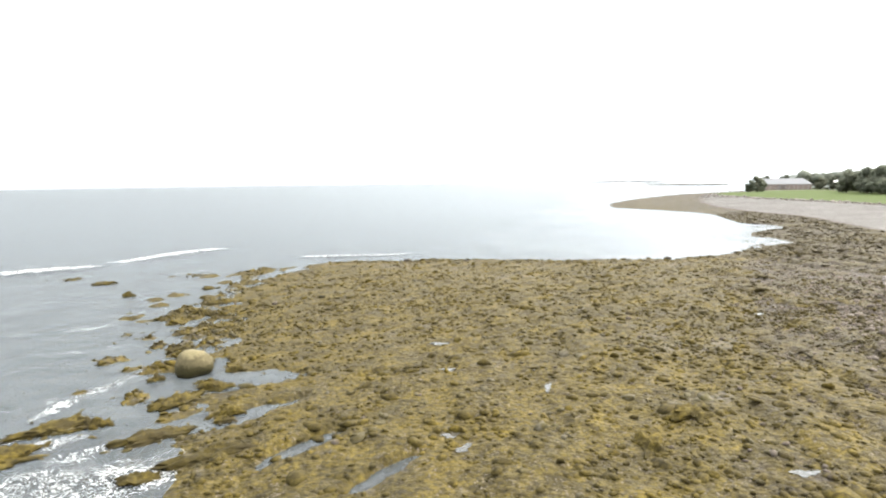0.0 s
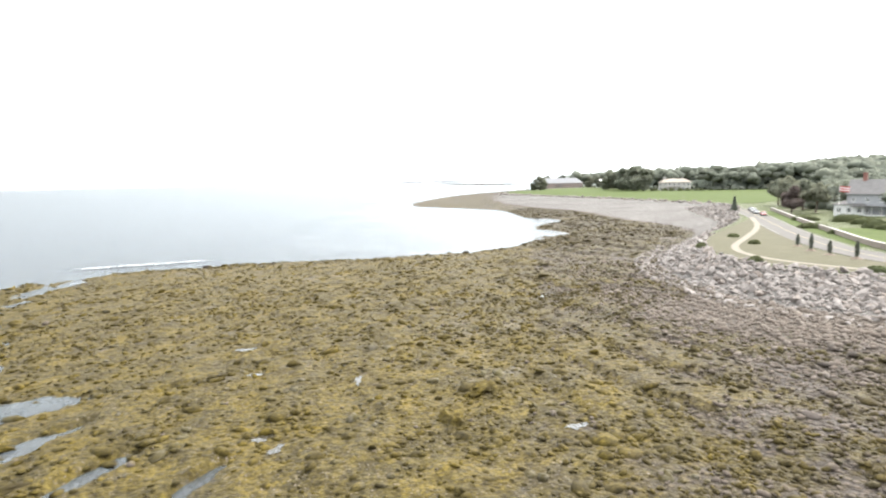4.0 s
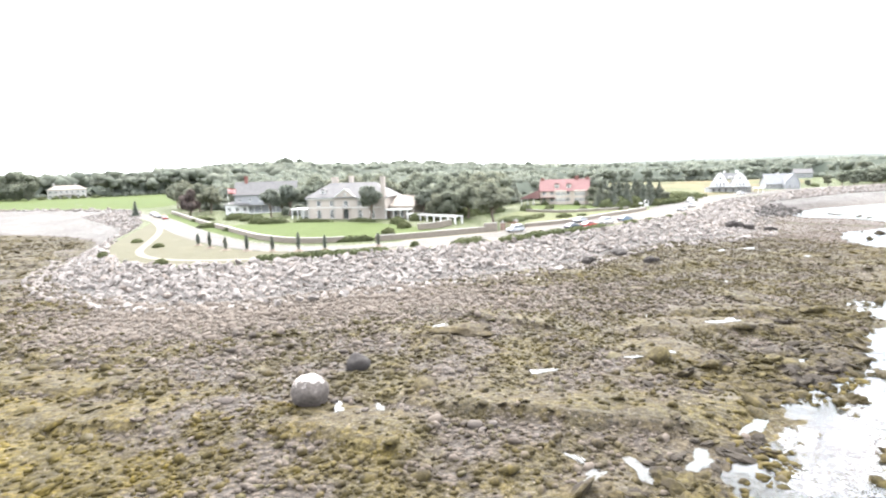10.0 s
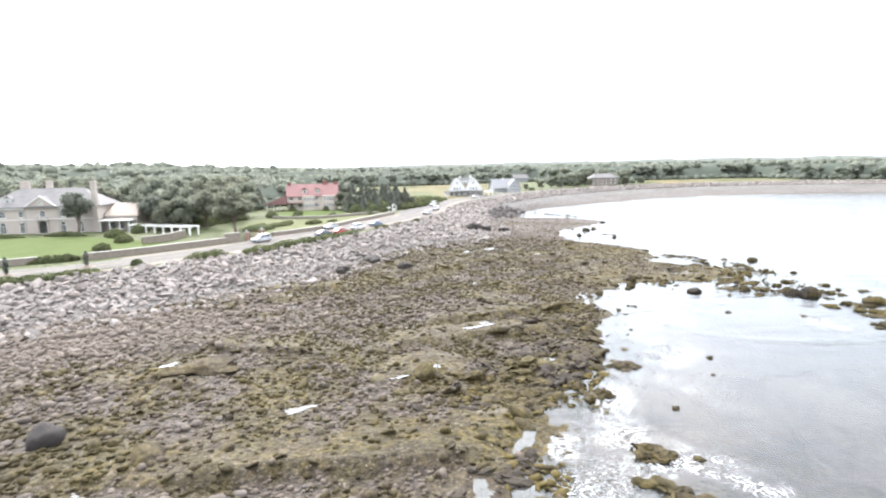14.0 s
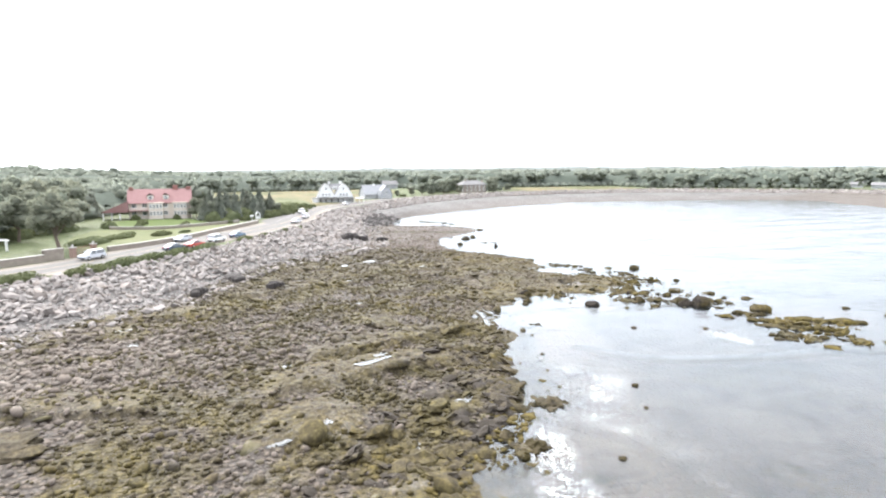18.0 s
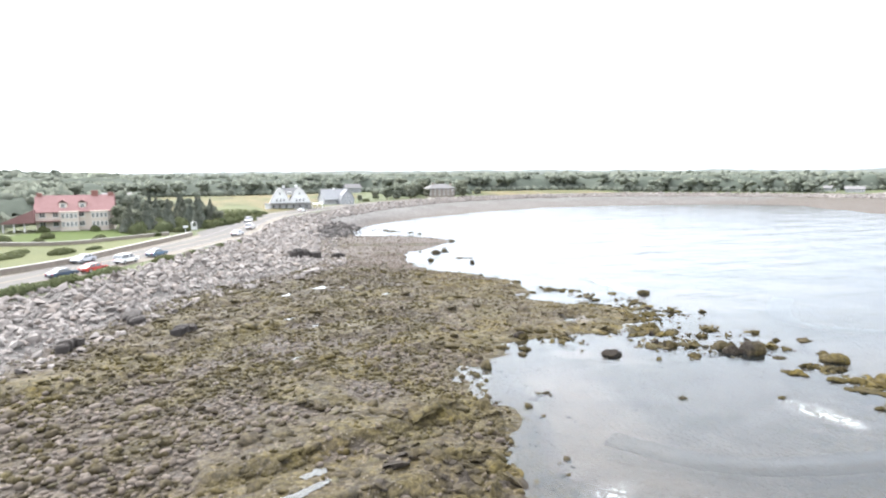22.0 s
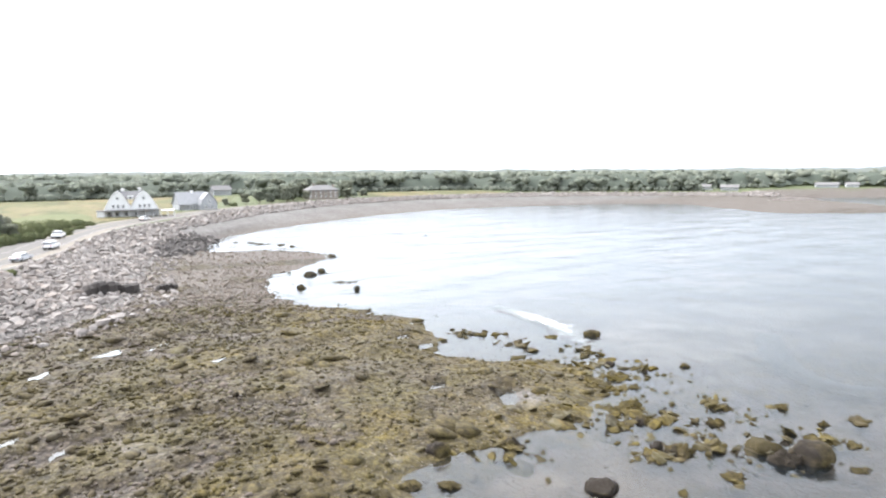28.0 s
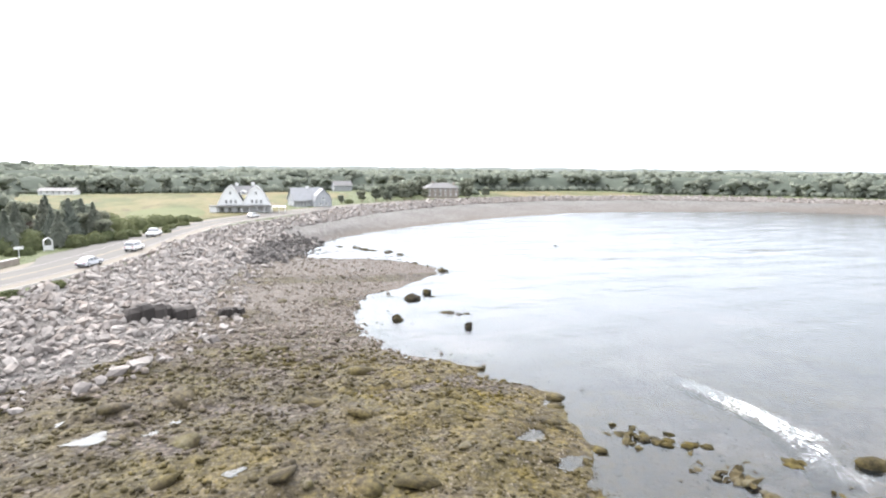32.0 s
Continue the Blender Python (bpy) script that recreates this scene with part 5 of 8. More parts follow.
BARS = [(97, -65.4, 1.4), (87, -69, 2.0), (82, -69, 3.0), (79, -69.2, 2.2), (77, -72, 2.4), (80, -75.6, 4.0), (77, -64, 1.6), (75, -66, 2.4), (72, -70, 2.0), (69, -73, 2.0), (68.6, -25, 1.6), (61, -19, 2.0), (50.6, -19.6, 1.4),
        (45.6, -18.6, 2.0), (114, -69, 2.4), (113.5, -66, 2.2), (108, -63, 3.0), (-34, 50.5, 4.0), (-35, 44.5, 3.6), (-26, 57, 3.0), (-24, 48.5, 3.0), (-58, 140, 7.0), (-86, 137, 4.0), (-46, 143, 4.0), (-40, 108, 4.0), (112, -66, 4.0), (118, -70, 4.0), (106, -60, 4.0), (122, -73, 3.5), (101, -58, 3.5), (128, -68, 3.0), (136, -66, 3.0), (108, -50, 3.0), (110, -57, 3.4), (105, -64, 4.5), (100, -63, 4.5), (104, -70, 4.5), (96, -70, 4.0), (114, -73, 4.5), (-36, 98, 6.0), (-33, 78, 4.0), (-42, 118, 6.0)]
bar = np.repeat(np.array(BARS), 34, 0)
ang, far = rng.uniform(0, 6.283, len(bar)), np.abs(rng.normal(0, 0.55, len(bar)))
wx_, wy_ = bar[:, 0] + np.cos(ang) * far * bar[:, 2] * 1.15, bar[:, 1] + np.sin(ang) * far * bar[:, 2] * 0.8
size = np.clip(rng.lognormal(-1.35, 0.5, len(bar)), 0.1, 0.7)
sizes = np.column_stack([size * rng.uniform(1.1, 1.9, len(bar)), size * rng.uniform(0.7, 1.1, len(bar)), size * rng.uniform(0.3, 0.55, len(bar))])
spots = np.column_stack([wx_, wy_, np.maximum(heights(wx_, wy_) + 0.1 * size, -0.1 * size + 0.12 * np.exp(-(far * 2) ** 2))])
tagged(scatter("weed_clumps", ICO1, spots, sizes, M_WEEDROCK, rng, jitter=0.25, tilt=0.3, kinds=40, smooth=False), "golden rockweed clumps breaking the water's surface", "seaweed", kind="stuff")

# ---------------------------------------------------------------- tide pools, surf and foam
rng = np.random.default_rng(55)


def pool(k):
    """A still tide pool with a ragged rim, lying on its level bed."""
    x, y, a, b, turn = POOLS[k]
    z = POOL_LEVEL[k] + 0.05
    n = 72
    r = np.random.default_rng(400 + k)
    ang = np.linspace(0, 2 * np.pi, n, endpoint=False)
    rad = 1 + 0.3 * np.sin(ang * 2 + r.uniform(0, 6)) * r.uniform(0.3, 1) + 0.24 * np.sin(ang * 3 + r.uniform(0, 6)) + 0.16 * np.sin(ang * 5 + r.uniform(0, 6)) + 0.05 * np.sin(ang * 9 + r.uniform(0, 6)) + 0.04 * r.standard_normal(n)
    rad = np.clip(rad, 0.25, 1.7) * (0.7 if x > 110 else 0.85)
    c, s = math.cos(radians(turn)), math.sin(radians(turn))
    px_, py_ = a * rad * np.cos(ang), b * rad * np.sin(ang)
    v = np.column_stack([x + c * px_ - s * py_, y + s * px_ + c * py_])
    ring = np.arange(n)
    top_v = np.vstack([np.column_stack([v, np.full(n, z)]), [[x, y, z]]])
    low_v = np.column_stack([v, np.full(n, z - 0.3)])
    faces = [[i, (i + 1) % n, n] for i in ring]
    faces += [[i, i + n + 1, (i + 1) % n] for i in ring] + [[(i + 1) % n, i + n + 1, (i + 1) % n + n + 1] for i in ring]
    return tagged(mesh_object("tide_pool", np.vstack([top_v, low_v]), np.array(faces), M_POOL), "still shallow tide pool mirroring the white sky", "tide pool", "tide pools")


for k in range(len(POOLS)):
    pool(k)


def foam_patch(x, y, a, b, turn, strength=1.0):
    """A thin sheet of foam floating on the sea, densest in the middle."""
    n, m = 28, 14
    U, V = np.meshgrid(np.linspace(-1, 1, n), np.linspace(-1, 1, m), indexing="ij")
    c, s = math.cos(radians(turn)), math.sin(radians(turn))
    X, Y = a * U.ravel(), b * V.ravel()
    gx_, gy_ = x + c * X - s * Y, y + s * X + c * Y
    bend = 0.25 * b * np.sin(U.ravel() * 2.2)
    v = np.column_stack([gx_ - s * bend, gy_ + c * bend, np.full(len(X), 0.03)])
    ob = mesh_object("foam", v, grid_faces(n, m), M_FOAM, smooth=True)
    dens = np.clip(1 - (U.ravel() ** 2 + V.ravel() ** 2), 0, 1) ** 0.6 * strength * (0.35 + 1.3 * value_noise(gx_ / 1.9, gy_ / 1.9, 96))
    paint(ob, np.repeat(dens[:, None], 3, 1))
    ob.visible_shadow = False
    return tagged(ob, "lacy white foam drifting on the water", "foam", "surf foam", kind="stuff")


for f in [(-23, 42, 9.5, 4.4, 10, 1.6), (-31, 40, 8, 3.4, 5, 1.5), (-27, 46, 5, 2, 20, 1.2), (-35.5, 61.5, 4.5, 1.6, 60, 1.2), (-40, 57, 5, 1.5, 45, 0.8), (-46, 76, 9, 2.6, 30, 0.6), (-38, 47.5, 4, 1.3, 25, 0.9), (-52, 90, 9, 2.5, 35, 0.55),
          (78.4, -57.4, 3.2, 2.4, -30, 1.3), (80.6, -56.6, 3.6, 1.8, -20, 1.0), (50, -14, 5.5, 2.6, -20, 1.3), (45.5, -12.5, 4, 2, -30, 1.3), (48, -23, 6, 2.6, 20, 1.3), (70, -32, 6, 4, -60, 0.95), (73, -29.5, 8, 3.4, -62, 0.9), (65, -26.5, 8, 3, 25, 0.9), (52, -18.5, 8, 3.6, -20, 1.3), (47, -15.5, 6, 3, -30, 1.4), (60, -20.5, 7, 2.8, -35, 1.15),
          (136, -78.6, 7.5, 2.0, -3, 1.4), (126, -76, 6, 2, 10, 0.8), (56, -30, 9, 3.4, -30, 0.55), (-30, 150, 10, 2.2, 5, 0.9), (-62, 146, 7, 1.6, 25, 0.8), (-84, 140, 5, 1.2, 20, 0.7), (-60, 118, 15, 1.1, 25, 0.6), (-78, 104, 14, 1.0, 22, 0.5), (-50, 100, 12, 0.9, 30, 0.6), (-95, 128, 16, 1.2, 18, 0.55), (-66, 82, 12, 0.9, 28, 0.5), (-54, 64, 9, 0.9, 35, 0.6), (-110, 165, 18, 1.4, 15, 0.6), (-46, 52, 8, 0.8, 40, 0.6), (-35, 64, 5, 1.0, 70, 1.7), (-37, 57, 5, 1.1, 80, 1.7), (-34, 46, 6, 1.8, 35, 1.6), (-20, 43, 6, 1.6, 30, 1.6)]:
    foam_patch(*f)


def breaker(line, height, width, crest):
    """A low wave rolling in: a smooth ridge of water with a foaming crest."""
    p, nrm, at = arc_points(line, 1.0)
    offs = np.linspace(-1, 1, 9)
    taper = np.sin(np.linspace(0, np.pi, len(p)))[:, None]
    rows = p[:, None] + nrm[:, None] * (offs * width)[None, :, None]
    z = height * taper * np.exp(-((offs + 0.1) * 2.2) ** 2)[None] + 0.004
    thing = tagged(new("breaker"), "low breaking wave with a white foaming crest", "wave")
    mesh_object("wave", np.dstack([rows, z[:, :, None]]).reshape(-1, 3), grid_faces(len(p), 9), M_WATER, thing, smooth=True)
    if not crest:
        return thing
    crest_rows = rows[:, 2:9]
    cz = z[:, 2:9] + 0.05 + 0.12 * height * rng.random((len(p), 7))
    k = crest_rows.shape[1]
    ob = mesh_object("crest", np.dstack([crest_rows, cz[:, :, None]]).reshape(-1, 3), grid_faces(len(p), k), M_FOAM, thing, smooth=True, label="white foaming crest")
    dens = np.clip(3.4 * crest * taper * (0.5 + 0.9 * value_noise(at / 6, at * 0, 5)[:, None]), 0, 4.5) * np.ones((1, k))
    paint(ob, np.repeat(dens.reshape(-1, 1), 3, 1))
    return thing


breaker([(-116, 140), (-102, 150), (-95, 155), (-91, 162)], 1.0, 5.0, 1.3)
breaker([(-92, 163), (-84, 178), (-76, 193), (-70, 202)], 1.0, 4.6, 1.2)
breaker([(-44, 173), (-30, 172), (-16, 173), (-4, 177)], 0.55, 2.6, 1.0)
breaker([(146, -78), (139, -78.5), (132, -78), (124, -73)], 0.3, 1.6, 0.5)
breaker([(83, -37), (76, -41), (72.5, -50), (70.5, -61), (70, -74)], 0.09, 1.4, 0)
breaker([(92, -92), (100, -82), (108, -88), (114, -98)], 0.07, 1.6, 0)

# ---------------------------------------------------------------- trees
def leaf_quads(r, centres, normals, size):
    """Small leaf sprays: one bent quad each, facing roughly outwards."""
    n = len(centres)
    nrm = normals + 0.7 * r.standard_normal((n, 3))
    nrm /= np.linalg.norm(nrm, axis=1)[:, None] + 1e-9
    t = np.cross(nrm, r.standard_normal((n, 3)))
    t /= np.linalg.norm(t, axis=1)[:, None] + 1e-9
    b = np.cross(nrm, t)
    s = (size * r.uniform(0.6, 1.35, n))[:, None]
    v = np.stack([centres - t * s - b * s * 0.7, centres + t * s - b * s * 0.5 + nrm * s * 0.25, centres + t * s * 0.8 + b * s * 0.7, centres - t * s * 0.9 + b * s * 0.8 - nrm * s * 0.2], 1)
    return v.reshape(-1, 3), np.arange(4 * n).reshape(-1, 4)


def cone_between(bm, a, b, r0, r1, sides=7):
    a, b = Vector(a), Vector(b)
    m = Matrix.Translation((a + b) / 2) @ (b - a).to_track_quat("Z", "Y").to_matrix().to_4x4()
    bmesh.ops.create_cone(bm, cap_ends=True, segments=sides, radius1=r0, radius2=r1, depth=(b - a).length, matrix=m)


def broad_tree(name, h, w, seed, material, label, leaves_n=2200, spray=0.38, low=0.28):
    """A tapered trunk with limbs, and a crown of many leaf sprays round a handful of uneven lobes."""
    r = np.random.default_rng(seed)
    tree = new(name)
    bm = bmesh.new()
    cone_between(bm, (0, 0, -0.4), (0.1 * w, 0, h * 0.45), 0.035 * h, 0.02 * h)
    lobes = []
    for k in range(9):
        ang = k * 2.4 + r.uniform(-0.4, 0.4)
        d = w * r.uniform(0.2, 0.36) * (0.25 if k == 0 else 1)
        lz = h * r.uniform(low + 0.17, 0.8) if k else h * 0.82
        lobes.append((np.array([d * math.cos(ang), d * math.sin(ang), lz]), np.array([w * r.uniform(0.17, 0.27)] * 2 + [h * r.uniform(0.11, 0.18)])))
        cone_between(bm, (0.05 * w, 0, h * r.uniform(0.22, 0.42)), lobes[-1][0], 0.014 * h, 0.004 * h, 5)
    part("trunk", bm, M_BARK, tree)
    which = r.integers(0, len(lobes), leaves_n)
    d = r.standard_normal((leaves_n, 3))
    d /= np.linalg.norm(d, axis=1)[:, None]
    c = np.array([l[0] for l in lobes])[which] + d * np.array([l[1] for l in lobes])[which] * r.uniform(0.7, 1.12, (leaves_n, 1))
    v, f = leaf_quads(r, c, d, spray)
    mesh_object("crown", v, f, material, tree)
    core_v, core_f, base = [], [], 0
    for cen, rad in lobes:
        cv = ICO2[0] * (1 + 0.12 * r.standard_normal((len(ICO2[0]), 1))) * rad * 0.82 + cen
        core_v.append(cv)
        core_f.append(ICO2[1] + base)
        base += len(cv)
    mesh_object("inner_leaves", np.vstack(core_v), np.vstack(core_f), material, tree, smooth=True)
    return tagged(tree, label, "tree")


def spruce(name, h, w, seed, label, material=None):
    """A conifer: tiers of drooping needle sprays round a straight trunk."""
    material = material or M_NEEDLE
    r = np.random.default_rng(seed)
    tree = new(name)
    bm = bmesh.new()
    cone_between(bm, (0, 0, -0.3), (0, 0, h), 0.022 * h, 0.002 * h)
    part("trunk", bm, M_BARK, tree)
    n = 1100
    t = r.uniform(0, 1, n) ** 0.8
    tier = (1 - t) * w / 2 * (0.72 + 0.28 * np.abs(np.sin(t * 26)))
    ang = r.uniform(0, 6.283, n)
    rad = tier * r.uniform(0.35, 1.08, n)
    c = np.column_stack([rad * np.cos(ang), rad * np.sin(ang), h * (0.07 + 0.93 * t) - 0.18 * rad])
    d = np.column_stack([np.cos(ang), np.sin(ang), np.full(n, -0.1)])
    v, f = leaf_quads(r, c, d, 0.3)
    mesh_object("needles", v, f, material, tree)
    bm = bmesh.new()
    bmesh.ops.create_cone(bm, cap_ends=True, segments=12, radius1=w * 0.36, radius2=0.02, depth=h * 0.86, matrix=Matrix.Translation((0, 0, h * 0.5)))
    for q in bm.verts:
        q.co.x *= 1 + 0.15 * math.sin(q.index * 3.1)
        q.co.y *= 1 + 0.15 * math.cos(q.index * 2.3)
    part("inner_needles", bm, material, tree)
    return tagged(tree, label, "tree")


def shrub(name, x, y, a, b, h, seed, label, material=None, category="bush", group="", turn=0.0, z=None, n=420, spray=0.16):
    """A bush: a lumpy dark heart under a skin of leaf sprays."""
    material = material or M_HEDGE
    r = np.random.default_rng(seed)
    thing = new(name)
    d = r.standard_normal((n, 3))
    d[:, 2] = np.abs(d[:, 2])
    d /= np.linalg.norm(d, axis=1)[:, None]
    lump = 1 + 0.3 * (value_noise(d[:, 0] * 2.5 + seed, d[:, 1] * 2.5 + d[:, 2] * 2, seed) - 0.5)
    v, f = leaf_quads(r, d * lump[:, None] * (a, b, h), d, spray)
    mesh_object("foliage", v, f, material, thing)
    iv = ICO2[0].copy()
    iv[:, 2] = np.maximum(iv[:, 2], -0.25)
    iv = iv * (1 + 0.3 * (value_noise(iv[:, 0] * 2.5 + seed, iv[:, 1] * 2.5 + iv[:, 2] * 2, seed) - 0.5))[:, None]
    mesh_object("inner_foliage", iv * (a, b, h) * 0.94, ICO2[1], material, thing, smooth=True)
    thing.matrix_basis = pose(x, y, ground_z(x, y) if z is None else z, 0, 0, turn)
    return tagged(thing, label, category, group)


def place(tree, spots, seed, sizes=(0.85, 1.2), group="", sink=0.1):
    """Stands the first tree on the first spot and copies on the others."""
    r = np.random.default_rng(seed)
    for k, (x, y, *s) in enumerate(spots):
        f = s[0] if s else r.uniform(*sizes)
        m = pose(x, y, ground_z(x, y) - sink, 0, 0, r.uniform(0, 360))
        if k == 0:
            ob = tree
            ob.matrix_basis = m @ Matrix.Diagonal((f, f, f, 1))
        else:
            ob = copy_thing(tree, m)
            ob.scale = (f, f, f)
        if group:
            ob["group"] = group
    return tree


oak = broad_tree("broadleaf_tree", 13, 11, 1, M_LEAF, "full-crowned green broadleaf tree beside the houses")
place(oak, [(161, 34, 0.95), (196, 108), (218, 128), (188, 58, 0.9), (196, 52, 1.0), (182, 51, 0.85), (205, 48, 1.05), (178, 46, 0.8), (214, 46), (186, 66, 0.8), (199, 66, 1.05), (197, 82, 1.1), (200, 96, 1.1), (212, 168, 0.9),
            (222, 182, 1.0), (236, 200, 1.1), (246, 215, 1.0), (216, 118, 1.1), (224, 100, 1.1), (212, 76, 1.1), (222, 60, 1.1)], 2, group="garden trees")
elm = broad_tree("broadleaf_tree", 12, 9.5, 5, M_LEAF, "rounded green broadleaf tree in the garden belt", low=0.2)
place(elm, [(172, 54, 0.7), (172, 50, 0.75), (206, 62), (194, 44, 0.9), (208, 90), (206, 106, 1.05), (228, 76), (230, 118), (236, 60), (244, 52), (252, 60, 1.1), (238, 160), (239, 6, 0.62), (246, -5, 0.6), (228, 9, 0.55), (252, 2, 0.7), (234, 12, 0.6), (262, -8, 0.6), (270, -5, 0.65), (230, 140, 1.1), (226, 164, 1.0), (250, 190), (244, 176), (250, -10, 0.5), (247, -14, 0.4), (257, -12, 0.5), (380, -112, 0.6), (388, -122, 0.7), (394, -132, 0.75), (376, -104, 0.5), (402, -138, 0.8), (398, -122, 0.7), (366, -92, 0.35), (418, -140, 0.8), (424, -152, 0.85), (426, -166, 0.9), (420, -178, 0.8), (412, -176, 0.55), (430, -184, 0.9), (410, -186, 0.5), (384, -128, 0.55), (374, -116, 0.5), (392, -142, 0.5), (440, -160, 1.0), (436, -140, 1.0)], 3, group="garden trees")
beech = broad_tree("copper_beech", 12, 9.5, 8, M_COPPER, "dark purple copper beech beside the lawn", low=0.12)
place(beech, [(203, 171, 0.9), (250, 1, 0.42), (252, -2, 0.4)], 4)
pine = broad_tree("pine_tree", 12.5, 8, 12, M_NEEDLE, "open-crowned dark pine before the mansion", 900, 0.4, 0.35)
place(pine, [(171, 75.5, 0.9), (190, 116, 0.95), (186, 121, 0.85), (181, 61, 0.75)], 5)
fir = spruce("spruce", 9.5, 8.0, 15, "dark green spruce in the garden belt")
place(fir, [(224, 50, 1.0), (231, 53, 1.1), (243, 50, 1.05), (248, 45, 1.0), (226, 9, 0.85), (230, 5, 0.9), (236, 3, 0.95), (240, 0, 0.9), (243, -4, 0.95), (246, -8, 0.95), (240, -6, 0.8), (249, -12, 0.85), (236, -8, 0.75), (238, 8, 1.0), (244, 5, 1.0), (250, -3, 1.0), (216, 51, 0.9),
            (209, 50, 0.8), (254, -9, 0.9), (233, 0, 0.8)], 6, group="spruces")
for k, (x, y, a, b, h, t) in enumerate([(223, 7, 3.5, 2.5, 3.0, 20), (228, 1, 4, 2.5, 2.8, -30), (237, -11, 3, 2, 2.2, 0), (245, -15, 3.2, 2, 2.0, -20), (252, -18, 3, 2, 1.8, -20), (261, -17, 3.4, 2.4, 2.6, 0), (268, -14, 3.6, 2.6, 3.0, 20), (276, -12, 4, 3, 3.2, 0),
                                        (258, -22, 1.6, 1.4, 1.2, 0), (268, -26, 2.4, 1.3, 1.0, -30), (276, -29, 2.4, 1.4, 1.0, -30), (288, -32, 2.6, 1.6, 1.2, -40), (226, -3, 2.2, 1.6, 1.4, 0), (217, 3, 2.6, 1.8, 1.4, 30), (186, 18, 3.2, 1.6, 1.2, -30),
                                        (181, 27, 5.0, 2.2, 0.9, -35), (192, 13, 2.2, 1.0, 0.6, -30), (172, 31, 5.6, 3.0, 1.5, -30), (188, 26, 3.6, 1.6, 0.7, -20), (202, 25, 2.4, 1.6, 1.4, 0), (208, 14, 2.2, 1.4, 1.3, -40), (206, 33, 3, 2, 1.8, 0), (215, 26, 2.2, 1.6, 1.4, 0), (232, 30, 2, 1.5, 1.6, 0), (232, 18, 2, 1.2, 1.5, 0), (230, 7, 3.6, 3, 3.6, 0), (233, 2, 3.4, 3, 3.4, 40), (237, -3, 3.2, 2.8, 3.2, 0), (236, -10.5, 2.6, 2, 2.4, 0), (241, -13.5, 2.6, 2, 2.2, -20), (246, -17, 2.2, 1.8, 1.8, -20), (251, -19.6, 1.7, 1.4, 1.3, 0), (226, -4.5, 2, 1.4, 1.4, 0), (233, -4, 2.6, 2.2, 2.6, 0), (258, -25.6, 1.8, 1.1, 0.9, -25), (264, -22, 2.6, 1.6, 1.6, 0), (362, -84, 3, 2, 1.6, 0), (368, -96, 3, 2, 1.8, 0), (270, -18, 4.5, 3, 3.4, -20), (277, -22, 4.5, 3, 3.0, -20), (284, -25, 4, 2.6, 2.2, -20), (264, -15, 4, 3, 3.4, 0), (290, -29, 3.4, 2.2, 1.8, -30)]):
    shrub("bush", x, y, a, b, h, 500 + k, "rounded green bush in rough grass", turn=t, group="roadside bushes")
for k, (x, y, a, b, h, t) in enumerate([(101.5, 59, 4.6, 1.3, 1.1, -62), (106.5, 51.5, 4.6, 1.4, 1.1, -48), (104, 55.5, 4.0, 1.4, 1.2, -55), (110, 47.4, 3.6, 1.3, 1.1, -46), (98.6, 63.6, 3.2, 1.2, 1.0, -66), (90.8, 81.5, 1.5, 1.2, 1.1, 0), (118.5, 41.5, 1.1, 1.0, 1.2, 0), (125, 31.5, 4.6, 1.5, 1.3, -50), (131, 23, 4.6, 1.5, 1.3, -45), (136.5, 18.8, 4.2, 1.5, 1.4, -40),
                                        (142, 14.8, 4.4, 1.5, 1.4, -38), (148, 11, 4.0, 1.4, 1.2, -35), (155, 6.5, 4.2, 1.4, 1.1, -35), (168, -1.5, 3.4, 1.1, 0.9, -35), (176, -6.5, 2.6, 0.9, 0.7, -35), (186, -12, 2.0, 0.8, 0.7, -30), (191, -16, 1.8, 0.9, 0.8, -25), (113, 103, 1.5, 1.2, 0.9, 0),
                                        (98, 103, 1.3, 1.1, 1.0, 0), (121, 117, 2.0, 1.3, 0.8, 45)]):
    shrub("seaside_bush", x, y, a, b, h, 540 + k, "low dense green bush along the seawall's crest", turn=t, group="seawall bushes")
for k, (x, y, a, b, h, t) in enumerate([(126.5, 59, 4.4, 0.9, 1.3, -62), (165, 92, 6.5, 1.0, 1.1, 92), (166, 76, 5.5, 1.0, 1.1, 80), (163, 105, 5, 1.6, 1.8, 100), (166, 112, 4, 2, 2.2, 100), (140, 56.5, 1.8, 1.7, 1.6, 0), (152, 57, 2.4, 1.8, 1.6, 0), (160, 62, 3, 1.8, 2.0, 60), (170, 60, 3.2, 2, 2.2, 0),
                                        (176, 122, 5, 2.4, 2.2, 120), (182, 132, 5, 2.4, 2.4, 130), (156, 123, 4, 1.6, 1.6, 130), (146, 108, 2.4, 1.2, 1.0, 130), (178, 144, 4, 2, 1.8, 130), (176, 56, 4.5, 2.4, 2.8, 30), (184, 48, 5, 2.6, 2.8, -20), (192, 46, 4.5, 2.6, 3.0, 0), (199, 42, 4.5, 2.4, 2.6, -20), (190, 58, 5, 2.6, 3.0, 10), (204, 56, 5, 2.6, 3.2, 0)]):
    shrub("clipped_hedge", x, y, a, b, h, 570 + k, "clipped dark green hedge edging the lawn", turn=t, category="hedge", group="garden hedges", n=520)

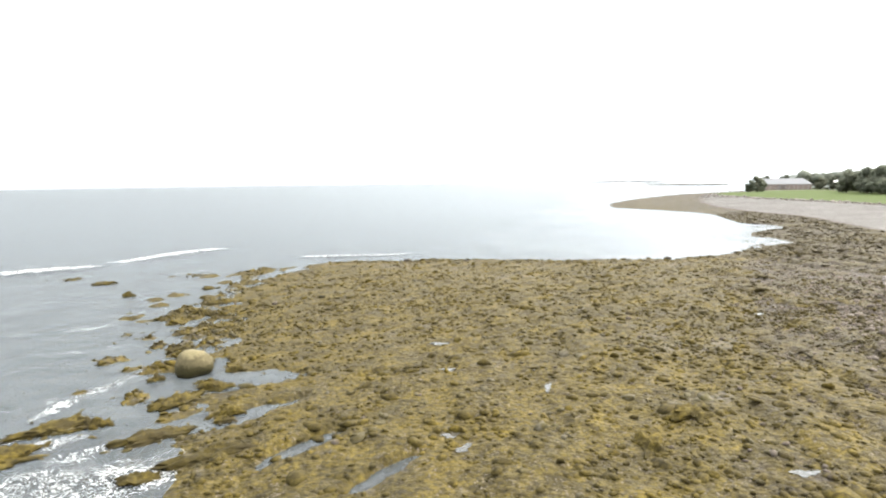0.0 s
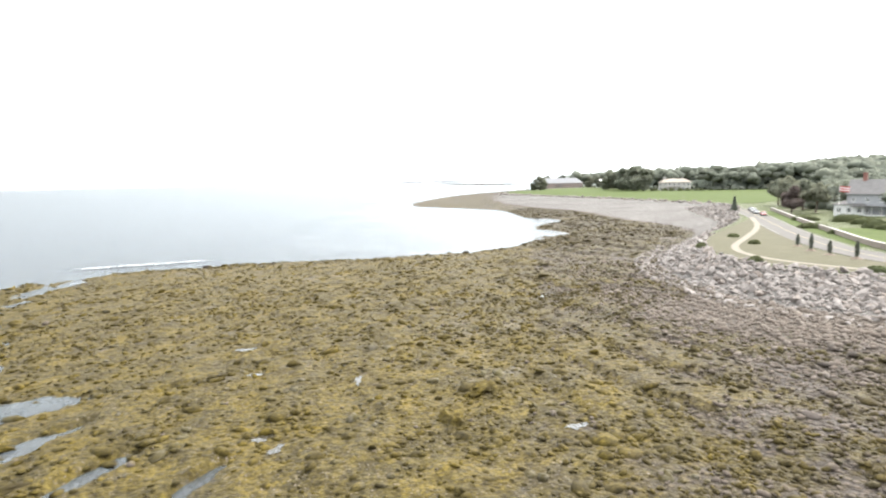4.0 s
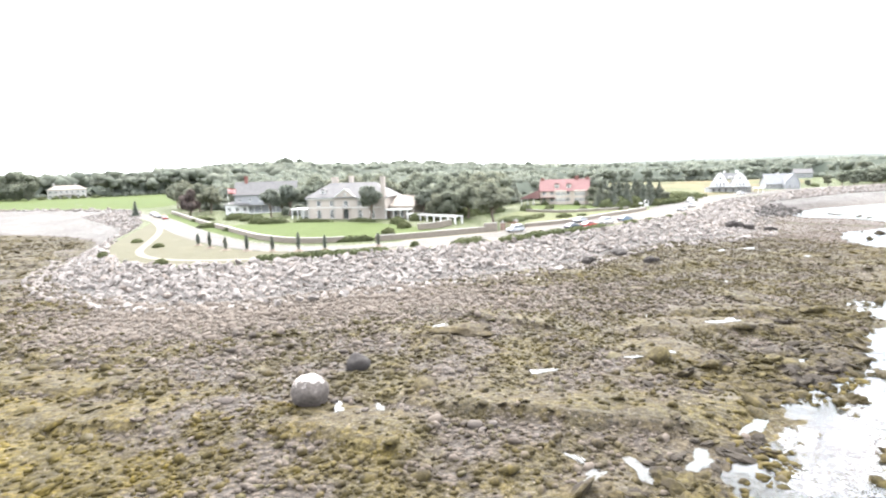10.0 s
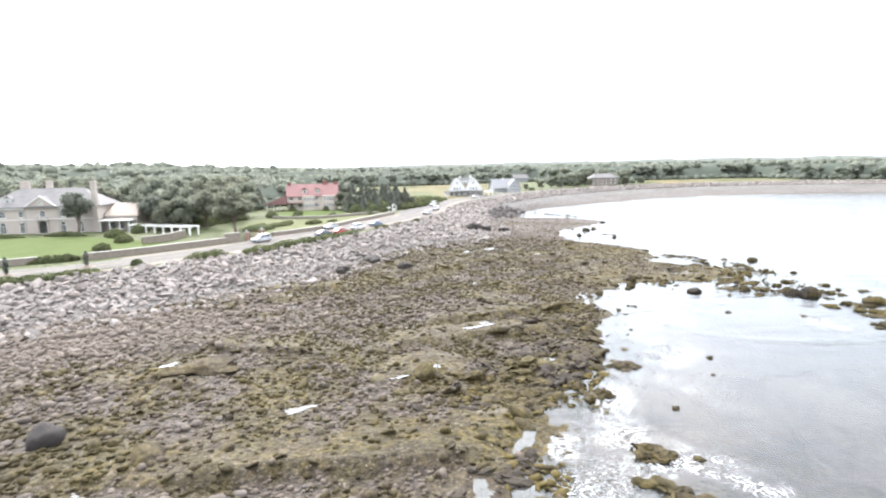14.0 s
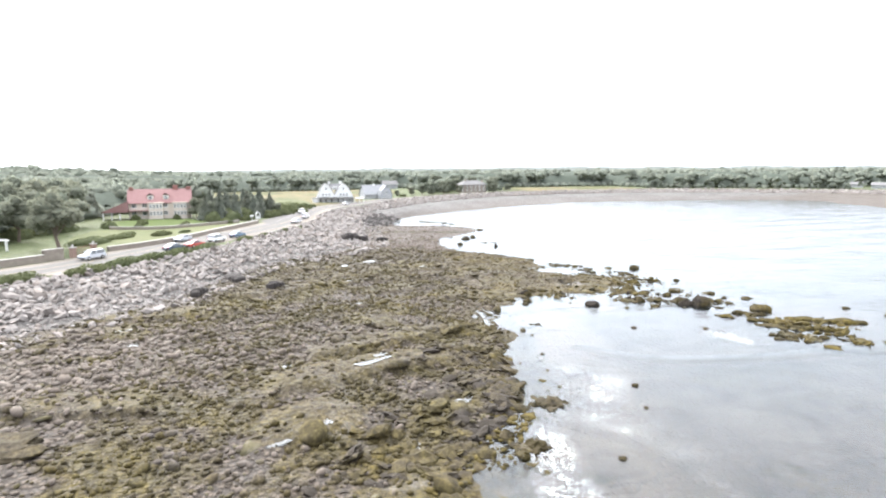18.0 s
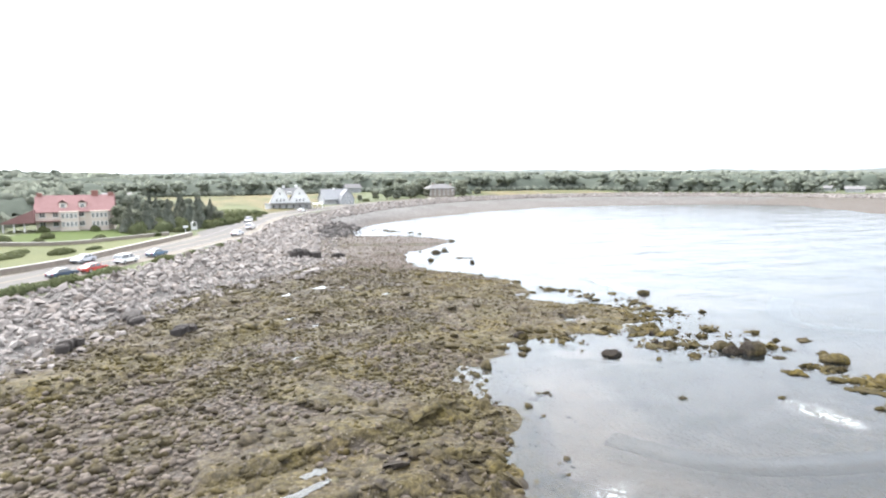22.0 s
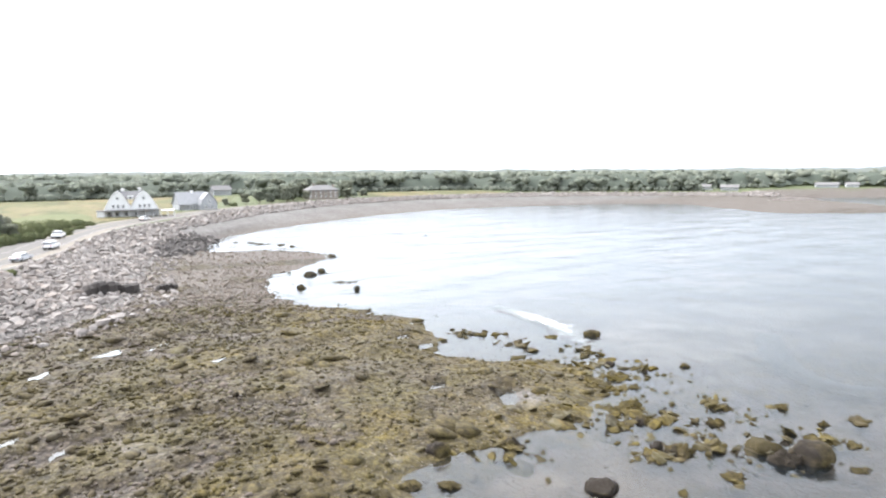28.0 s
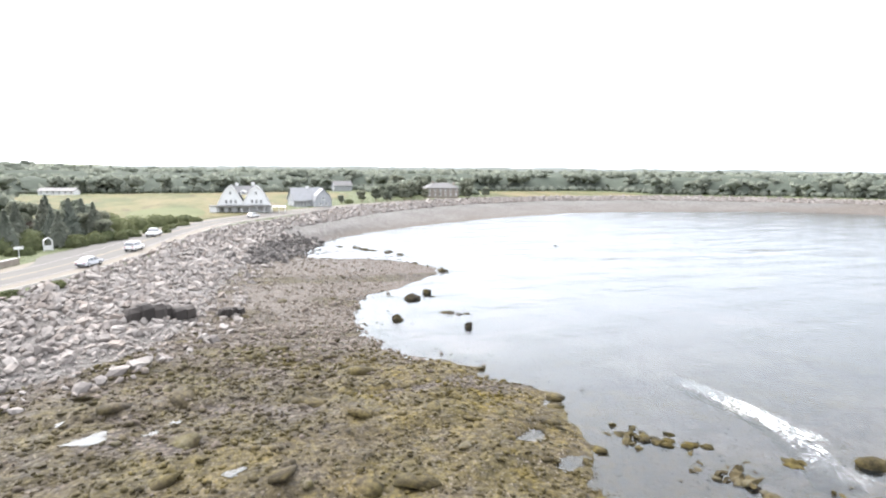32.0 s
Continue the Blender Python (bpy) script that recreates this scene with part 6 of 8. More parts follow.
YOUNG = None
for k, (x, y, s) in enumerate([(117, 95, 0.85), (112.4, 88, 1.15), (110, 82, 0.9), (109.2, 76, 1.1), (109.6, 70, 1.0), (110, 64, 1.25), (112, 59, 1.0), (119, 50, 0.9)]):
    if YOUNG is None:
        YOUNG = new("columnar_sapling")
        r = np.random.default_rng(88)
        bm = bmesh.new()
        cone_between(bm, (0, 0, -0.2), (0, 0, 3.6), 0.07, 0.03)
        part("trunk", bm, M_BARK, YOUNG)
        t = r.uniform(0, 1, 420)
        ang = r.uniform(0, 6.283, 420)
        rad = 0.42 * np.sin(np.pi * (0.15 + 0.8 * t)) * r.uniform(0.4, 1.0, 420)
        v, f = leaf_quads(r, np.column_stack([rad * np.cos(ang), rad * np.sin(ang), 0.5 + 3.1 * t]), np.column_stack([np.cos(ang), np.sin(ang), 0 * ang]), 0.17)
        mesh_object("foliage", v, f, M_NEEDLE, YOUNG)
        bm = bmesh.new()
        bmesh.ops.create_cone(bm, cap_ends=True, segments=14, radius1=1.35, radius2=0.25, depth=0.6, matrix=Matrix.Translation((0, 0, 0.2)))
        part("mulch", bm, M_BARK, YOUNG, "dark bark mulch ring")
        tagged(YOUNG, "young columnar evergreen in a ring of dark mulch", "sapling", "sapling row")
        YOUNG.matrix_basis = pose(x, y, ground_z(x, y) + 0.05) @ Matrix.Diagonal((0.95, 0.95, 0.85 * s, 1))
    else:
        ob = copy_thing(YOUNG, pose(x, y, ground_z(x, y) + 0.05, 0, 0, 40 * k))
        ob.scale = (0.95, 0.95, 0.85 * s)
grove = broad_tree("broadleaf_tree", 18, 15, 27, M_LEAF, "tall green broadleaf tree beside the far lawn", low=-0.1, spray=0.62)
place(grove, [(350, 507, 1.1), (353, 486, 1.25), (349, 465, 1.3), (346, 447, 1.2), (360, 496, 1.2), (358, 474, 1.3), (333, 612, 0.8), (326, 607, 0.95), (318, 604, 0.75), (420, 650, 0.75), (424, 636, 0.8), (420, 716, 1.0), (436, 700, 1.05),
              (400, 724, 1.0), (458, 668, 1.0), (434, 622, 0.9), (446, 600, 1.0), (392, 560, 0.9), (398, 535, 1.0), (404, 512, 1.05)], 29, group="far lawn trees")
cyp = spruce("cypress", 6.5, 3.2, 91, "small dense cypress beside the road")
place(cyp, [(200, 196, 1.0)], 9)

# ---------------------------------------------------------------- woods
rng = np.random.default_rng(77)
MANSION_YARD = [(95, 60), (150, 28), (192, 42), (186, 62), (186, 112), (196, 128), (192, 140), (222, 160), (232, 190), (262, 236), (120, 135)]
FAR_LAWN = [(238, 236), (245, 311), (245, 388), (243, 448), (250, 590), (330, 650), (415, 610), (388, 540), (402, 470), (396, 408), (465, 380), (350, 270), (262, 222)]
OPEN = [(150, 30), (205, 50), (232, 50), (246, 48), (258, 20), (276, 8), (300, 22), (335, 50), (440, 62), (474, 26), (476, -45), (492, -112), (478, -135), (412, -132), (390, -128), (330, -85), (280, -44), (205, -15)]
HALL_YARD = [(300, 596), (322, 640), (352, 690), (392, 712), (428, 690), (452, 650), (430, 622), (400, 590)]
DUNES = [(395, -165), (418, -185), (480, -205), (465, -310), (395, -330), (380, -260)]
HOUSES = [(182, 87, 26), (207, 148, 22), (242, 25, 20), (328, -48, 26), (356, -78, 22), (408, -157, 20), (494, -121, 14), (462, 37, 18), (374, 440, 27), (396, 665, 24), (440, 470, 20), (330, -455, 26), (392, -640, 20), (312, -578, 26)]
wx, wy = spread(26000, (186, 900, -760, 1150), rng)
w_dw, w_dt, w_du, w_land, w_above, w_top = shore(wx, wy)
ok = w_top & (w_du > 26)
for poly in (MANSION_YARD, FAR_LAWN, OPEN, DUNES, HALL_YARD):
    ok &= ~inside(wx, wy, poly)
for hx, hy, hr in HOUSES:
    ok &= np.hypot(wx - hx, wy - hy) > hr
ok &= line_distance(wx, wy, smooth_line(ROAD, 1)) > 13
deep = np.hypot(wx - 60, wy - 20)
ok &= rng.random(len(wx)) < np.where(deep < 330, 0.66, np.where(deep < 560, 0.6, np.where((deep < 900) & (wy > 300), 0.36, 0.24)))
wx, wy, deep, w_du = wx[ok], wy[ok], deep[ok], w_du[ok]
wz = heights(wx, wy)
tall = rng.uniform(8.5, 12.5, len(wx)) * (1 - 0.14 * smoothstep(330, 420, deep) * smoothstep(160, 60, wy)) * np.where(deep < 330, 0.9, 1.0) * np.where(deep > 480, 1.3, 1.0) * (1 + 0.32 * smoothstep(150, 300, wy)) * np.clip(0.55 + w_du / 120, 0.55, 1.0)
wide = tall * rng.uniform(0.29, 0.43, len(wx))
LOBES = 9
high = np.arange(LOBES) < 5                  # five lobes to the crown, four below it
ang = rng.uniform(0, 6.283, (len(wx), LOBES))
lift = np.where(high, rng.uniform(0.55, 0.88, (len(wx), LOBES)), rng.uniform(0.12, 0.5, (len(wx), LOBES)))
out = np.where(high, np.sqrt(np.clip(1 - (2 * lift - 1.15) ** 2, 0.05, 1)), 1.1) * rng.uniform(0.3, 0.85, (len(wx), LOBES))
lobe = np.stack([wx[:, None] + np.cos(ang) * out * wide[:, None], wy[:, None] + np.sin(ang) * out * wide[:, None], wz[:, None] + tall[:, None] * lift], 2).reshape(-1, 3)
lobe_r = (wide[:, None] * rng.uniform(0.4, 0.66, (len(wx), LOBES)) * np.where(deep < 600, 1.0, 1.35)[:, None]).reshape(-1)
lobe_flat = np.repeat(1 + 0.3 * smoothstep(250, 360, deep), LOBES)    # far crowns run together
seen = ((high[None] | (deep < 400)[:, None]) & ((np.arange(LOBES) < 3)[None] | (deep < 600)[:, None])).ravel()
tagged(scatter("woods", ICO1, lobe[seen], np.column_stack([lobe_r * lobe_flat, lobe_r * lobe_flat, lobe_r * (1.45 - 0.6 * lobe_flat)])[seen], M_HAZED_WOODS, rng, jitter=0.22, kinds=40, smooth=True), "dense mixed green woods behind the shore", "woods", kind="stuff")
for near, far, sprays, spray in ((0, 430, 5, 0.75), (430, 620, 1, 1.3)):
    band = (deep >= near) & (deep < far)
    cen = np.repeat(lobe.reshape(-1, LOBES, 3)[band].reshape(-1, 3), sprays, 0)
    rad = np.repeat(lobe_r.reshape(-1, LOBES)[band].reshape(-1), sprays)
    d = rng.standard_normal((len(cen), 3))
    d[:, 2] = np.abs(d[:, 2])
    d /= np.linalg.norm(d, axis=1)[:, None]
    v, f = leaf_quads(rng, cen + d * rad[:, None] * rng.uniform(0.9, 1.15, (len(cen), 1)), d, spray)
    tagged(mesh_object("woods_leaves", v, f, M_HAZED_WOODS), "loose leaf sprays over the crowns of the woods", "foliage", kind="stuff")
qx, qy = np.meshgrid(np.arange(192, 900, 6.0), np.arange(-760, 1150, 6.0), indexing="ij")
shape_q, qx, qy = qx.shape, qx.ravel(), qy.ravel()
q_du, q_top = line_distance(qx, qy, U_LINE), inside(qx, qy, np.vstack([U_LINE, EAST]))
q_ok = q_top & (q_du > 30)
for poly in (MANSION_YARD, FAR_LAWN, OPEN, DUNES, HALL_YARD):
    q_ok &= ~inside(qx, qy, poly)
for hx, hy, hr in HOUSES:
    q_ok &= np.hypot(qx - hx, qy - hy) > hr + 2
q_ok = (q_ok & (line_distance(qx, qy, smooth_line(ROAD, 1)) > 16)).reshape(shape_q)
inner = [q_ok]                               # how many cells deep in the wood a place lies
for _ in range(3):
    a = inner[-1].copy()
    a[1:] &= inner[-1][:-1]
    a[:-1] &= inner[-1][1:]
    a[:, 1:] &= inner[-1][:, :-1]
    a[:, :-1] &= inner[-1][:, 1:]
    inner.append(a)
q_step = np.array([0.0, 0.12, 0.5, 0.85, 1.0])[sum(a.astype(int) for a in inner)].ravel()
q_deep = np.hypot(qx - 60, qy - 20)
q_tall = 10.5 * (1 - 0.14 * smoothstep(330, 420, q_deep) * smoothstep(160, 60, qy)) * np.where(q_deep < 330, 0.9, 1.0) * np.where(q_deep > 480, 1.3, 1.0) * (1 + 0.32 * smoothstep(150, 300, qy)) * np.clip(0.55 + q_du / 120, 0.55, 1.0)
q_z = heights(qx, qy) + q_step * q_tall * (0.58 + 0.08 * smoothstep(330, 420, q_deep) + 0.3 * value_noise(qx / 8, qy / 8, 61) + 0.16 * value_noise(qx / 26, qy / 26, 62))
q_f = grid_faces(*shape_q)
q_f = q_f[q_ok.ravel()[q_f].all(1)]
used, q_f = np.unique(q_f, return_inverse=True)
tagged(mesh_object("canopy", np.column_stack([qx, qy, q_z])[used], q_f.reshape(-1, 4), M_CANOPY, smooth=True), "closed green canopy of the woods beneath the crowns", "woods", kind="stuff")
# bushes that close the edge of the woods down to the grass
rim = np.flatnonzero((inner[0] & ~inner[2]).ravel() & (q_deep < 620))
rim = np.repeat(rim, 3)
ux, uy = qx[rim] + rng.uniform(-4, 4, len(rim)), qy[rim] + rng.uniform(-4, 4, len(rim))
u_r = rng.uniform(1.3, 3.0, len(rim))
tagged(scatter("undergrowth", ICO1, np.column_stack([ux, uy, heights(ux, uy) + 0.45 * u_r]), np.column_stack([u_r, u_r, u_r * rng.uniform(0.7, 1.1, len(rim))]), M_HAZED_WOODS, rng, jitter=0.2, kinds=40), "bushy green undergrowth along the edge of the woods", "undergrowth", kind="stuff")
# the wooded ridge on the skyline, its leaf colour paled and blued for haze
r_az = np.radians(np.linspace(62, -80, 640))
r_rise = np.interp(np.degrees(-r_az), [-62, -20, -3, 12, 23, 40, 54, 80], [1, 1, 3, 5, 5, 4, 3, 2])
rows = []
for far, lift in ((1150, 0.0), (1190, 0.55), (1260, 0.85), (1360, 1.0), (1420, 0.9)):
    along = r_az * far
    crown = 2.4 * (value_noise(along / 13, along * 0 + far, 63) - 0.5) + 3.2 * (value_noise(along / 60, along * 0 + far, 64) - 0.5)
    rows.append(np.column_stack([60 + far * np.cos(r_az), far * np.sin(r_az), np.where(lift > 0, 5 + (15 + r_rise) * lift + crown, 0)]))
M_HAZED_RIDGE = leaves("hazed_ridge_leaves", (0.15, 0.178, 0.17), (0.185, 0.212, 0.2), 0.012)
tagged(mesh_object("wooded_ridge", np.stack(rows, 1).reshape(-1, 3), grid_faces(len(r_az), 5), M_HAZED_RIDGE, smooth=True), "low wooded ridge along the skyline in haze-pale leaves", "backdrop", kind="structure")
trunk_f = np.flatnonzero(deep < 330)
tv, tf = [], []
for n, i in enumerate(trunk_f):
    a = np.linspace(0, 6.283, 5, endpoint=False)
    ring = np.column_stack([np.cos(a), np.sin(a), 0 * a])
    tv.append(np.vstack([ring * 0.3 + (wx[i], wy[i], wz[i] - 0.3), ring * 0.14 + (wx[i], wy[i], wz[i] + tall[i] * 0.7)]))
    tf.append(np.array([[k, (k + 1) % 5, 5 + (k + 1) % 5, 5 + k] for k in range(5)]) + 10 * n)
if tv:
    tagged(mesh_object("woods_trunks", np.vstack(tv), np.vstack(tf), M_BARK), "bare trunks at the edge of the woods", "trunks", kind="stuff")

# ---------------------------------------------------------------- buildings
M_CREAM = surface("pale_stone_wall", (0.336, 0.299, 0.265), (0.459, 0.410, 0.369), 0.8, 0.85, 0.25, 0.02, stain=0.4)
M_TRIM = surface("white_paint", (0.5826, 0.5826, 0.5664), (0.6474, 0.6474, 0.6311), 1.5, 0.6, 0.05, 0.005)
M_CLAP = surface("white_clapboard", (0.5818, 0.5911, 0.5911), (0.6875, 0.6875, 0.6782), 0.8, 0.65, 0.1, 0.01)
M_SLATE = surface("grey_slate_roof", (0.115, 0.111, 0.111), (0.168, 0.163, 0.159), 1.5, 0.75, 0.5, 0.04)
M_DARKROOF = surface("dark_shingle_roof", (0.098, 0.098, 0.101), (0.15, 0.15, 0.15), 1.5, 0.8, 0.5, 0.04)
M_RED = surface("faded_red_tile_roof", (0.185, 0.1, 0.096), (0.235, 0.142, 0.136), 1.2, 0.75, 0.5, 0.04)
M_REDBRICK = surface("red_brick", (0.19, 0.09, 0.078), (0.25, 0.13, 0.112), 3, 0.85, 0.4, 0.02)
M_STUCCO = surface("warm_stucco", (0.5, 0.44, 0.38), (0.6, 0.535, 0.475), 0.8, 0.85, 0.2, 0.02)
M_SHINGLE = surface("silver_grey_shingle", (0.27, 0.28, 0.29), (0.36, 0.37, 0.38), 1.5, 0.8, 0.4, 0.03)
M_SILVERROOF = surface("silvered_shingle_roof", (0.2, 0.203, 0.21), (0.265, 0.268, 0.275), 1.5, 0.8, 0.4, 0.03)
M_BROWN = surface("brown_shingle", (0.192, 0.16, 0.136), (0.264, 0.232, 0.2), 1.5, 0.8, 0.4, 0.03)
M_TANROOF = surface("tan_tile_roof", (0.25, 0.215, 0.185), (0.33, 0.29, 0.25), 1.5, 0.8, 0.4, 0.03)
M_PIER = surface("russet_gate_stone", (0.19, 0.13, 0.105), (0.28, 0.2, 0.165), 2.0, 0.9, 0.6, 0.04)
M_WALLSTONE = surface("field_stone_wall", (0.165, 0.142, 0.118), (0.28, 0.246, 0.208), 2.2, 0.9, 0.7, 0.06)
M_COPING = surface("pale_coping_stone", (0.28, 0.266, 0.245), (0.364, 0.35, 0.322), 1.5, 0.85, 0.3, 0.02)
M_DOOR = surface("dark_door_paint", (0.03, 0.035, 0.035), (0.06, 0.065, 0.06), 3, 0.5, 0.1)
M_IRON = surface("rusty_iron", (0.12, 0.06, 0.045), (0.2, 0.1, 0.075), 4, 0.7, 0.2)


def glass_material():
    m = Nodes("window_glass")
    m.set(m.mix(m.noise(0.4, 2), (0.06, 0.066, 0.072), (0.11, 0.12, 0.126)), 0.08, 0.0, 0.9)
    return m.mat


M_GLASS = glass_material()


def box(bm, x0, x1, y0, y1, z0, z1):
    v = [bm.verts.new((x, y, z)) for z in (z0, z1) for y in (y0, y1) for x in (x0, x1)]
    for q in ((0, 2, 3, 1), (4, 5, 7, 6), (0, 1, 5, 4), (2, 6, 7, 3), (0, 4, 6, 2), (1, 3, 7, 5)):
        bm.faces.new([v[i] for i in q])


def boxes(*rows):
    bm = bmesh.new()
    for r in rows:
        box(bm, *r)
    return bm


def extrude_poly(bm, pts, y0, y1):
    """A flat outline in x and z made solid from y0 to y1."""
    a = [bm.verts.new((x, y0, z)) for x, z in pts]
    b = [bm.verts.new((x, y1, z)) for x, z in pts]
    bm.faces.new(a), bm.faces.new(b[::-1])
    for i in range(len(pts)):
        j = (i + 1) % len(pts)
        bm.faces.new((a[j], a[i], b[i], b[j]))


def wall_front(bm, x0, x1, z0, z1, y, thick, holes):
    """A wall facing -y with holes (x0, x1, z0, z1) that go through it."""
    xs = sorted({x0, x1, *(h[0] for h in holes), *(h[1] for h in holes)})
    for a, b in zip(xs[:-1], xs[1:]):
        cuts = sorted((h[2], h[3]) for h in holes if h[0] <= a + 1e-6 and h[1] >= b - 1e-6)
        z = z0
        for lo, hi in cuts:
            if lo > z + 1e-4:
                box(bm, a, b, y, y + thick, z, lo)
            z = max(z, hi)
        if z1 > z + 1e-4:
            box(bm, a, b, y, y + thick, z, z1)


def hip_roof(bm, x0, x1, y0, y1, z, rise, over=0.5, ridge=None):
    x0, x1, y0, y1 = x0 - over, x1 + over, y0 - over, y1 + over
    half = min(x1 - x0, y1 - y0) / 2
    cx, cy = (x0 + x1) / 2, (y0 + y1) / 2
    wide = ridge is not None or x1 - x0 >= y1 - y0
    if ridge is not None:
        r0, r1 = (cx - ridge / 2, cy), (cx + ridge / 2, cy)
    elif wide:
        r0, r1 = (x0 + half, cy), (x1 - half, cy)
    else:
        r0, r1 = (cx, y0 + half), (cx, y1 - half)
    low = [bm.verts.new((x, y, z - 0.22)) for x, y in ((x0, y0), (x1, y0), (x1, y1), (x0, y1))]
    rim = [bm.verts.new((x, y, z)) for x, y in ((x0, y0), (x1, y0), (x1, y1), (x0, y1))]
    bm.faces.new(low[::-1])
    for i in range(4):
        bm.faces.new((low[i], low[(i + 1) % 4], rim[(i + 1) % 4], rim[i]))
    a, b = bm.verts.new((*r0, z + rise)), bm.verts.new((*r1, z + rise))
    if wide:
        bm.faces.new((rim[0], rim[1], b, a)), bm.faces.new((rim[1], rim[2], b)), bm.faces.new((rim[2], rim[3], a, b)), bm.faces.new((rim[3], rim[0], a))
    else:
        bm.faces.new((rim[0], rim[1], a)), bm.faces.new((rim[1], rim[2], b, a)), bm.faces.new((rim[2], rim[3], b)), bm.faces.new((rim[3], rim[0], a, b))


def gable_roof(bm, x0, x1, y0, y1, z, rise, over=0.5, along="x", thick=0.22):
    """A pitched roof slab; its ridge runs along x or y."""
    if along == "x":
        m = (y0 + y1) / 2
        prof = [(y0 - over, z - over * rise / (m - y0)), (m, z + rise), (y1 + over, z - over * rise / (m - y0))]
        ends = (x0 - over, x1 + over)
        at = lambda p, e: (e, p[0], p[1])
    else:
        m = (x0 + x1) / 2
        prof = [(x0 - over, z - over * rise / (m - x0)), (m, z + rise), (x1 + over, z - over * rise / (m - x0))]
        ends = (y0 - over, y1 + over)
        at = lambda p, e: (p[0], e, p[1])
    outline = prof + [(p, q - thick) for p, q in prof[::-1]]
    a = [bm.verts.new(at(p, ends[0])) for p in outline]
    b = [bm.verts.new(at(p, ends[1])) for p in outline]
    n = len(outline)
    for i in range(n):
        j = (i + 1) % n
        bm.faces.new((a[i], a[j], b[j], b[i]))
    for s in (a, b):
        bm.faces.new((s[0], s[1], s[4], s[5])), bm.faces.new((s[1], s[2], s[3], s[4]))


WINDOWS = {}


def window(parent, x, z, w, h, y, cols=2, rows=2, arch=False, name="window", axis_turn=0.0, sill=True, shutters=None):
    """A sash window set into its opening: white frame and bars, dark pane, sill. x, z: middle of its foot."""
    key = (round(w, 2), round(h, 2), cols, rows, arch, sill)
    if key not in WINDOWS:
        bm = bmesh.new()
        t = 0.13
        top_z = h - w / 2 if arch else h
        for q in ((-w / 2, -w / 2 + t, 0, top_z), (w / 2 - t, w / 2, 0, top_z), (-w / 2, w / 2, 0, t), (-w / 2, w / 2, top_z - t, top_z)):
            box(bm, q[0], q[1], -0.05, 0.1, q[2], q[3])
        for i in range(1, cols):
            cx = -w / 2 + w * i / cols
            box(bm, cx - 0.03, cx + 0.03, -0.02, 0.08, t, top_z - t)
        for i in range(1, rows):
            cz = top_z * i / rows
            box(bm, -w / 2 + t, w / 2 - t, -0.018, 0.078, cz - 0.03, cz + 0.03)
        if arch:
            for i in range(10):
                a0, a1 = math.pi * i / 10, math.pi * (i + 1) / 10
                r0, r1 = w / 2, w / 2 - t
                extrude_poly(bm, [(r0 * math.cos(a0), top_z + r0 * math.sin(a0)), (r0 * math.cos(a1), top_z + r0 * math.sin(a1)),
                                  (r1 * math.cos(a1), top_z + r1 * math.sin(a1)), (r1 * math.cos(a0), top_z + r1 * math.sin(a0))], -0.05, 0.1)
        if sill:
            box(bm, -w / 2 - 0.1, w / 2 + 0.1, -0.16, 0.05, -0.12, -0.003)
        frame_me = bpy.data.meshes.new("frame")
        bm.to_mesh(frame_me), bm.free()
        frame_me.materials.append(M_TRIM)
        bm = bmesh.new()
        if arch:
            pts = [(-w / 2 + 0.02, 0.02), (w / 2 - 0.02, 0.02)] + [((w / 2 - 0.02) * math.cos(math.pi * i / 10), top_z + (w / 2 - 0.02) * math.sin(math.pi * i / 10)) for i in range(11)]
            extrude_poly(bm, pts, 0.03, 0.05)
        else:
            box(bm, -w / 2 + 0.02, w / 2 - 0.02, 0.03, 0.05, 0.02, h - 0.02)
        pane_me = bpy.data.meshes.new("pane")
        bm.to_mesh(pane_me), bm.free()
        pane_me.materials.append(M_GLASS)
        WINDOWS[key] = frame_me, pane_me
    f = new(name, WINDOWS[key][0])
    f.parent = parent
    f.matrix_basis = pose(x, y, z, 0, 0, axis_turn)
    p = new("pane", WINDOWS[key][1])
    p.parent = f
    return f


def spandrels(bm, x0, x1, spring, y, thick):
    """Fills the corners above an arch that springs at that height in a hole from x0 to x1."""
    r, cx = (x1 - x0) / 2, (x0 + x1) / 2
    for side in (-1, 1):
        for i in range(5):
            a0, a1 = math.pi / 2 * i / 5, math.pi / 2 * (i + 1) / 5
            p0, p1 = (cx + side * r * math.cos(a0), spring + r * math.sin(a0)), (cx + side * r * math.cos(a1), spring + r * math.sin(a1))
            extrude_poly(bm, [p0, p1, (p1[0], spring + r), (p0[0], spring + r)], y, y + thick)


def column(bm, x, y, z0, z1, r=0.14):
    bmesh.ops.create_cone(bm, cap_ends=True, segments=10, radius1=r, radius2=r * 0.85, depth=z1 - z0, matrix=Matrix.Translation((x, y, (z0 + z1) / 2)))
    box(bm, x - r * 1.3, x + r * 1.3, y - r * 1.3, y + r * 1.3, z1 - 0.12, z1)
    box(bm, x - r * 1.3, x + r * 1.3, y - r * 1.3, y + r * 1.3, z0, z0 + 0.14)


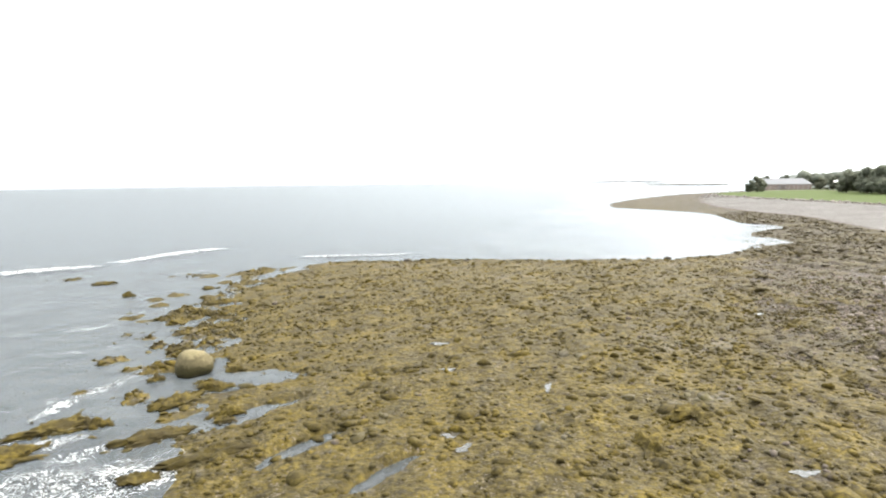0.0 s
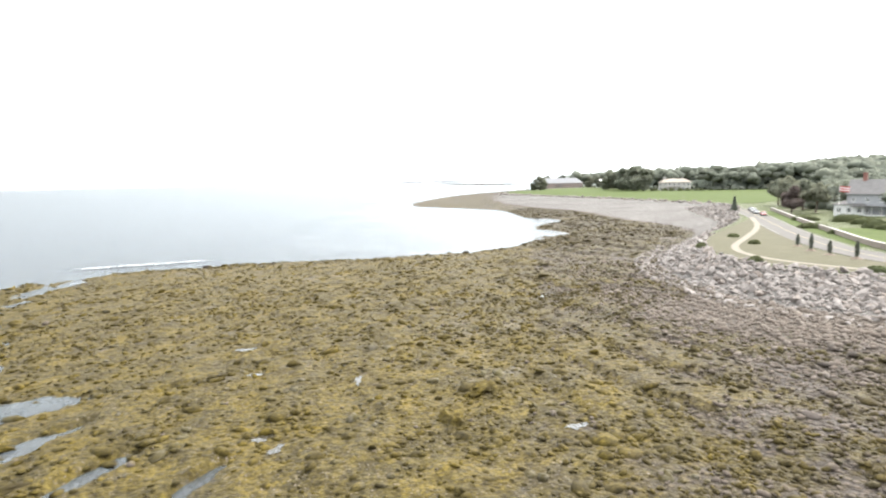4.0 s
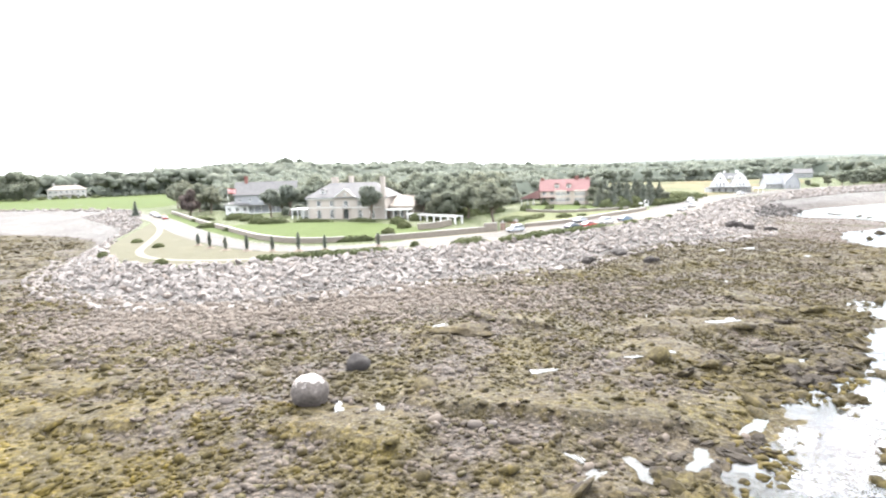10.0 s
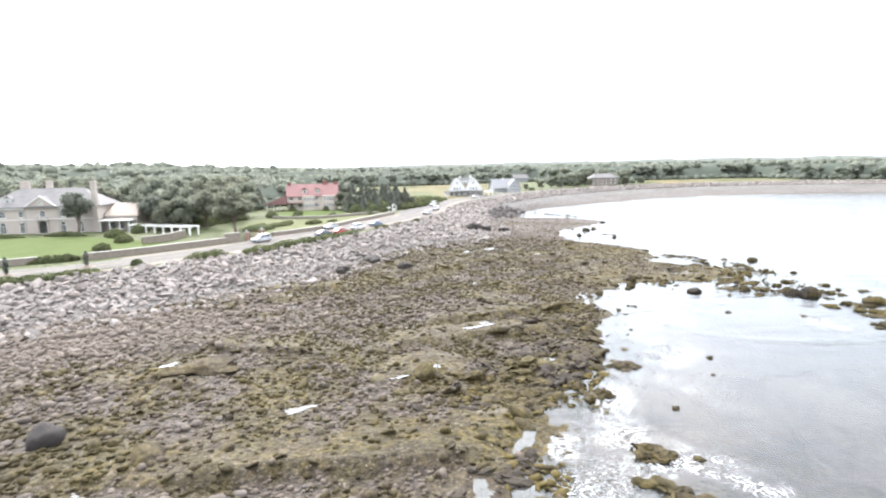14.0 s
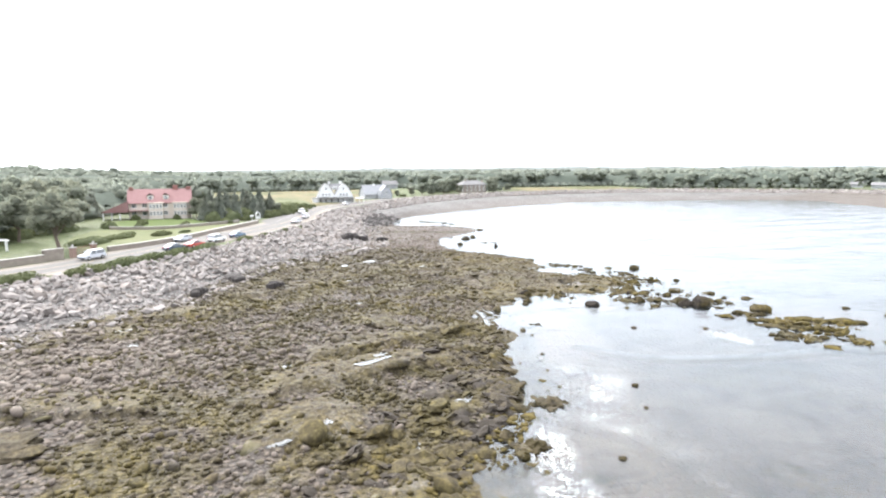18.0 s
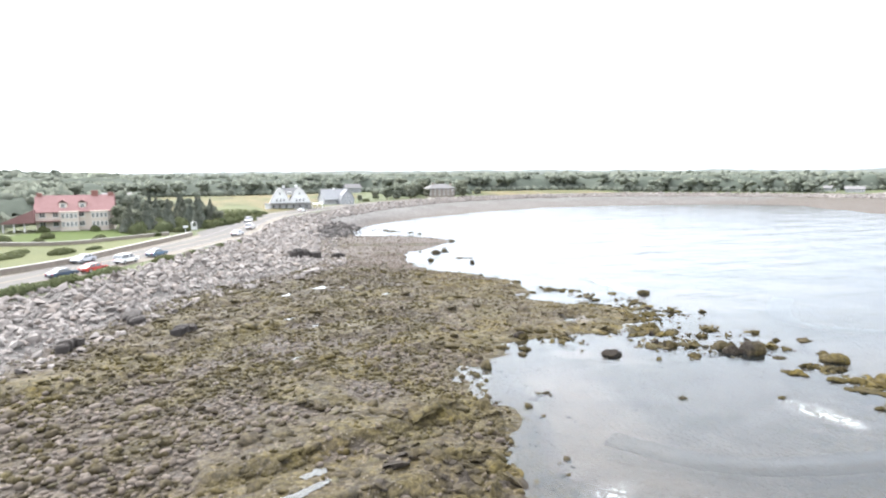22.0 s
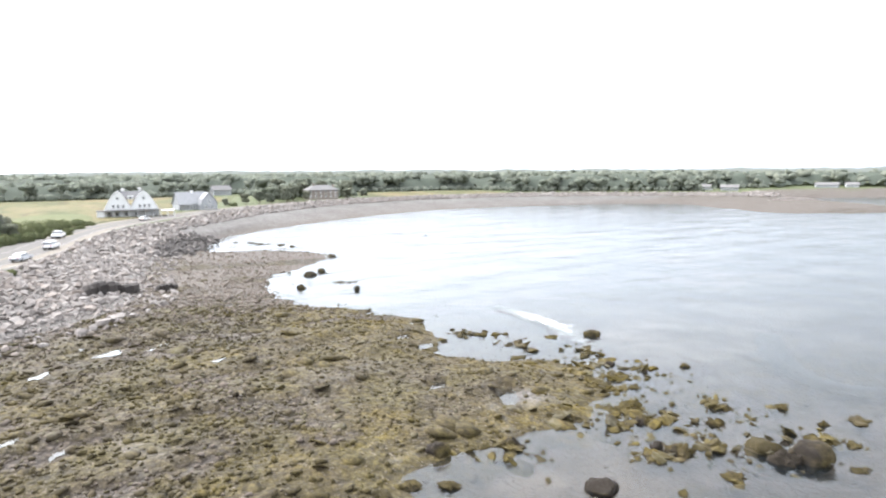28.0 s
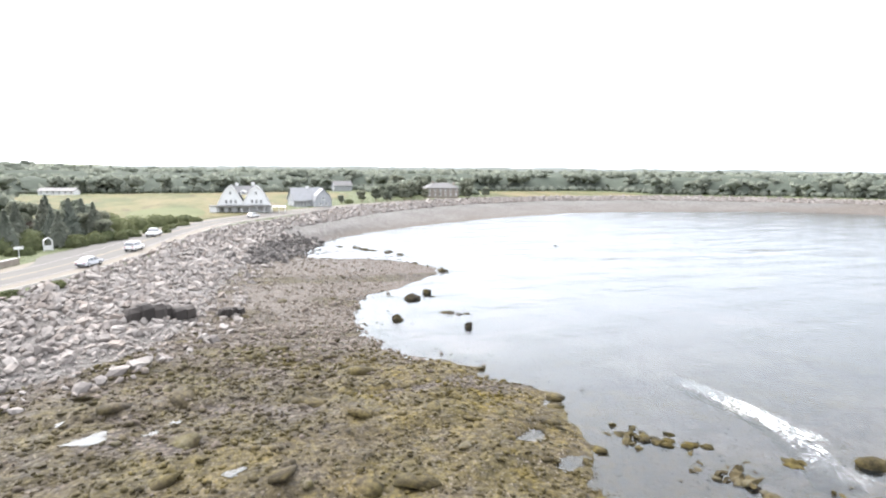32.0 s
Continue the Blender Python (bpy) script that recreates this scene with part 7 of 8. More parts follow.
def chimney(parent, x, y, z0, z1, w, d, material, pots=0):
    c = part("chimney", boxes((x - w / 2, x + w / 2, y - d / 2, y + d / 2, z0, z1), (x - w / 2 - 0.1, x + w / 2 + 0.1, y - d / 2 - 0.1, y + d / 2 + 0.1, z1 - 0.45, z1 - 0.2)), material, parent)
    for i in range(pots):
        bm = bmesh.new()
        bmesh.ops.create_cone(bm, cap_ends=True, segments=8, radius1=0.16, radius2=0.13, depth=0.5, matrix=Matrix.Translation((x - w / 4 + i * w / 2, y, z1 + 0.25)))
        part("chimney_pot", bm, M_REDBRICK, c)
    return c


def house(name, x, y, turn, label, z=None):
    """The empty at a house's foot. The front faces its own -y; turn -90 makes the front face the sea."""
    h = new(name)
    h.matrix_basis = pose(x, y, (ground_z(x, y) if z is None else z), 0, 0, turn)
    return tagged(h, label, "house")


# -- mansion: stone villa with hipped slate roof, loggia and service wing
man = house("mansion", 176, 86.3, -90, "large pale stone mansion with arched windows and slate roof", z=5.55)
W0, W1, EAVE = -14.0, 14.2, 7.0
low_x, up_x = [-9.8, -5.0, 4.8, 9.2], [-9.8, -5.0, 0.0, 4.8, 9.2]
holes = [(cx - 0.85, cx + 0.85, 0.35, 3.25) for cx in low_x] + [(-1.0, 1.0, 0.3, 3.5)] + [(cx - 0.8, cx + 0.8, 4.45, 6.15) for cx in up_x]
bm = bmesh.new()
wall_front(bm, W0, W1, -0.8, EAVE, 0, 0.4, holes)
for cx in low_x:
    spandrels(bm, cx - 0.85, cx + 0.85, 2.4, 0, 0.4)
spandrels(bm, -1.0, 1.0, 2.5, 0, 0.4)
box(bm, W0, W0 + 0.4, 0.4, 12, -0.8, EAVE), box(bm, W1 - 0.4, W1, 0.4, 12, -0.8, EAVE), box(bm, W0, W1, 12, 12.4, -0.8, EAVE)
box(bm, W0, W1, 0.4, 12, 3.7, 3.9)
part("wall", bm, M_CREAM, man)
bm = bmesh.new()
extrude_poly(bm, [(-4.0, EAVE), (4.0, EAVE), (0, EAVE + 2.7)], -0.25, 0.4)
part("front_gable", bm, M_CREAM, man, "pale stone front gable")
bm = bmesh.new()
for sx in (-1, 1):
    extrude_poly(bm, [(sx * 4.5, EAVE - 0.05), (sx * 4.05, EAVE - 0.05), (0, EAVE + 2.72), (0, EAVE + 3.05)], -0.5, -0.26)
part("raking_cornice", bm, M_TRIM, man, "white raking cornice")
bm = bmesh.new()
gable_roof(bm, -4.1, 4.1, -0.2, 6.0, EAVE + 0.2, 2.75, 0.2, "y", 0.14)
part("gable_roof", bm, M_SLATE, man)
window(man, 0, EAVE + 0.55, 1.0, 1.1, -0.32, 2, 2, True, sill=False)
for cx in (W0 + 0.35, -4.25, 4.25, W1 - 0.35):
    part("quoin", boxes((cx - 0.35, cx + 0.35, -0.07, -0.001, -0.8, EAVE - 0.37)), M_COPING, man)
part("cornice", boxes((W0 - 0.3, -4.3, -0.4, 0.0, EAVE - 0.35, EAVE - 0.02), (4.3, W1 + 0.3, -0.4, 0.0, EAVE - 0.35, EAVE - 0.02), (W0 - 0.05, W1 + 0.05, -0.08, 0.0, 3.85, 4.05)), M_TRIM, man)
bm = bmesh.new()
hip_roof(bm, W0, W1, 0, 12, EAVE + 0.22, 4.6, 0.6)
part("roof", bm, M_SLATE, man)
for cx in low_x:
    window(man, cx, 0.35, 1.7, 2.9, 0.15, 2, 3, True, sill=False)
for cx in up_x:
    window(man, cx, 4.45, 1.6, 1.7, 0.15, 2, 2)
part("front_door", boxes((-1.0, 1.0, 0.2, 0.28, 0.3, 3.4)), M_DOOR, man, "dark arched double front door")
part("door_surround", boxes((-1.45, -1.05, -0.3, 0.0, 0, 3.6), (1.05, 1.45, -0.3, 0.0, 0, 3.6), (-1.6, 1.6, -0.45, 0.0, 3.55, 3.85)), M_CREAM, man)
bal = part("balcony", boxes((-1.6, 1.6, -0.9, -0.003, 3.86, 4.0), (-1.6, 1.6, -0.9, -0.85, 4.75, 4.82)), M_TRIM, man)
for i in range(9):
    part("baluster", boxes((-1.55 + i * 0.385, -1.49 + i * 0.385, -0.9, -0.86, 4.0, 4.75)), M_DOOR, bal)
part("front_steps", boxes((-1.8, 1.8, -1.4, -0.31, -0.8, 0.3), (-2.2, 2.2, -2.0, -1.41, -0.8, 0.1), (-2.6, 2.6, -2.6, -2.01, -0.8, -0.08)), M_COPING, man)
for cx in (-8.6, 7.2):
    dm = part("dormer", boxes((cx - 0.8, cx + 0.8, 1.2, 3.6, EAVE + 0.8, EAVE + 2.5)), M_TRIM, man, "small white dormer")
    bm = bmesh.new()
    gable_roof(bm, cx - 0.8, cx + 0.8, 1.2, 3.9, EAVE + 2.5, 0.6, 0.15, "y", 0.08)
    part("dormer_roof", bm, M_SLATE, dm)
    window(dm, cx, EAVE + 1.1, 1.1, 1.2, 1.1, 2, 2, name="dormer_window", sill=False)
chimney(man, -7.3, 7.5, EAVE + 2, 13.8, 2.2, 1.0, M_CREAM)
chimney(man, -1.2, 7.5, EAVE + 2, 13.9, 1.4, 1.0, M_CREAM)
chimney(man, 13.6, -0.6, -0.8, 13.6, 1.3, 1.1, M_CREAM)
# loggia at the left end
lg = part("loggia", boxes((-21.2, W0 - 0.02, 1.5, 7.5, 3.0, 3.35), (-21.4, W0 - 0.02, 1.3, 7.7, 3.36, 3.55), (-21.2, W0 - 0.02, 7.2, 7.5, -0.8, 3.0)), M_TRIM, man, "white columned garden loggia")
part("loggia_floor", boxes((-21.2, W0 - 0.02, 1.5, 7.5, -0.8, 0.1)), M_COPING, lg)
for i, cx in enumerate((-21.0, -18.9, -16.7, -14.5)):
    bm = bmesh.new()
    column(bm, cx, 1.75, 0.1, 3.0, 0.22)
    part("column", bm, M_TRIM, lg)
# wing at the right end
bm = bmesh.new()
wall_front(bm, W1 + 0.02, 22.6, -0.8, 4.0, 2.0, 0.35, [(cx - 0.6, cx + 0.6, 0.6, 2.6) for cx in (16.4, 18.6, 20.8)])
box(bm, 22.25, 22.6, 2.35, 11, -0.8, 4.0), box(bm, W1 + 0.02, 22.6, 11, 11.35, -0.8, 4.0)
wing = part("wing", bm, M_CREAM, man)
for cx in (16.4, 18.6, 20.8):
    window(wing, cx, 0.6, 1.2, 2.0, 2.15, 2, 3, name="wing_window")
bm = bmesh.new()
hip_roof(bm, W1 + 0.7, 22.6, 2.0, 11.3, 4.25, 3.2, 0.5, 6.0)
part("wing_roof", bm, M_TANROOF, wing, "tan tiled hipped roof")
por = part("porch", boxes((W1 + 0.1, 22.4, -1.6, 1.9, 3.0, 3.35)), M_TRIM, wing, "white flat-roofed porch")
for cx in (14.6, 17.0, 19.4, 21.8):
    bm = bmesh.new()
    column(bm, cx, -1.3, -0.6, 3.0, 0.16)
    part("column", bm, M_TRIM, por)

# garden pergola beyond the wing
perg = tagged(new("pergola"), "white garden pergola on square posts", "pergola")
perg.matrix_basis = pose(166, 54, 5.1, 0, 0, -120)
for i in range(8):
    for yy in (0, 2.6):
        part("post", boxes((-11 + i * 3.0, -10.66 + i * 3.0, yy, yy + 0.34, -0.3, 2.3)), M_TRIM, perg)
for yy in (0.08, 2.68):
    part("beam", boxes((-11.4, 10.8, yy, yy + 0.2, 2.303, 2.55)), M_TRIM, perg)
for i in range(22):
    part("rafter", boxes((-11.2 + i, -11.1 + i, -0.4, 3.4, 2.553, 2.7)), M_TRIM, perg)


def simple_house(name, x, y, turn, label, w, d, eave, rise, wall, roof, cols, floors=2, roof_kind="gable", along="x", chimneys=(), porch=None, z=None, side=True, dormers=(), chim=None, win=(1.0, 1.4)):
    """A plain house: walls with real openings, windows in rows, a roof, and perhaps a porch, dormers and chimneys."""
    h = house(name, x, y, turn, label, z)
    storey = eave / floors
    spots = [(-w / 2 + w * (i + 0.5) / cols, f * storey + 0.85) for f in range(floors) for i in range(cols)]
    ww, wh = win
    bm = bmesh.new()
    wall_front(bm, -w / 2, w / 2, -0.8, eave, 0, 0.3, [(cx - ww / 2, cx + ww / 2, cz, cz + wh) for cx, cz in spots])
    box(bm, -w / 2, -w / 2 + 0.3, 0.3, d, -0.8, eave), box(bm, w / 2 - 0.3, w / 2, 0.3, d, -0.8, eave), box(bm, -w / 2, w / 2, d, d + 0.3, -0.8, eave)
    if roof_kind == "gable":
        if along == "x":
            for xx in (-w / 2, w / 2 - 0.3):
                a = [bm.verts.new((xx + o, q, r)) for o in (0, 0.3) for q, r in ((0.02, eave), (d + 0.28, eave), (d / 2 + 0.15, eave + rise * 0.97))]
                bm.faces.new((a[0], a[2], a[1])), bm.faces.new((a[3], a[4], a[5]))
                for i, j in ((0, 1), (1, 2), (2, 0)):
                    bm.faces.new((a[i], a[j], a[j + 3], a[i + 3]))
        else:
            for yy in (0.0, d):
                extrude_poly(bm, [(-w / 2 + 0.02, eave), (w / 2 - 0.02, eave), (0, eave + rise * 0.97)], yy, yy + 0.3)
    part("wall", bm, wall, h)
    bm = bmesh.new()
    if roof_kind == "gable":
        gable_roof(bm, -w / 2, w / 2, 0, d + 0.3, eave + 0.24, rise, 0.45, along)
    else:
        hip_roof(bm, -w / 2, w / 2, 0, d + 0.3, eave + 0.24, rise, 0.5)
    part("roof", bm, roof, h)
    for cx, cz in spots:
        window(h, cx, cz, ww, wh, 0.1)
    if side:
        for sx, turn_ in ((-w / 2 - 0.02, -90), (w / 2 + 0.02, 90)):
            for f in range(floors):
                for yy in (d * 0.3, d * 0.7):
                    window(h, sx, f * storey + 0.85, ww, wh, yy, axis_turn=turn_)
    for cx, cy, top_z, cw in chimneys:
        chimney(h, cx, cy, eave * 0.7, top_z, cw, cw * 0.8, chim or wall)
    for cx, dz in dormers:
        dm = part("dormer", boxes((cx - 0.9, cx + 0.9, 0.9, 3.4, eave + dz, eave + dz + 1.7)), M_TRIM if wall is not M_STUCCO else wall, h)
        bm = bmesh.new()
        gable_roof(bm, cx - 0.9, cx + 0.9, 0.9, 3.6, eave + dz + 1.9, 0.7, 0.2, "y", 0.1)
        part("dormer_roof", bm, roof, dm)
        window(dm, cx, eave + dz + 0.35, 1.2, 1.2, 0.82, name="dormer_window", sill=False)
    if porch:
        x0, x1, depth, ht = porch
        part("porch_roof", boxes((x0 - 0.3, x1 + 0.3, -depth - 0.3, -0.02, ht, ht + 0.25)), roof, h)
        part("porch_floor", boxes((x0, x1, -depth, -0.02, -0.8, 0.15)), M_TRIM, h)
        n = max(3, int((x1 - x0) / 2.6))
        for i in range(n + 1):
            bm = bmesh.new()
            column(bm, x0 + 0.2 + (x1 - x0 - 0.4) * i / n, -depth + 0.2, 0.15, ht, 0.13)
            part("column", bm, M_TRIM, h)
    return h


# grey-roofed house behind the trees
simple_house("grey_house", 208, 138, -66, "large pale grey house with slate gable roof behind trees", 24, 10, 7.4, 4.6, M_SHINGLE, M_SLATE, 6, 2, "gable", "x", chimneys=[(-8, 5, 14.6, 1.2)], porch=(-10, 10, 2.6, 3.0), chim=M_REDBRICK, z=5.7)
simple_house("porch_house", 203, 148, -66, "low white porch wing of the grey house", 9, 7, 3.4, 1.6, M_CLAP, M_SLATE, 3, 1, "hip", z=5.7, win=(1.4, 1.6))

# red-roofed stucco house
red = simple_house("red_roofed_house", 236.5, 23.2, -88, "cream stucco house with faded red tile roof", 18.4, 9, 5.0, 4.0, M_STUCCO, M_RED, 6, 2, "gable", "x",
                   chimneys=[(-8.6, 4.6, 9.9, 1.1), (4.6, 4.8, 10.4, 1.5), (8.6, 4.8, 9.9, 1.4)], dormers=[(-2.8, 0.5), (1.8, 0.5)], chim=M_REDBRICK, z=6.1, win=(1.5, 1.35))
for cx in (-1.2, 6.0):
    bay = part("bay", boxes((cx - 2.1, cx + 2.1, -1.5, -0.02, -0.8, 4.75), (cx - 2.3, cx + 2.3, -1.7, -0.01, 4.76, 4.98)), M_STUCCO, red)
    for k in range(4):
        for zz in (0.8, 3.1):
            window(bay, cx - 1.5 + k * 1.0, zz, 0.8, 1.35, -1.56, 2, 2, name="bay_window", sill=False)
part("porch_roof", boxes((-16.6, -9.22, -2.0, 6.5, 2.0, 2.2)), M_RED, red)
bm = bmesh.new()
extrude_poly(bm, [(-17.0, 2.21), (-9.22, 2.21), (-9.22, 5.6)], -2.2, 6.6)
part("lean_to_roof", bm, M_RED, red, "sloping red lean-to porch roof")
for cx in (-16.3, -13.9, -11.6):
    part("porch_post", boxes((cx - 0.15, cx + 0.15, -1.8, -1.5, -0.8, 2.0)), M_TRIM, red)
part("verandah_roof", boxes((-9.0, -3.4, -2.0, -0.02, 2.35, 2.55)), M_RED, red)

# twin-gabled white house with flared shingle roofs
tg = house("twin_gabled_house", 320, -47.4, -96, "white clapboard house with two tall flared gables", z=4.75)
def flare(cx, half, z0, z1, n=7, k=1.55):
    out = []
    for i in range(n + 1):
        f = i / n
        out.append((cx - half * (1 - f) ** (1 / k) * (1.0), z0 + (z1 - z0) * f))
    return out + [(2 * cx - x, z) for x, z in out[-2::-1]]
tg.matrix_basis = tg.matrix_basis @ Matrix.Diagonal((1.1, 1.1, 1.1, 1.0))
GAB = [(-3.9, 4.0), (3.9, 4.3)]
bm = bmesh.new()
wall_front(bm, -8.2, 8.4, -0.8, 2.6, 0, 0.3, [(cx - 0.55, cx + 0.55, 0.6, 2.0) for cx in (-6.5, -4.2, -1.5, 1.4, 4.0, 6.6)])
box(bm, -8.2, -7.9, 0.3, 11, -0.8, 2.6), box(bm, 8.1, 8.4, 0.3, 11, -0.8, 2.6), box(bm, -8.2, 8.4, 11, 11.3, -0.8, 2.6)
for cx, half in GAB:
    extrude_poly(bm, flare(cx, half, 2.6, 8.7), 0, 0.3)
part("wall", bm, M_CLAP, tg)
for cx in (-6.5, -4.2, -1.5, 1.4, 4.0, 6.6):
    window(tg, cx, 0.6, 1.1, 1.4, 0.1)
for n, (cx, half) in enumerate(GAB):
    bm = bmesh.new()
    o, i_ = flare(cx, half + 0.2, 2.5, 8.98), flare(cx, half + 0.02, 2.45, 8.78)
    a0, b0 = [[bm.verts.new((x, yy, z)) for x, z in o] for yy in (-0.1, 10.5)]
    a1, b1 = [[bm.verts.new((x, yy, z)) for x, z in i_] for yy in (-0.1, 10.5)]
    for s in range(len(o) - 1):
        bm.faces.new((a0[s], a0[s + 1], b0[s + 1], b0[s])), bm.faces.new((a1[s + 1], a1[s], b1[s], b1[s + 1]))
        bm.faces.new((a0[s + 1], a0[s], a1[s], a1[s + 1])), bm.faces.new((b0[s], b0[s + 1], b1[s + 1], b1[s]))
    part("roof", bm, M_DARKROOF, tg)
    bm = bmesh.new()
    o, i_ = flare(cx, half + 0.24, 2.5, 9.02), flare(cx, half - 0.16, 2.5, 8.5)
    for s in range(len(o) - 1):
        ring = [[bm.verts.new((x, yy, z)) for x, z in (o[s], o[s + 1], i_[s + 1], i_[s])] for yy in (-0.28, -0.11)]
        bm.faces.new(ring[0]), bm.faces.new(ring[1][::-1])
        for a, b in ((0, 1), (1, 2), (2, 3), (3, 0)):
            bm.faces.new((ring[0][b], ring[0][a], ring[1][a], ring[1][b]))
    part("rake_board", bm, M_TRIM, tg, "white rake board")
    for wx_, wz_, ww_, wh_ in ((cx - 1.3, 3.2, 0.9, 1.3), (cx + 0.1, 3.2, 0.9, 1.3), (cx + 1.5, 3.2, 0.9, 1.3), (cx, 6.0, 0.9, 1.1)):
        window(tg, wx_, wz_, ww_, wh_, -0.06, sill=True)
bm = bmesh.new()
gable_roof(bm, -4.0, 4.0, 2.2, 9.0, 6.5, 2.2, 0.0, "x", 0.2)
part("middle_roof", bm, M_DARKROOF, tg)
dm = part("dormer", boxes((-0.9, 0.9, 1.6, 4.0, 6.0, 7.2)), M_TRIM, tg)
window(dm, 0, 6.2, 1.3, 0.9, 1.52, name="dormer_window", sill=False)
chimney(tg, -2.2, 6, 5.5, 9.7, 1.0, 0.8, M_TRIM)
chimney(tg, 2.9, 6, 5.5, 9.9, 1.0, 0.8, M_TRIM)
pr = part("porch_roof", boxes((-10.2, 9.0, -3.0, -0.02, 2.5, 2.75)), M_SLATE, tg)
part("porch_floor", boxes((-10.0, 9.0, -2.9, -0.02, -0.8, 0.2)), M_TRIM, tg)
part("side_porch_roof", boxes((9.02, 13.0, -2.6, 2.0, 2.1, 2.3)), M_TRIM, tg)
for i in range(9):
    bm = bmesh.new()
    column(bm, -9.8 + i * 2.32, -2.7, 0.2, 2.5, 0.13)
    part("column", bm, M_TRIM, tg)
for cx in (10.9, 12.8):
    part("porch_post", boxes((cx - 0.1, cx + 0.1, -2.4, -2.2, -0.8, 2.1)), M_TRIM, tg)
part("enclosed_porch", boxes((-10.0, -7.9, -2.6, -0.03, 0.2, 2.5)), M_CLAP, tg)

# silver shingle cottage beside it
ct = simple_house("shingle_cottage", 350, -75.2, -80, "silver-grey shingle cottage with gambrel gables", 13, 8, 3.0, 4.6, M_SHINGLE, M_SILVERROOF, 5, 1, "gable", "x", chimneys=[(0.5, 4, 8.4, 0.9)], porch=(-6, -1.5, 1.8, 2.3), chim=M_TRIM, z=4.9)
bm = bmesh.new()
extrude_poly(bm, [(1.2, -0.8), (8.2, -0.8), (8.2, 2.2), (7.4, 4.6), (4.7, 7.3), (2.0, 4.6), (1.2, 2.2)], -4.0, -0.02)
cross = part("cross_gable", bm, M_SHINGLE, ct)
bm = bmesh.new()
for pts in ([(8.5, 2.1), (7.6, 4.7), (7.45, 4.6), (8.25, 2.1)], [(7.6, 4.72), (4.7, 7.6), (4.7, 7.35), (7.45, 4.6)], [(4.7, 7.6), (1.8, 4.72), (1.95, 4.6), (4.7, 7.35)], [(1.8, 4.7), (0.9, 2.1), (1.15, 2.1), (1.95, 4.6)]):
    extrude_poly(bm, pts, -4.3, 0.6)
part("cross_roof", bm, M_SILVERROOF, cross)
for cx, cz in ((3.4, 0.6), (5.9, 0.6), (4.7, 3.0)):
    window(cross, cx, cz, 1.2, 1.4, -4.08, name="gable_window")

simple_house("brown_house", 404, -157, -95, "brown shingle house with grey roof behind the beach", 18, 9, 4.8, 2.8, M_BROWN, M_SLATE, 6, 2, "hip", chimneys=[(-4.5, 4.5, 8.8, 1.2), (7.6, 4.5, 8.2, 1.2)], z=5.6, chim=M_BROWN)
simple_house("blue_grey_house", 493, -121, -85, "small blue-grey house among the far trees", 12, 8, 3.6, 2.8, M_SHINGLE, M_SLATE, 4, 1, "gable", "x", z=5.8)
simple_house("long_white_house", 461, 37, -100, "long low white house at the marsh's edge", 17, 8, 2.2, 1.4, M_CLAP, M_SLATE, 6, 1, "gable", "x", z=5.6)
M_MANOR = surface("weathered_white_render", (0.4, 0.39, 0.37), (0.5, 0.485, 0.46), 0.6, 0.8, 0.2, 0.02)
M_ROSEBRICK = surface("rose_brick", (0.235, 0.185, 0.165), (0.3, 0.242, 0.218), 1.2, 0.85, 0.3, 0.02)
simple_house("white_manor", 374, 440, -45, "white two-storey house with tan hipped roof on the far lawn", 27, 11, 7.2, 3.2, M_MANOR, M_TANROOF, 7, 2, "hip", chimneys=[(-9, 5, 12.5, 1.6), (6, 6, 12, 1.4)], porch=(-6, 6, 2.5, 3.2), win=(1.7, 2.0))
for k, (x, y) in enumerate([(360, 436), (363, 430), (367, 424), (372, 421), (352, 440), (378, 414)]):
    shrub("lawn_bush", x, y, 3.4, 2.6, 2.4, 620 + k, "round green bush before the white house", turn=30 * k, group="far lawn bushes")
simple_house("white_cottage", 441, 470, -45, "small white house among the trees", 9, 8, 5.4, 2.4, M_CLAP, M_TRIM, 3, 2, "gable", "y")
simple_house("long_brick_hall", 392, 676, -35, "long brick hall with pale hipped roof", 56, 16, 6.5, 6.5, M_ROSEBRICK, M_SILVERROOF, 12, 2, "hip", chimneys=[(-12, 8, 14, 1.6)], porch=(-4, 4, 2.5, 4.5))
simple_house("white_annex", 432, 640, -35, "white annex beside the long hall", 16, 10, 7.5, 2.2, M_CLAP, M_TRIM, 4, 2, "hip")
simple_house("white_gabled_house", 460, 604, -35, "white gabled house behind the far lawn", 16, 10, 5.0, 7.5, M_CLAP, M_SLATE, 4, 1, "gable", "y", chimneys=[(-5, 5, 13, 1.4)])
for k, (x, y, w, lab) in enumerate([(328, -452, 16, "grey house behind the far beach"), (344, -448, 10, "small grey house behind the far beach"), (312, -572, 22, "low pale grey beach house across the bay"), (392, -634, 14, "pale grey house across the bay"), (300, -590, 12, "pale grey cottage across the bay")]):
    simple_house("beach_house", x, y, -150, lab, 0.75 * w, 8, 2.4, 1.7, M_SHINGLE, M_SLATE, 4, 1, "gable", "x", side=False)

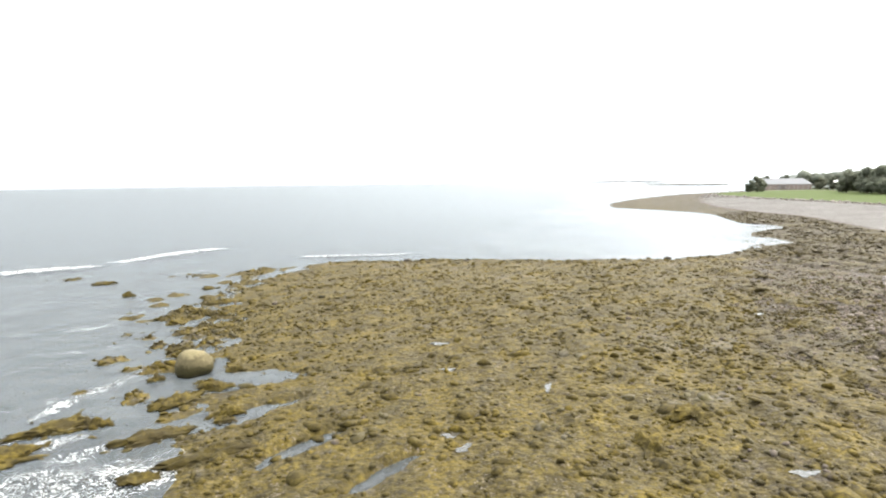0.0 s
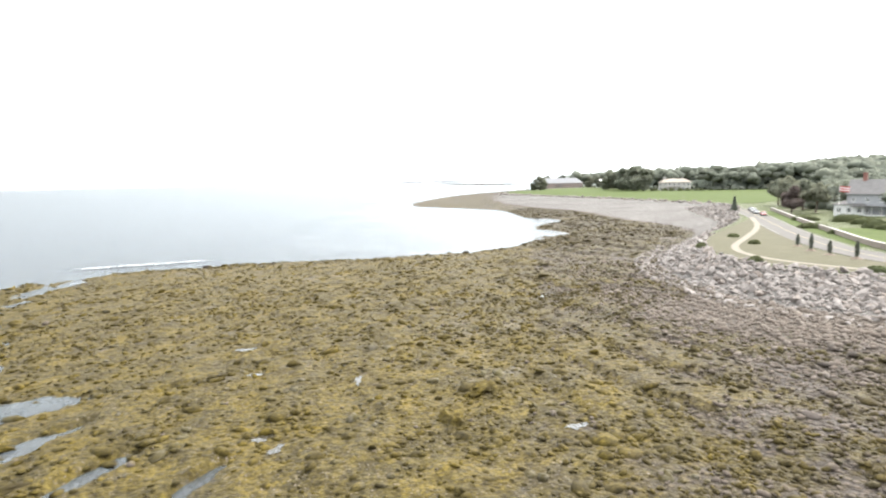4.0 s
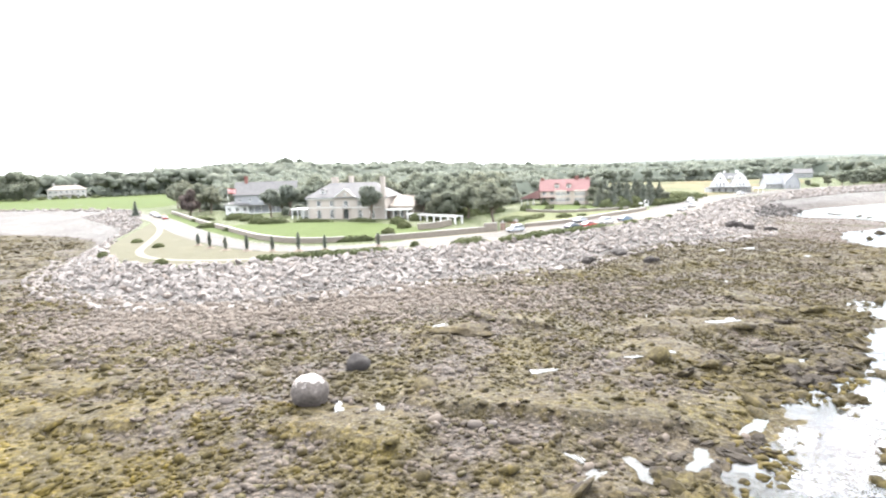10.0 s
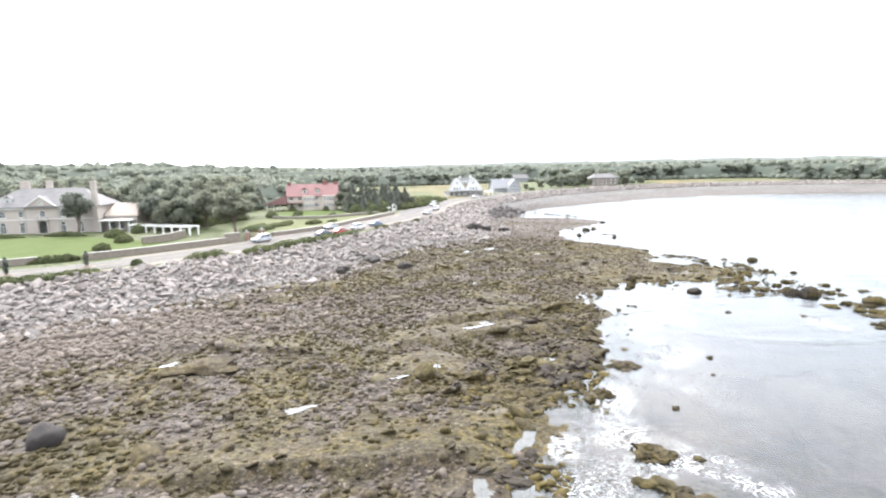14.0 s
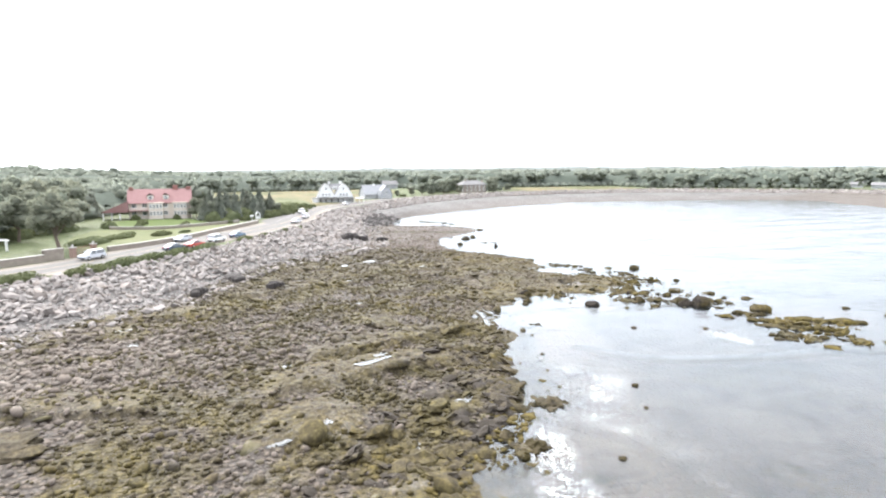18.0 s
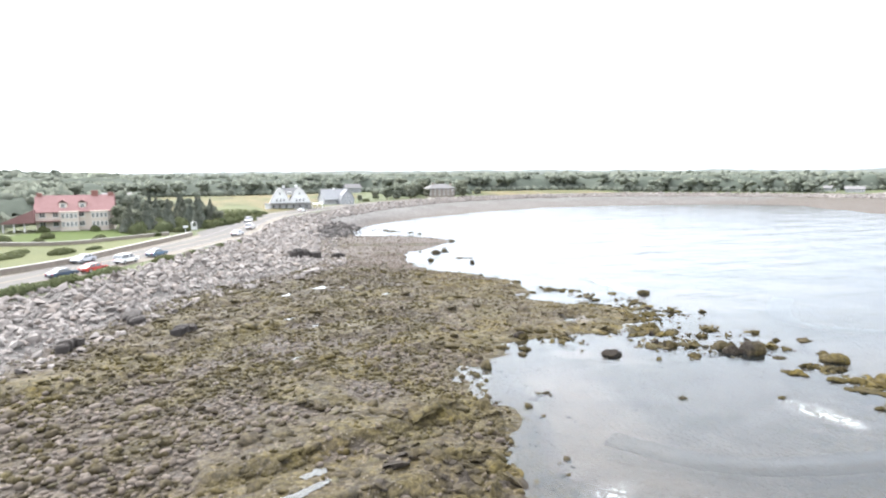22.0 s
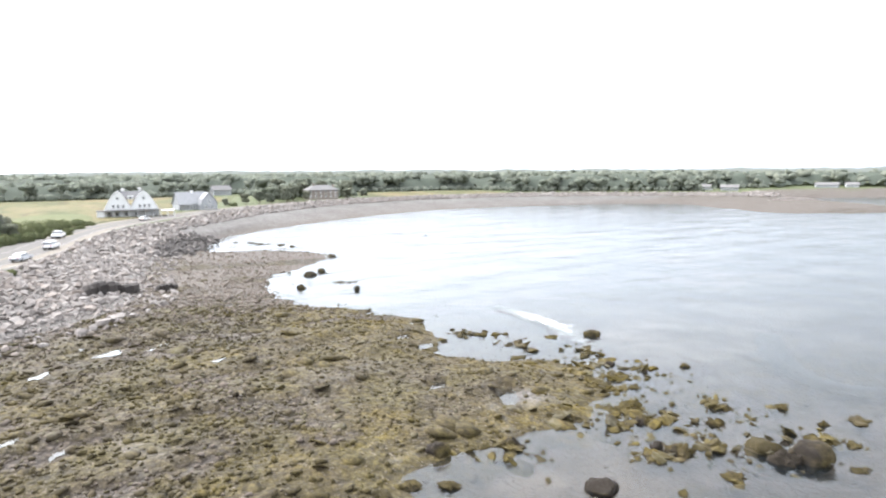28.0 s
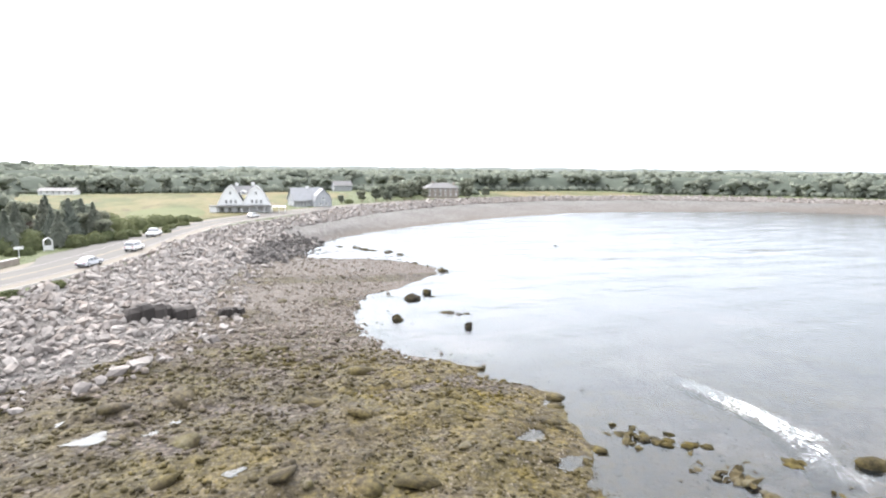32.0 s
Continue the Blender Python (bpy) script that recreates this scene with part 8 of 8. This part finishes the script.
# ---------------------------------------------------------------- walls, gate, signs, flag
def stone_wall(name, line, height, thick, label, lift=0.0):
    """A rubble wall following a line, with a coping of single stones."""
    p, nrm, at = arc_points(line, 1.2)
    thing = tagged(new(name), label, "wall", kind="structure")
    zz = heights(p[:, 0], p[:, 1]) + lift
    low, high = zz - 0.4, zz + height
    ring = []
    for off, zs in ((-thick / 2, low), (-thick / 2 * 0.9, high), (thick / 2 * 0.9, high), (thick / 2, low)):
        ring.append(np.column_stack([p + nrm * off, zs + (0.05 * value_noise(at, at * 0 + off, 3) if zs is high else 0)]))
    v = np.stack(ring, 1).reshape(-1, 3)
    mesh_object("rubble", v, grid_faces(len(p), 4)[:, ::-1], M_WALLSTONE, thing)
    bm = boxes((-0.58, 0.58, -thick * 0.6, thick * 0.6, 0.0, 0.14))
    first_stone = part("coping_stone", bm, M_COPING, thing)
    for i in range(len(p) - 1):
        ob = first_stone if i == 0 else new("coping_stone", first_stone.data)
        ob.parent = thing
        q = (p[i] + p[i + 1]) / 2
        d = p[i + 1] - p[i]
        ob.matrix_basis = pose(q[0], q[1], (high[i] + high[i + 1]) / 2 + 0.03, 0, 0, math.degrees(math.atan2(d[1], d[0])))
    return thing


stone_wall("garden_wall", [(214, 190), (172, 141), (147, 110), (131, 91), (124.5, 82), (122, 74), (122.5, 67), (126, 61)], 1.1, 0.6, "low grey stone wall round the mansion's lawn")
stone_wall("garden_wall", [(127.5, 54.5), (133, 47), (140, 40), (147, 33)], 1.2, 0.6, "low grey stone wall beside the road")
stone_wall("boundary_wall", [(147, 33.4), (150.2, 30.2)], 2.0, 0.6, "tall stone wall beside the gate")
stone_wall("roadside_wall", [(158, 25), (167, 16.5), (178, 10.5), (189, 5.5), (206, -3), (215, -6.5)], 0.9, 0.6, "low grey roadside stone wall before the meadow")
stone_wall("terrace_wall", [(160, 46), (153, 47.5), (148, 52)], 1.5, 0.5, "curved pale terrace wall beside the pergola")
stone_wall("garden_terrace", [(201, 32), (199, 20), (209, 9.5), (219, -1.5)], 0.7, 0.5, "low garden wall before the red-roofed house")


def gate_pier(x, y):
    g = tagged(new("gate_pier"), "square stone gate pier with ball finial", "gate pier", "gate piers")
    part("pier", boxes((-0.55, 0.55, -0.55, 0.55, -0.4, 2.3)), M_PIER, g)
    part("cap", boxes((-0.7, 0.7, -0.7, 0.7, 2.303, 2.5)), M_COPING, g)
    bm = bmesh.new()
    bmesh.ops.create_uvsphere(bm, u_segments=12, v_segments=8, radius=0.32, matrix=Matrix.Translation((0, 0, 2.8)))
    part("finial", bm, M_COPING, g, smooth=True)
    g.matrix_basis = pose(x, y, ground_z(x, y), 0, 0, -35) @ Matrix.Diagonal((0.75, 0.75, 0.8, 1))


gate_pier(151, 29.6)
gate_pier(156.4, 27.2)
gate = tagged(new("garden_gate"), "rust-brown iron garden gate between stone piers", "gate")
for i in range(14):
    part("bar", boxes((-2.3 + i * 0.34, -2.26 + i * 0.34, -0.02, 0.02, 0.15, 1.9)), M_IRON, gate)
part("rail", boxes((-2.4, 2.4, -0.03, 0.03, 0.3, 0.36)), M_IRON, gate)
part("rail", boxes((-2.4, 2.4, -0.031, 0.031, 1.6, 1.66)), M_IRON, gate)
gate.matrix_basis = pose(153.7, 28.4, ground_z(153.7, 28.4), 0, 0, -24)

arbour = tagged(new("garden_arbour"), "white arched garden arbour with gate", "arbour")
for sx in (-1.0, 1.0):
    part("post", boxes((sx - 0.09, sx + 0.09, -0.4, 0.4, -0.3, 2.2)), M_TRIM, arbour)
bm = bmesh.new()
for i in range(12):
    a0, a1 = math.pi * i / 12, math.pi * (i + 1) / 12
    extrude_poly(bm, [(1.1 * math.cos(a0), 2.2 + 1.0 * math.sin(a0)), (1.1 * math.cos(a1), 2.2 + 1.0 * math.sin(a1)), (0.92 * math.cos(a1), 2.2 + 0.82 * math.sin(a1)), (0.92 * math.cos(a0), 2.2 + 0.82 * math.sin(a0))], -0.4, 0.4)
part("arch", bm, M_TRIM, arbour)
part("gate_leaf", boxes((-0.9, 0.9, -0.04, 0.04, 0.1, 1.3)), M_TRIM, arbour)
arbour.matrix_basis = pose(231, -7, ground_z(231, -7), 0, 0, -65) @ Matrix.Diagonal((0.7, 0.7, 0.75, 1))

sign = tagged(new("road_sign"), "small white road sign on a post", "sign")
part("post", boxes((-0.05, 0.05, -0.05, 0.05, -0.3, 2.2)), M_TRIM, sign)
part("board", boxes((-0.7, 0.7, -0.07, -0.05, 1.6, 2.1)), M_TRIM, sign)
sign.matrix_basis = pose(221, -4.8, ground_z(221, -4.8), 0, 0, -65)

flag = tagged(new("flagpole"), "white flagpole with striped flag", "flagpole")
bm = bmesh.new()
cone_between(bm, (0, 0, -0.5), (0, 0, 11), 0.09, 0.05, 8)
part("pole", bm, M_TRIM, flag)
n, m_ = 12, 7
U, V = np.meshgrid(np.linspace(0, 3.0, n), np.linspace(8.7, 10.6, m_), indexing="ij")
M_FLAGRED = surface("flag_red", (0.4, 0.05, 0.06), (0.5, 0.08, 0.08), 2, 0.8, 0.05)
for i in range(5):
    z0, z1 = 8.7 + i * 0.38, 8.7 + (i + 1) * 0.38
    U, V = np.meshgrid(np.linspace(0.06, 3.0, n), np.linspace(z0, z1, 3), indexing="ij")
    wave = 0.22 * np.sin(U * 2.4) * (U / 3) - 0.0
    droop = -0.12 * U
    ob = mesh_object("stripe", np.column_stack([U.ravel(), wave.ravel(), (V + droop).ravel()]), grid_faces(n, 3), M_FLAGRED if i % 2 == 0 else M_TRIM, flag, smooth=True)
flag.matrix_basis = pose(200, 149.5, ground_z(200, 149.5), 0, 0, -60)

# ---------------------------------------------------------------- cars
def car_paint(name, color):
    m = Nodes(name)
    m.set(m.mix(m.noise(8, 3), tuple(0.92 * c for c in color), color), 0.3, 0.0, 0.6)
    m.bsdf.inputs["Coat Weight"].default_value = 0.6
    return m.mat


M_TYRE = surface("tyre_rubber", (0.02, 0.02, 0.02), (0.035, 0.035, 0.035), 8, 0.85, 0.1)
M_RIM = surface("alloy_rim", (0.45, 0.45, 0.46), (0.55, 0.55, 0.56), 8, 0.35, 0.05, metal=0.8)
M_LAMP = surface("lamp_glass", (0.6, 0.6, 0.58), (0.7, 0.7, 0.68), 8, 0.15, 0.0)
M_TAIL = surface("tail_lamp", (0.3, 0.02, 0.02), (0.4, 0.03, 0.03), 8, 0.2, 0.0)
PAINTS = {k: car_paint(f"car_paint_{k}", c) for k, c in {"white": (0.7, 0.7, 0.7), "silver": (0.45, 0.47, 0.5), "red": (0.4, 0.04, 0.03), "navy": (0.03, 0.05, 0.09), "blue": (0.08, 0.14, 0.22), "grey": (0.2, 0.21, 0.22), "black": (0.03, 0.03, 0.03)}.items()}
FORMS = {  # lower body and cabin as side outlines, and length, width
    "sedan": ([(-2.3, 0.3), (2.25, 0.3), (2.35, 0.55), (2.3, 0.78), (1.1, 0.92), (-1.55, 0.98), (-2.3, 0.92), (-2.36, 0.6)], [(1.15, 0.9), (0.35, 1.4), (-0.95, 1.42), (-1.75, 0.96)], 1.8),
    "suv": ([(-2.3, 0.36), (2.25, 0.36), (2.35, 0.62), (2.28, 0.95), (1.15, 1.05), (-2.2, 1.1), (-2.36, 0.7)], [(1.2, 1.03), (0.55, 1.65), (-1.85, 1.7), (-2.25, 1.08)], 1.88),
    "pickup": ([(-2.7, 0.42), (2.55, 0.42), (2.68, 0.7), (2.6, 1.0), (1.4, 1.1), (-2.65, 1.1), (-2.75, 0.7)], [(1.45, 1.08), (0.85, 1.75), (-0.5, 1.78), (-0.8, 1.08)], 1.95),
}


def car(x, y, heading, form, color, label, group=""):
    lower, cabin, width = FORMS[form]
    thing = tagged(new(form if form != "suv" else "sport_utility_car"), label, "car", group)
    half = width / 2

    def loft(bm, pts, y_low, y_high, zl, zh):
        def wid(z):
            f = (z - zl) / (zh - zl)
            return y_low + (y_high - y_low) * f
        a = [bm.verts.new((px_, -wid(pz_), pz_)) for px_, pz_ in pts]
        b = [bm.verts.new((px_, wid(pz_), pz_)) for px_, pz_ in pts]
        bm.faces.new(a), bm.faces.new(b[::-1])
        for i in range(len(pts)):
            j = (i + 1) % len(pts)
            bm.faces.new((a[j], a[i], b[i], b[j]))
        bmesh.ops.recalc_face_normals(bm, faces=bm.faces[:])

    bm = bmesh.new()
    loft(bm, lower, half, half * 0.94, 0.3, 1.1)
    bmesh.ops.bevel(bm, geom=bm.edges[:], offset=0.06, segments=2, affect="EDGES")
    body = part("body", bm, PAINTS[color], thing, smooth=False)
    zt = max(p[1] for p in cabin)
    zb = min(p[1] for p in cabin)
    bm = bmesh.new()
    loft(bm, cabin, half * 0.92, half * 0.72, zb, zt)
    part("window_band", bm, M_GLASS, thing, "dark tinted glass")
    bm = bmesh.new()
    roof_pts = [p for p in cabin if p[1] > zt - 0.1]
    x0, x1 = min(p[0] for p in roof_pts) - 0.1, max(p[0] for p in roof_pts) + 0.08
    box(bm, x0, x1, -half * 0.75, half * 0.75, zt - 0.02, zt + 0.04)
    bmesh.ops.bevel(bm, geom=bm.edges[:], offset=0.03, segments=1, affect="EDGES")
    part("roof", bm, PAINTS[color], thing)
    for sx in (0.42 * (cabin[0][0] + cabin[1][0]) * 1.15, -0.2, cabin[2][0] - 0.15 if form != "pickup" else -0.62):
        for s in (-1, 1):
            bm = bmesh.new()
            box(bm, sx - 0.05, sx + 0.05, min(s * half * 0.86, s * half * 0.9), max(s * half * 0.86, s * half * 0.9), zb, zt - 0.06)
            part("pillar", bm, PAINTS[color], thing)
    wheel_x = (1.4, -1.4) if form != "pickup" else (1.7, -1.65)
    for wx_ in wheel_x:
        for s in (-1, 1):
            bm = bmesh.new()
            m = Matrix.Translation((wx_, s * (half - 0.1), 0.34)) @ Matrix.Rotation(math.pi / 2, 4, "X")
            bmesh.ops.create_cone(bm, cap_ends=True, segments=18, radius1=0.34, radius2=0.34, depth=0.23, matrix=m)
            tyre = part("wheel", bm, M_TYRE, thing)
            bm = bmesh.new()
            m = Matrix.Translation((wx_, s * (half - 0.1) + s * 0.1, 0.34)) @ Matrix.Rotation(math.pi / 2, 4, "X")
            bmesh.ops.create_cone(bm, cap_ends=True, segments=14, radius1=0.2, radius2=0.2, depth=0.06, matrix=m)
            part("rim", bm, M_RIM, tyre)
    xe, xr = max(p[0] for p in lower), min(p[0] for p in lower)
    zl = 0.72 if form == "sedan" else 0.85
    for s in (-0.7, 0.7):
        part("headlight", boxes((xe - 0.1, xe - 0.015, s * half - 0.17, s * half + 0.17, zl - 0.09, zl + 0.07)), M_LAMP, thing)
        part("tail_light", boxes((xr + 0.015, xr + 0.1, s * half - 0.15, s * half + 0.15, zl - 0.05, zl + 0.13)), M_TAIL, thing)
    part("front_bumper", boxes((xe - 0.12, xe + 0.03, -half * 0.9, half * 0.9, 0.36, 0.52)), M_TYRE, thing)
    part("rear_bumper", boxes((xr - 0.03, xr + 0.12, -half * 0.9, half * 0.9, 0.38, 0.54)), M_TYRE, thing)
    part("number_plate", boxes((xr - 0.04, xr - 0.031, -0.2, 0.2, 0.62, 0.74)), M_TRIM, thing)
    if form == "pickup":
        part("bed", boxes((-2.6, -0.85, -half * 0.82, half * 0.82, 1.1, 1.115)), M_TYRE, thing, "dark open truck bed")
    thing.matrix_basis = pose(x, y, ground_z(x, y) + 0.08, 0, 0, heading)
    return thing


car(154.6, 12.4, -38, "sedan", "navy", "dark navy sedan parked beside the seawall hedge", "parked cars")
car(158.8, 8.7, -38, "sedan", "red", "bright red sedan parked beside the seawall hedge", "parked cars")
car(167.2, 4.6, -34, "suv", "white", "white sport-utility car parked beside the seawall", "parked cars")
car(174.8, 0.0, -33, "sedan", "blue", "slate-blue sedan parked beside the seawall", "parked cars")
car(171.4, 12.0, 149, "sedan", "silver", "silver sedan driving on the coast road", "cars on the road")
car(146.9, 25.6, 142, "suv", "silver", "silver estate car driving on the coast road", "cars on the road")
car(208.5, -17.3, -25, "sedan", "silver", "pale silver sedan at the roadside", "cars on the road")
car(251, -23.6, 165, "pickup", "white", "white pickup truck on the coast road", "cars on the road")
car(226, -22.0, -18, "suv", "white", "white sport-utility car by the kerb", "cars on the road")
car(299, -49, -40, "sedan", "white", "white car on the coast road's far bend", "cars on the road")
car(186.5, 168.5, 230, "sedan", "red", "red car parked beside the coast road", "cars by the far road")
car(193, 178, 230, "sedan", "grey", "grey car parked beside the coast road", "cars by the far road")
car(198, 184, 230, "suv", "white", "white car parked beside the coast road", "cars by the far road")
car(206, 193, 230, "sedan", "black", "black car parked beside the coast road", "cars by the far road")
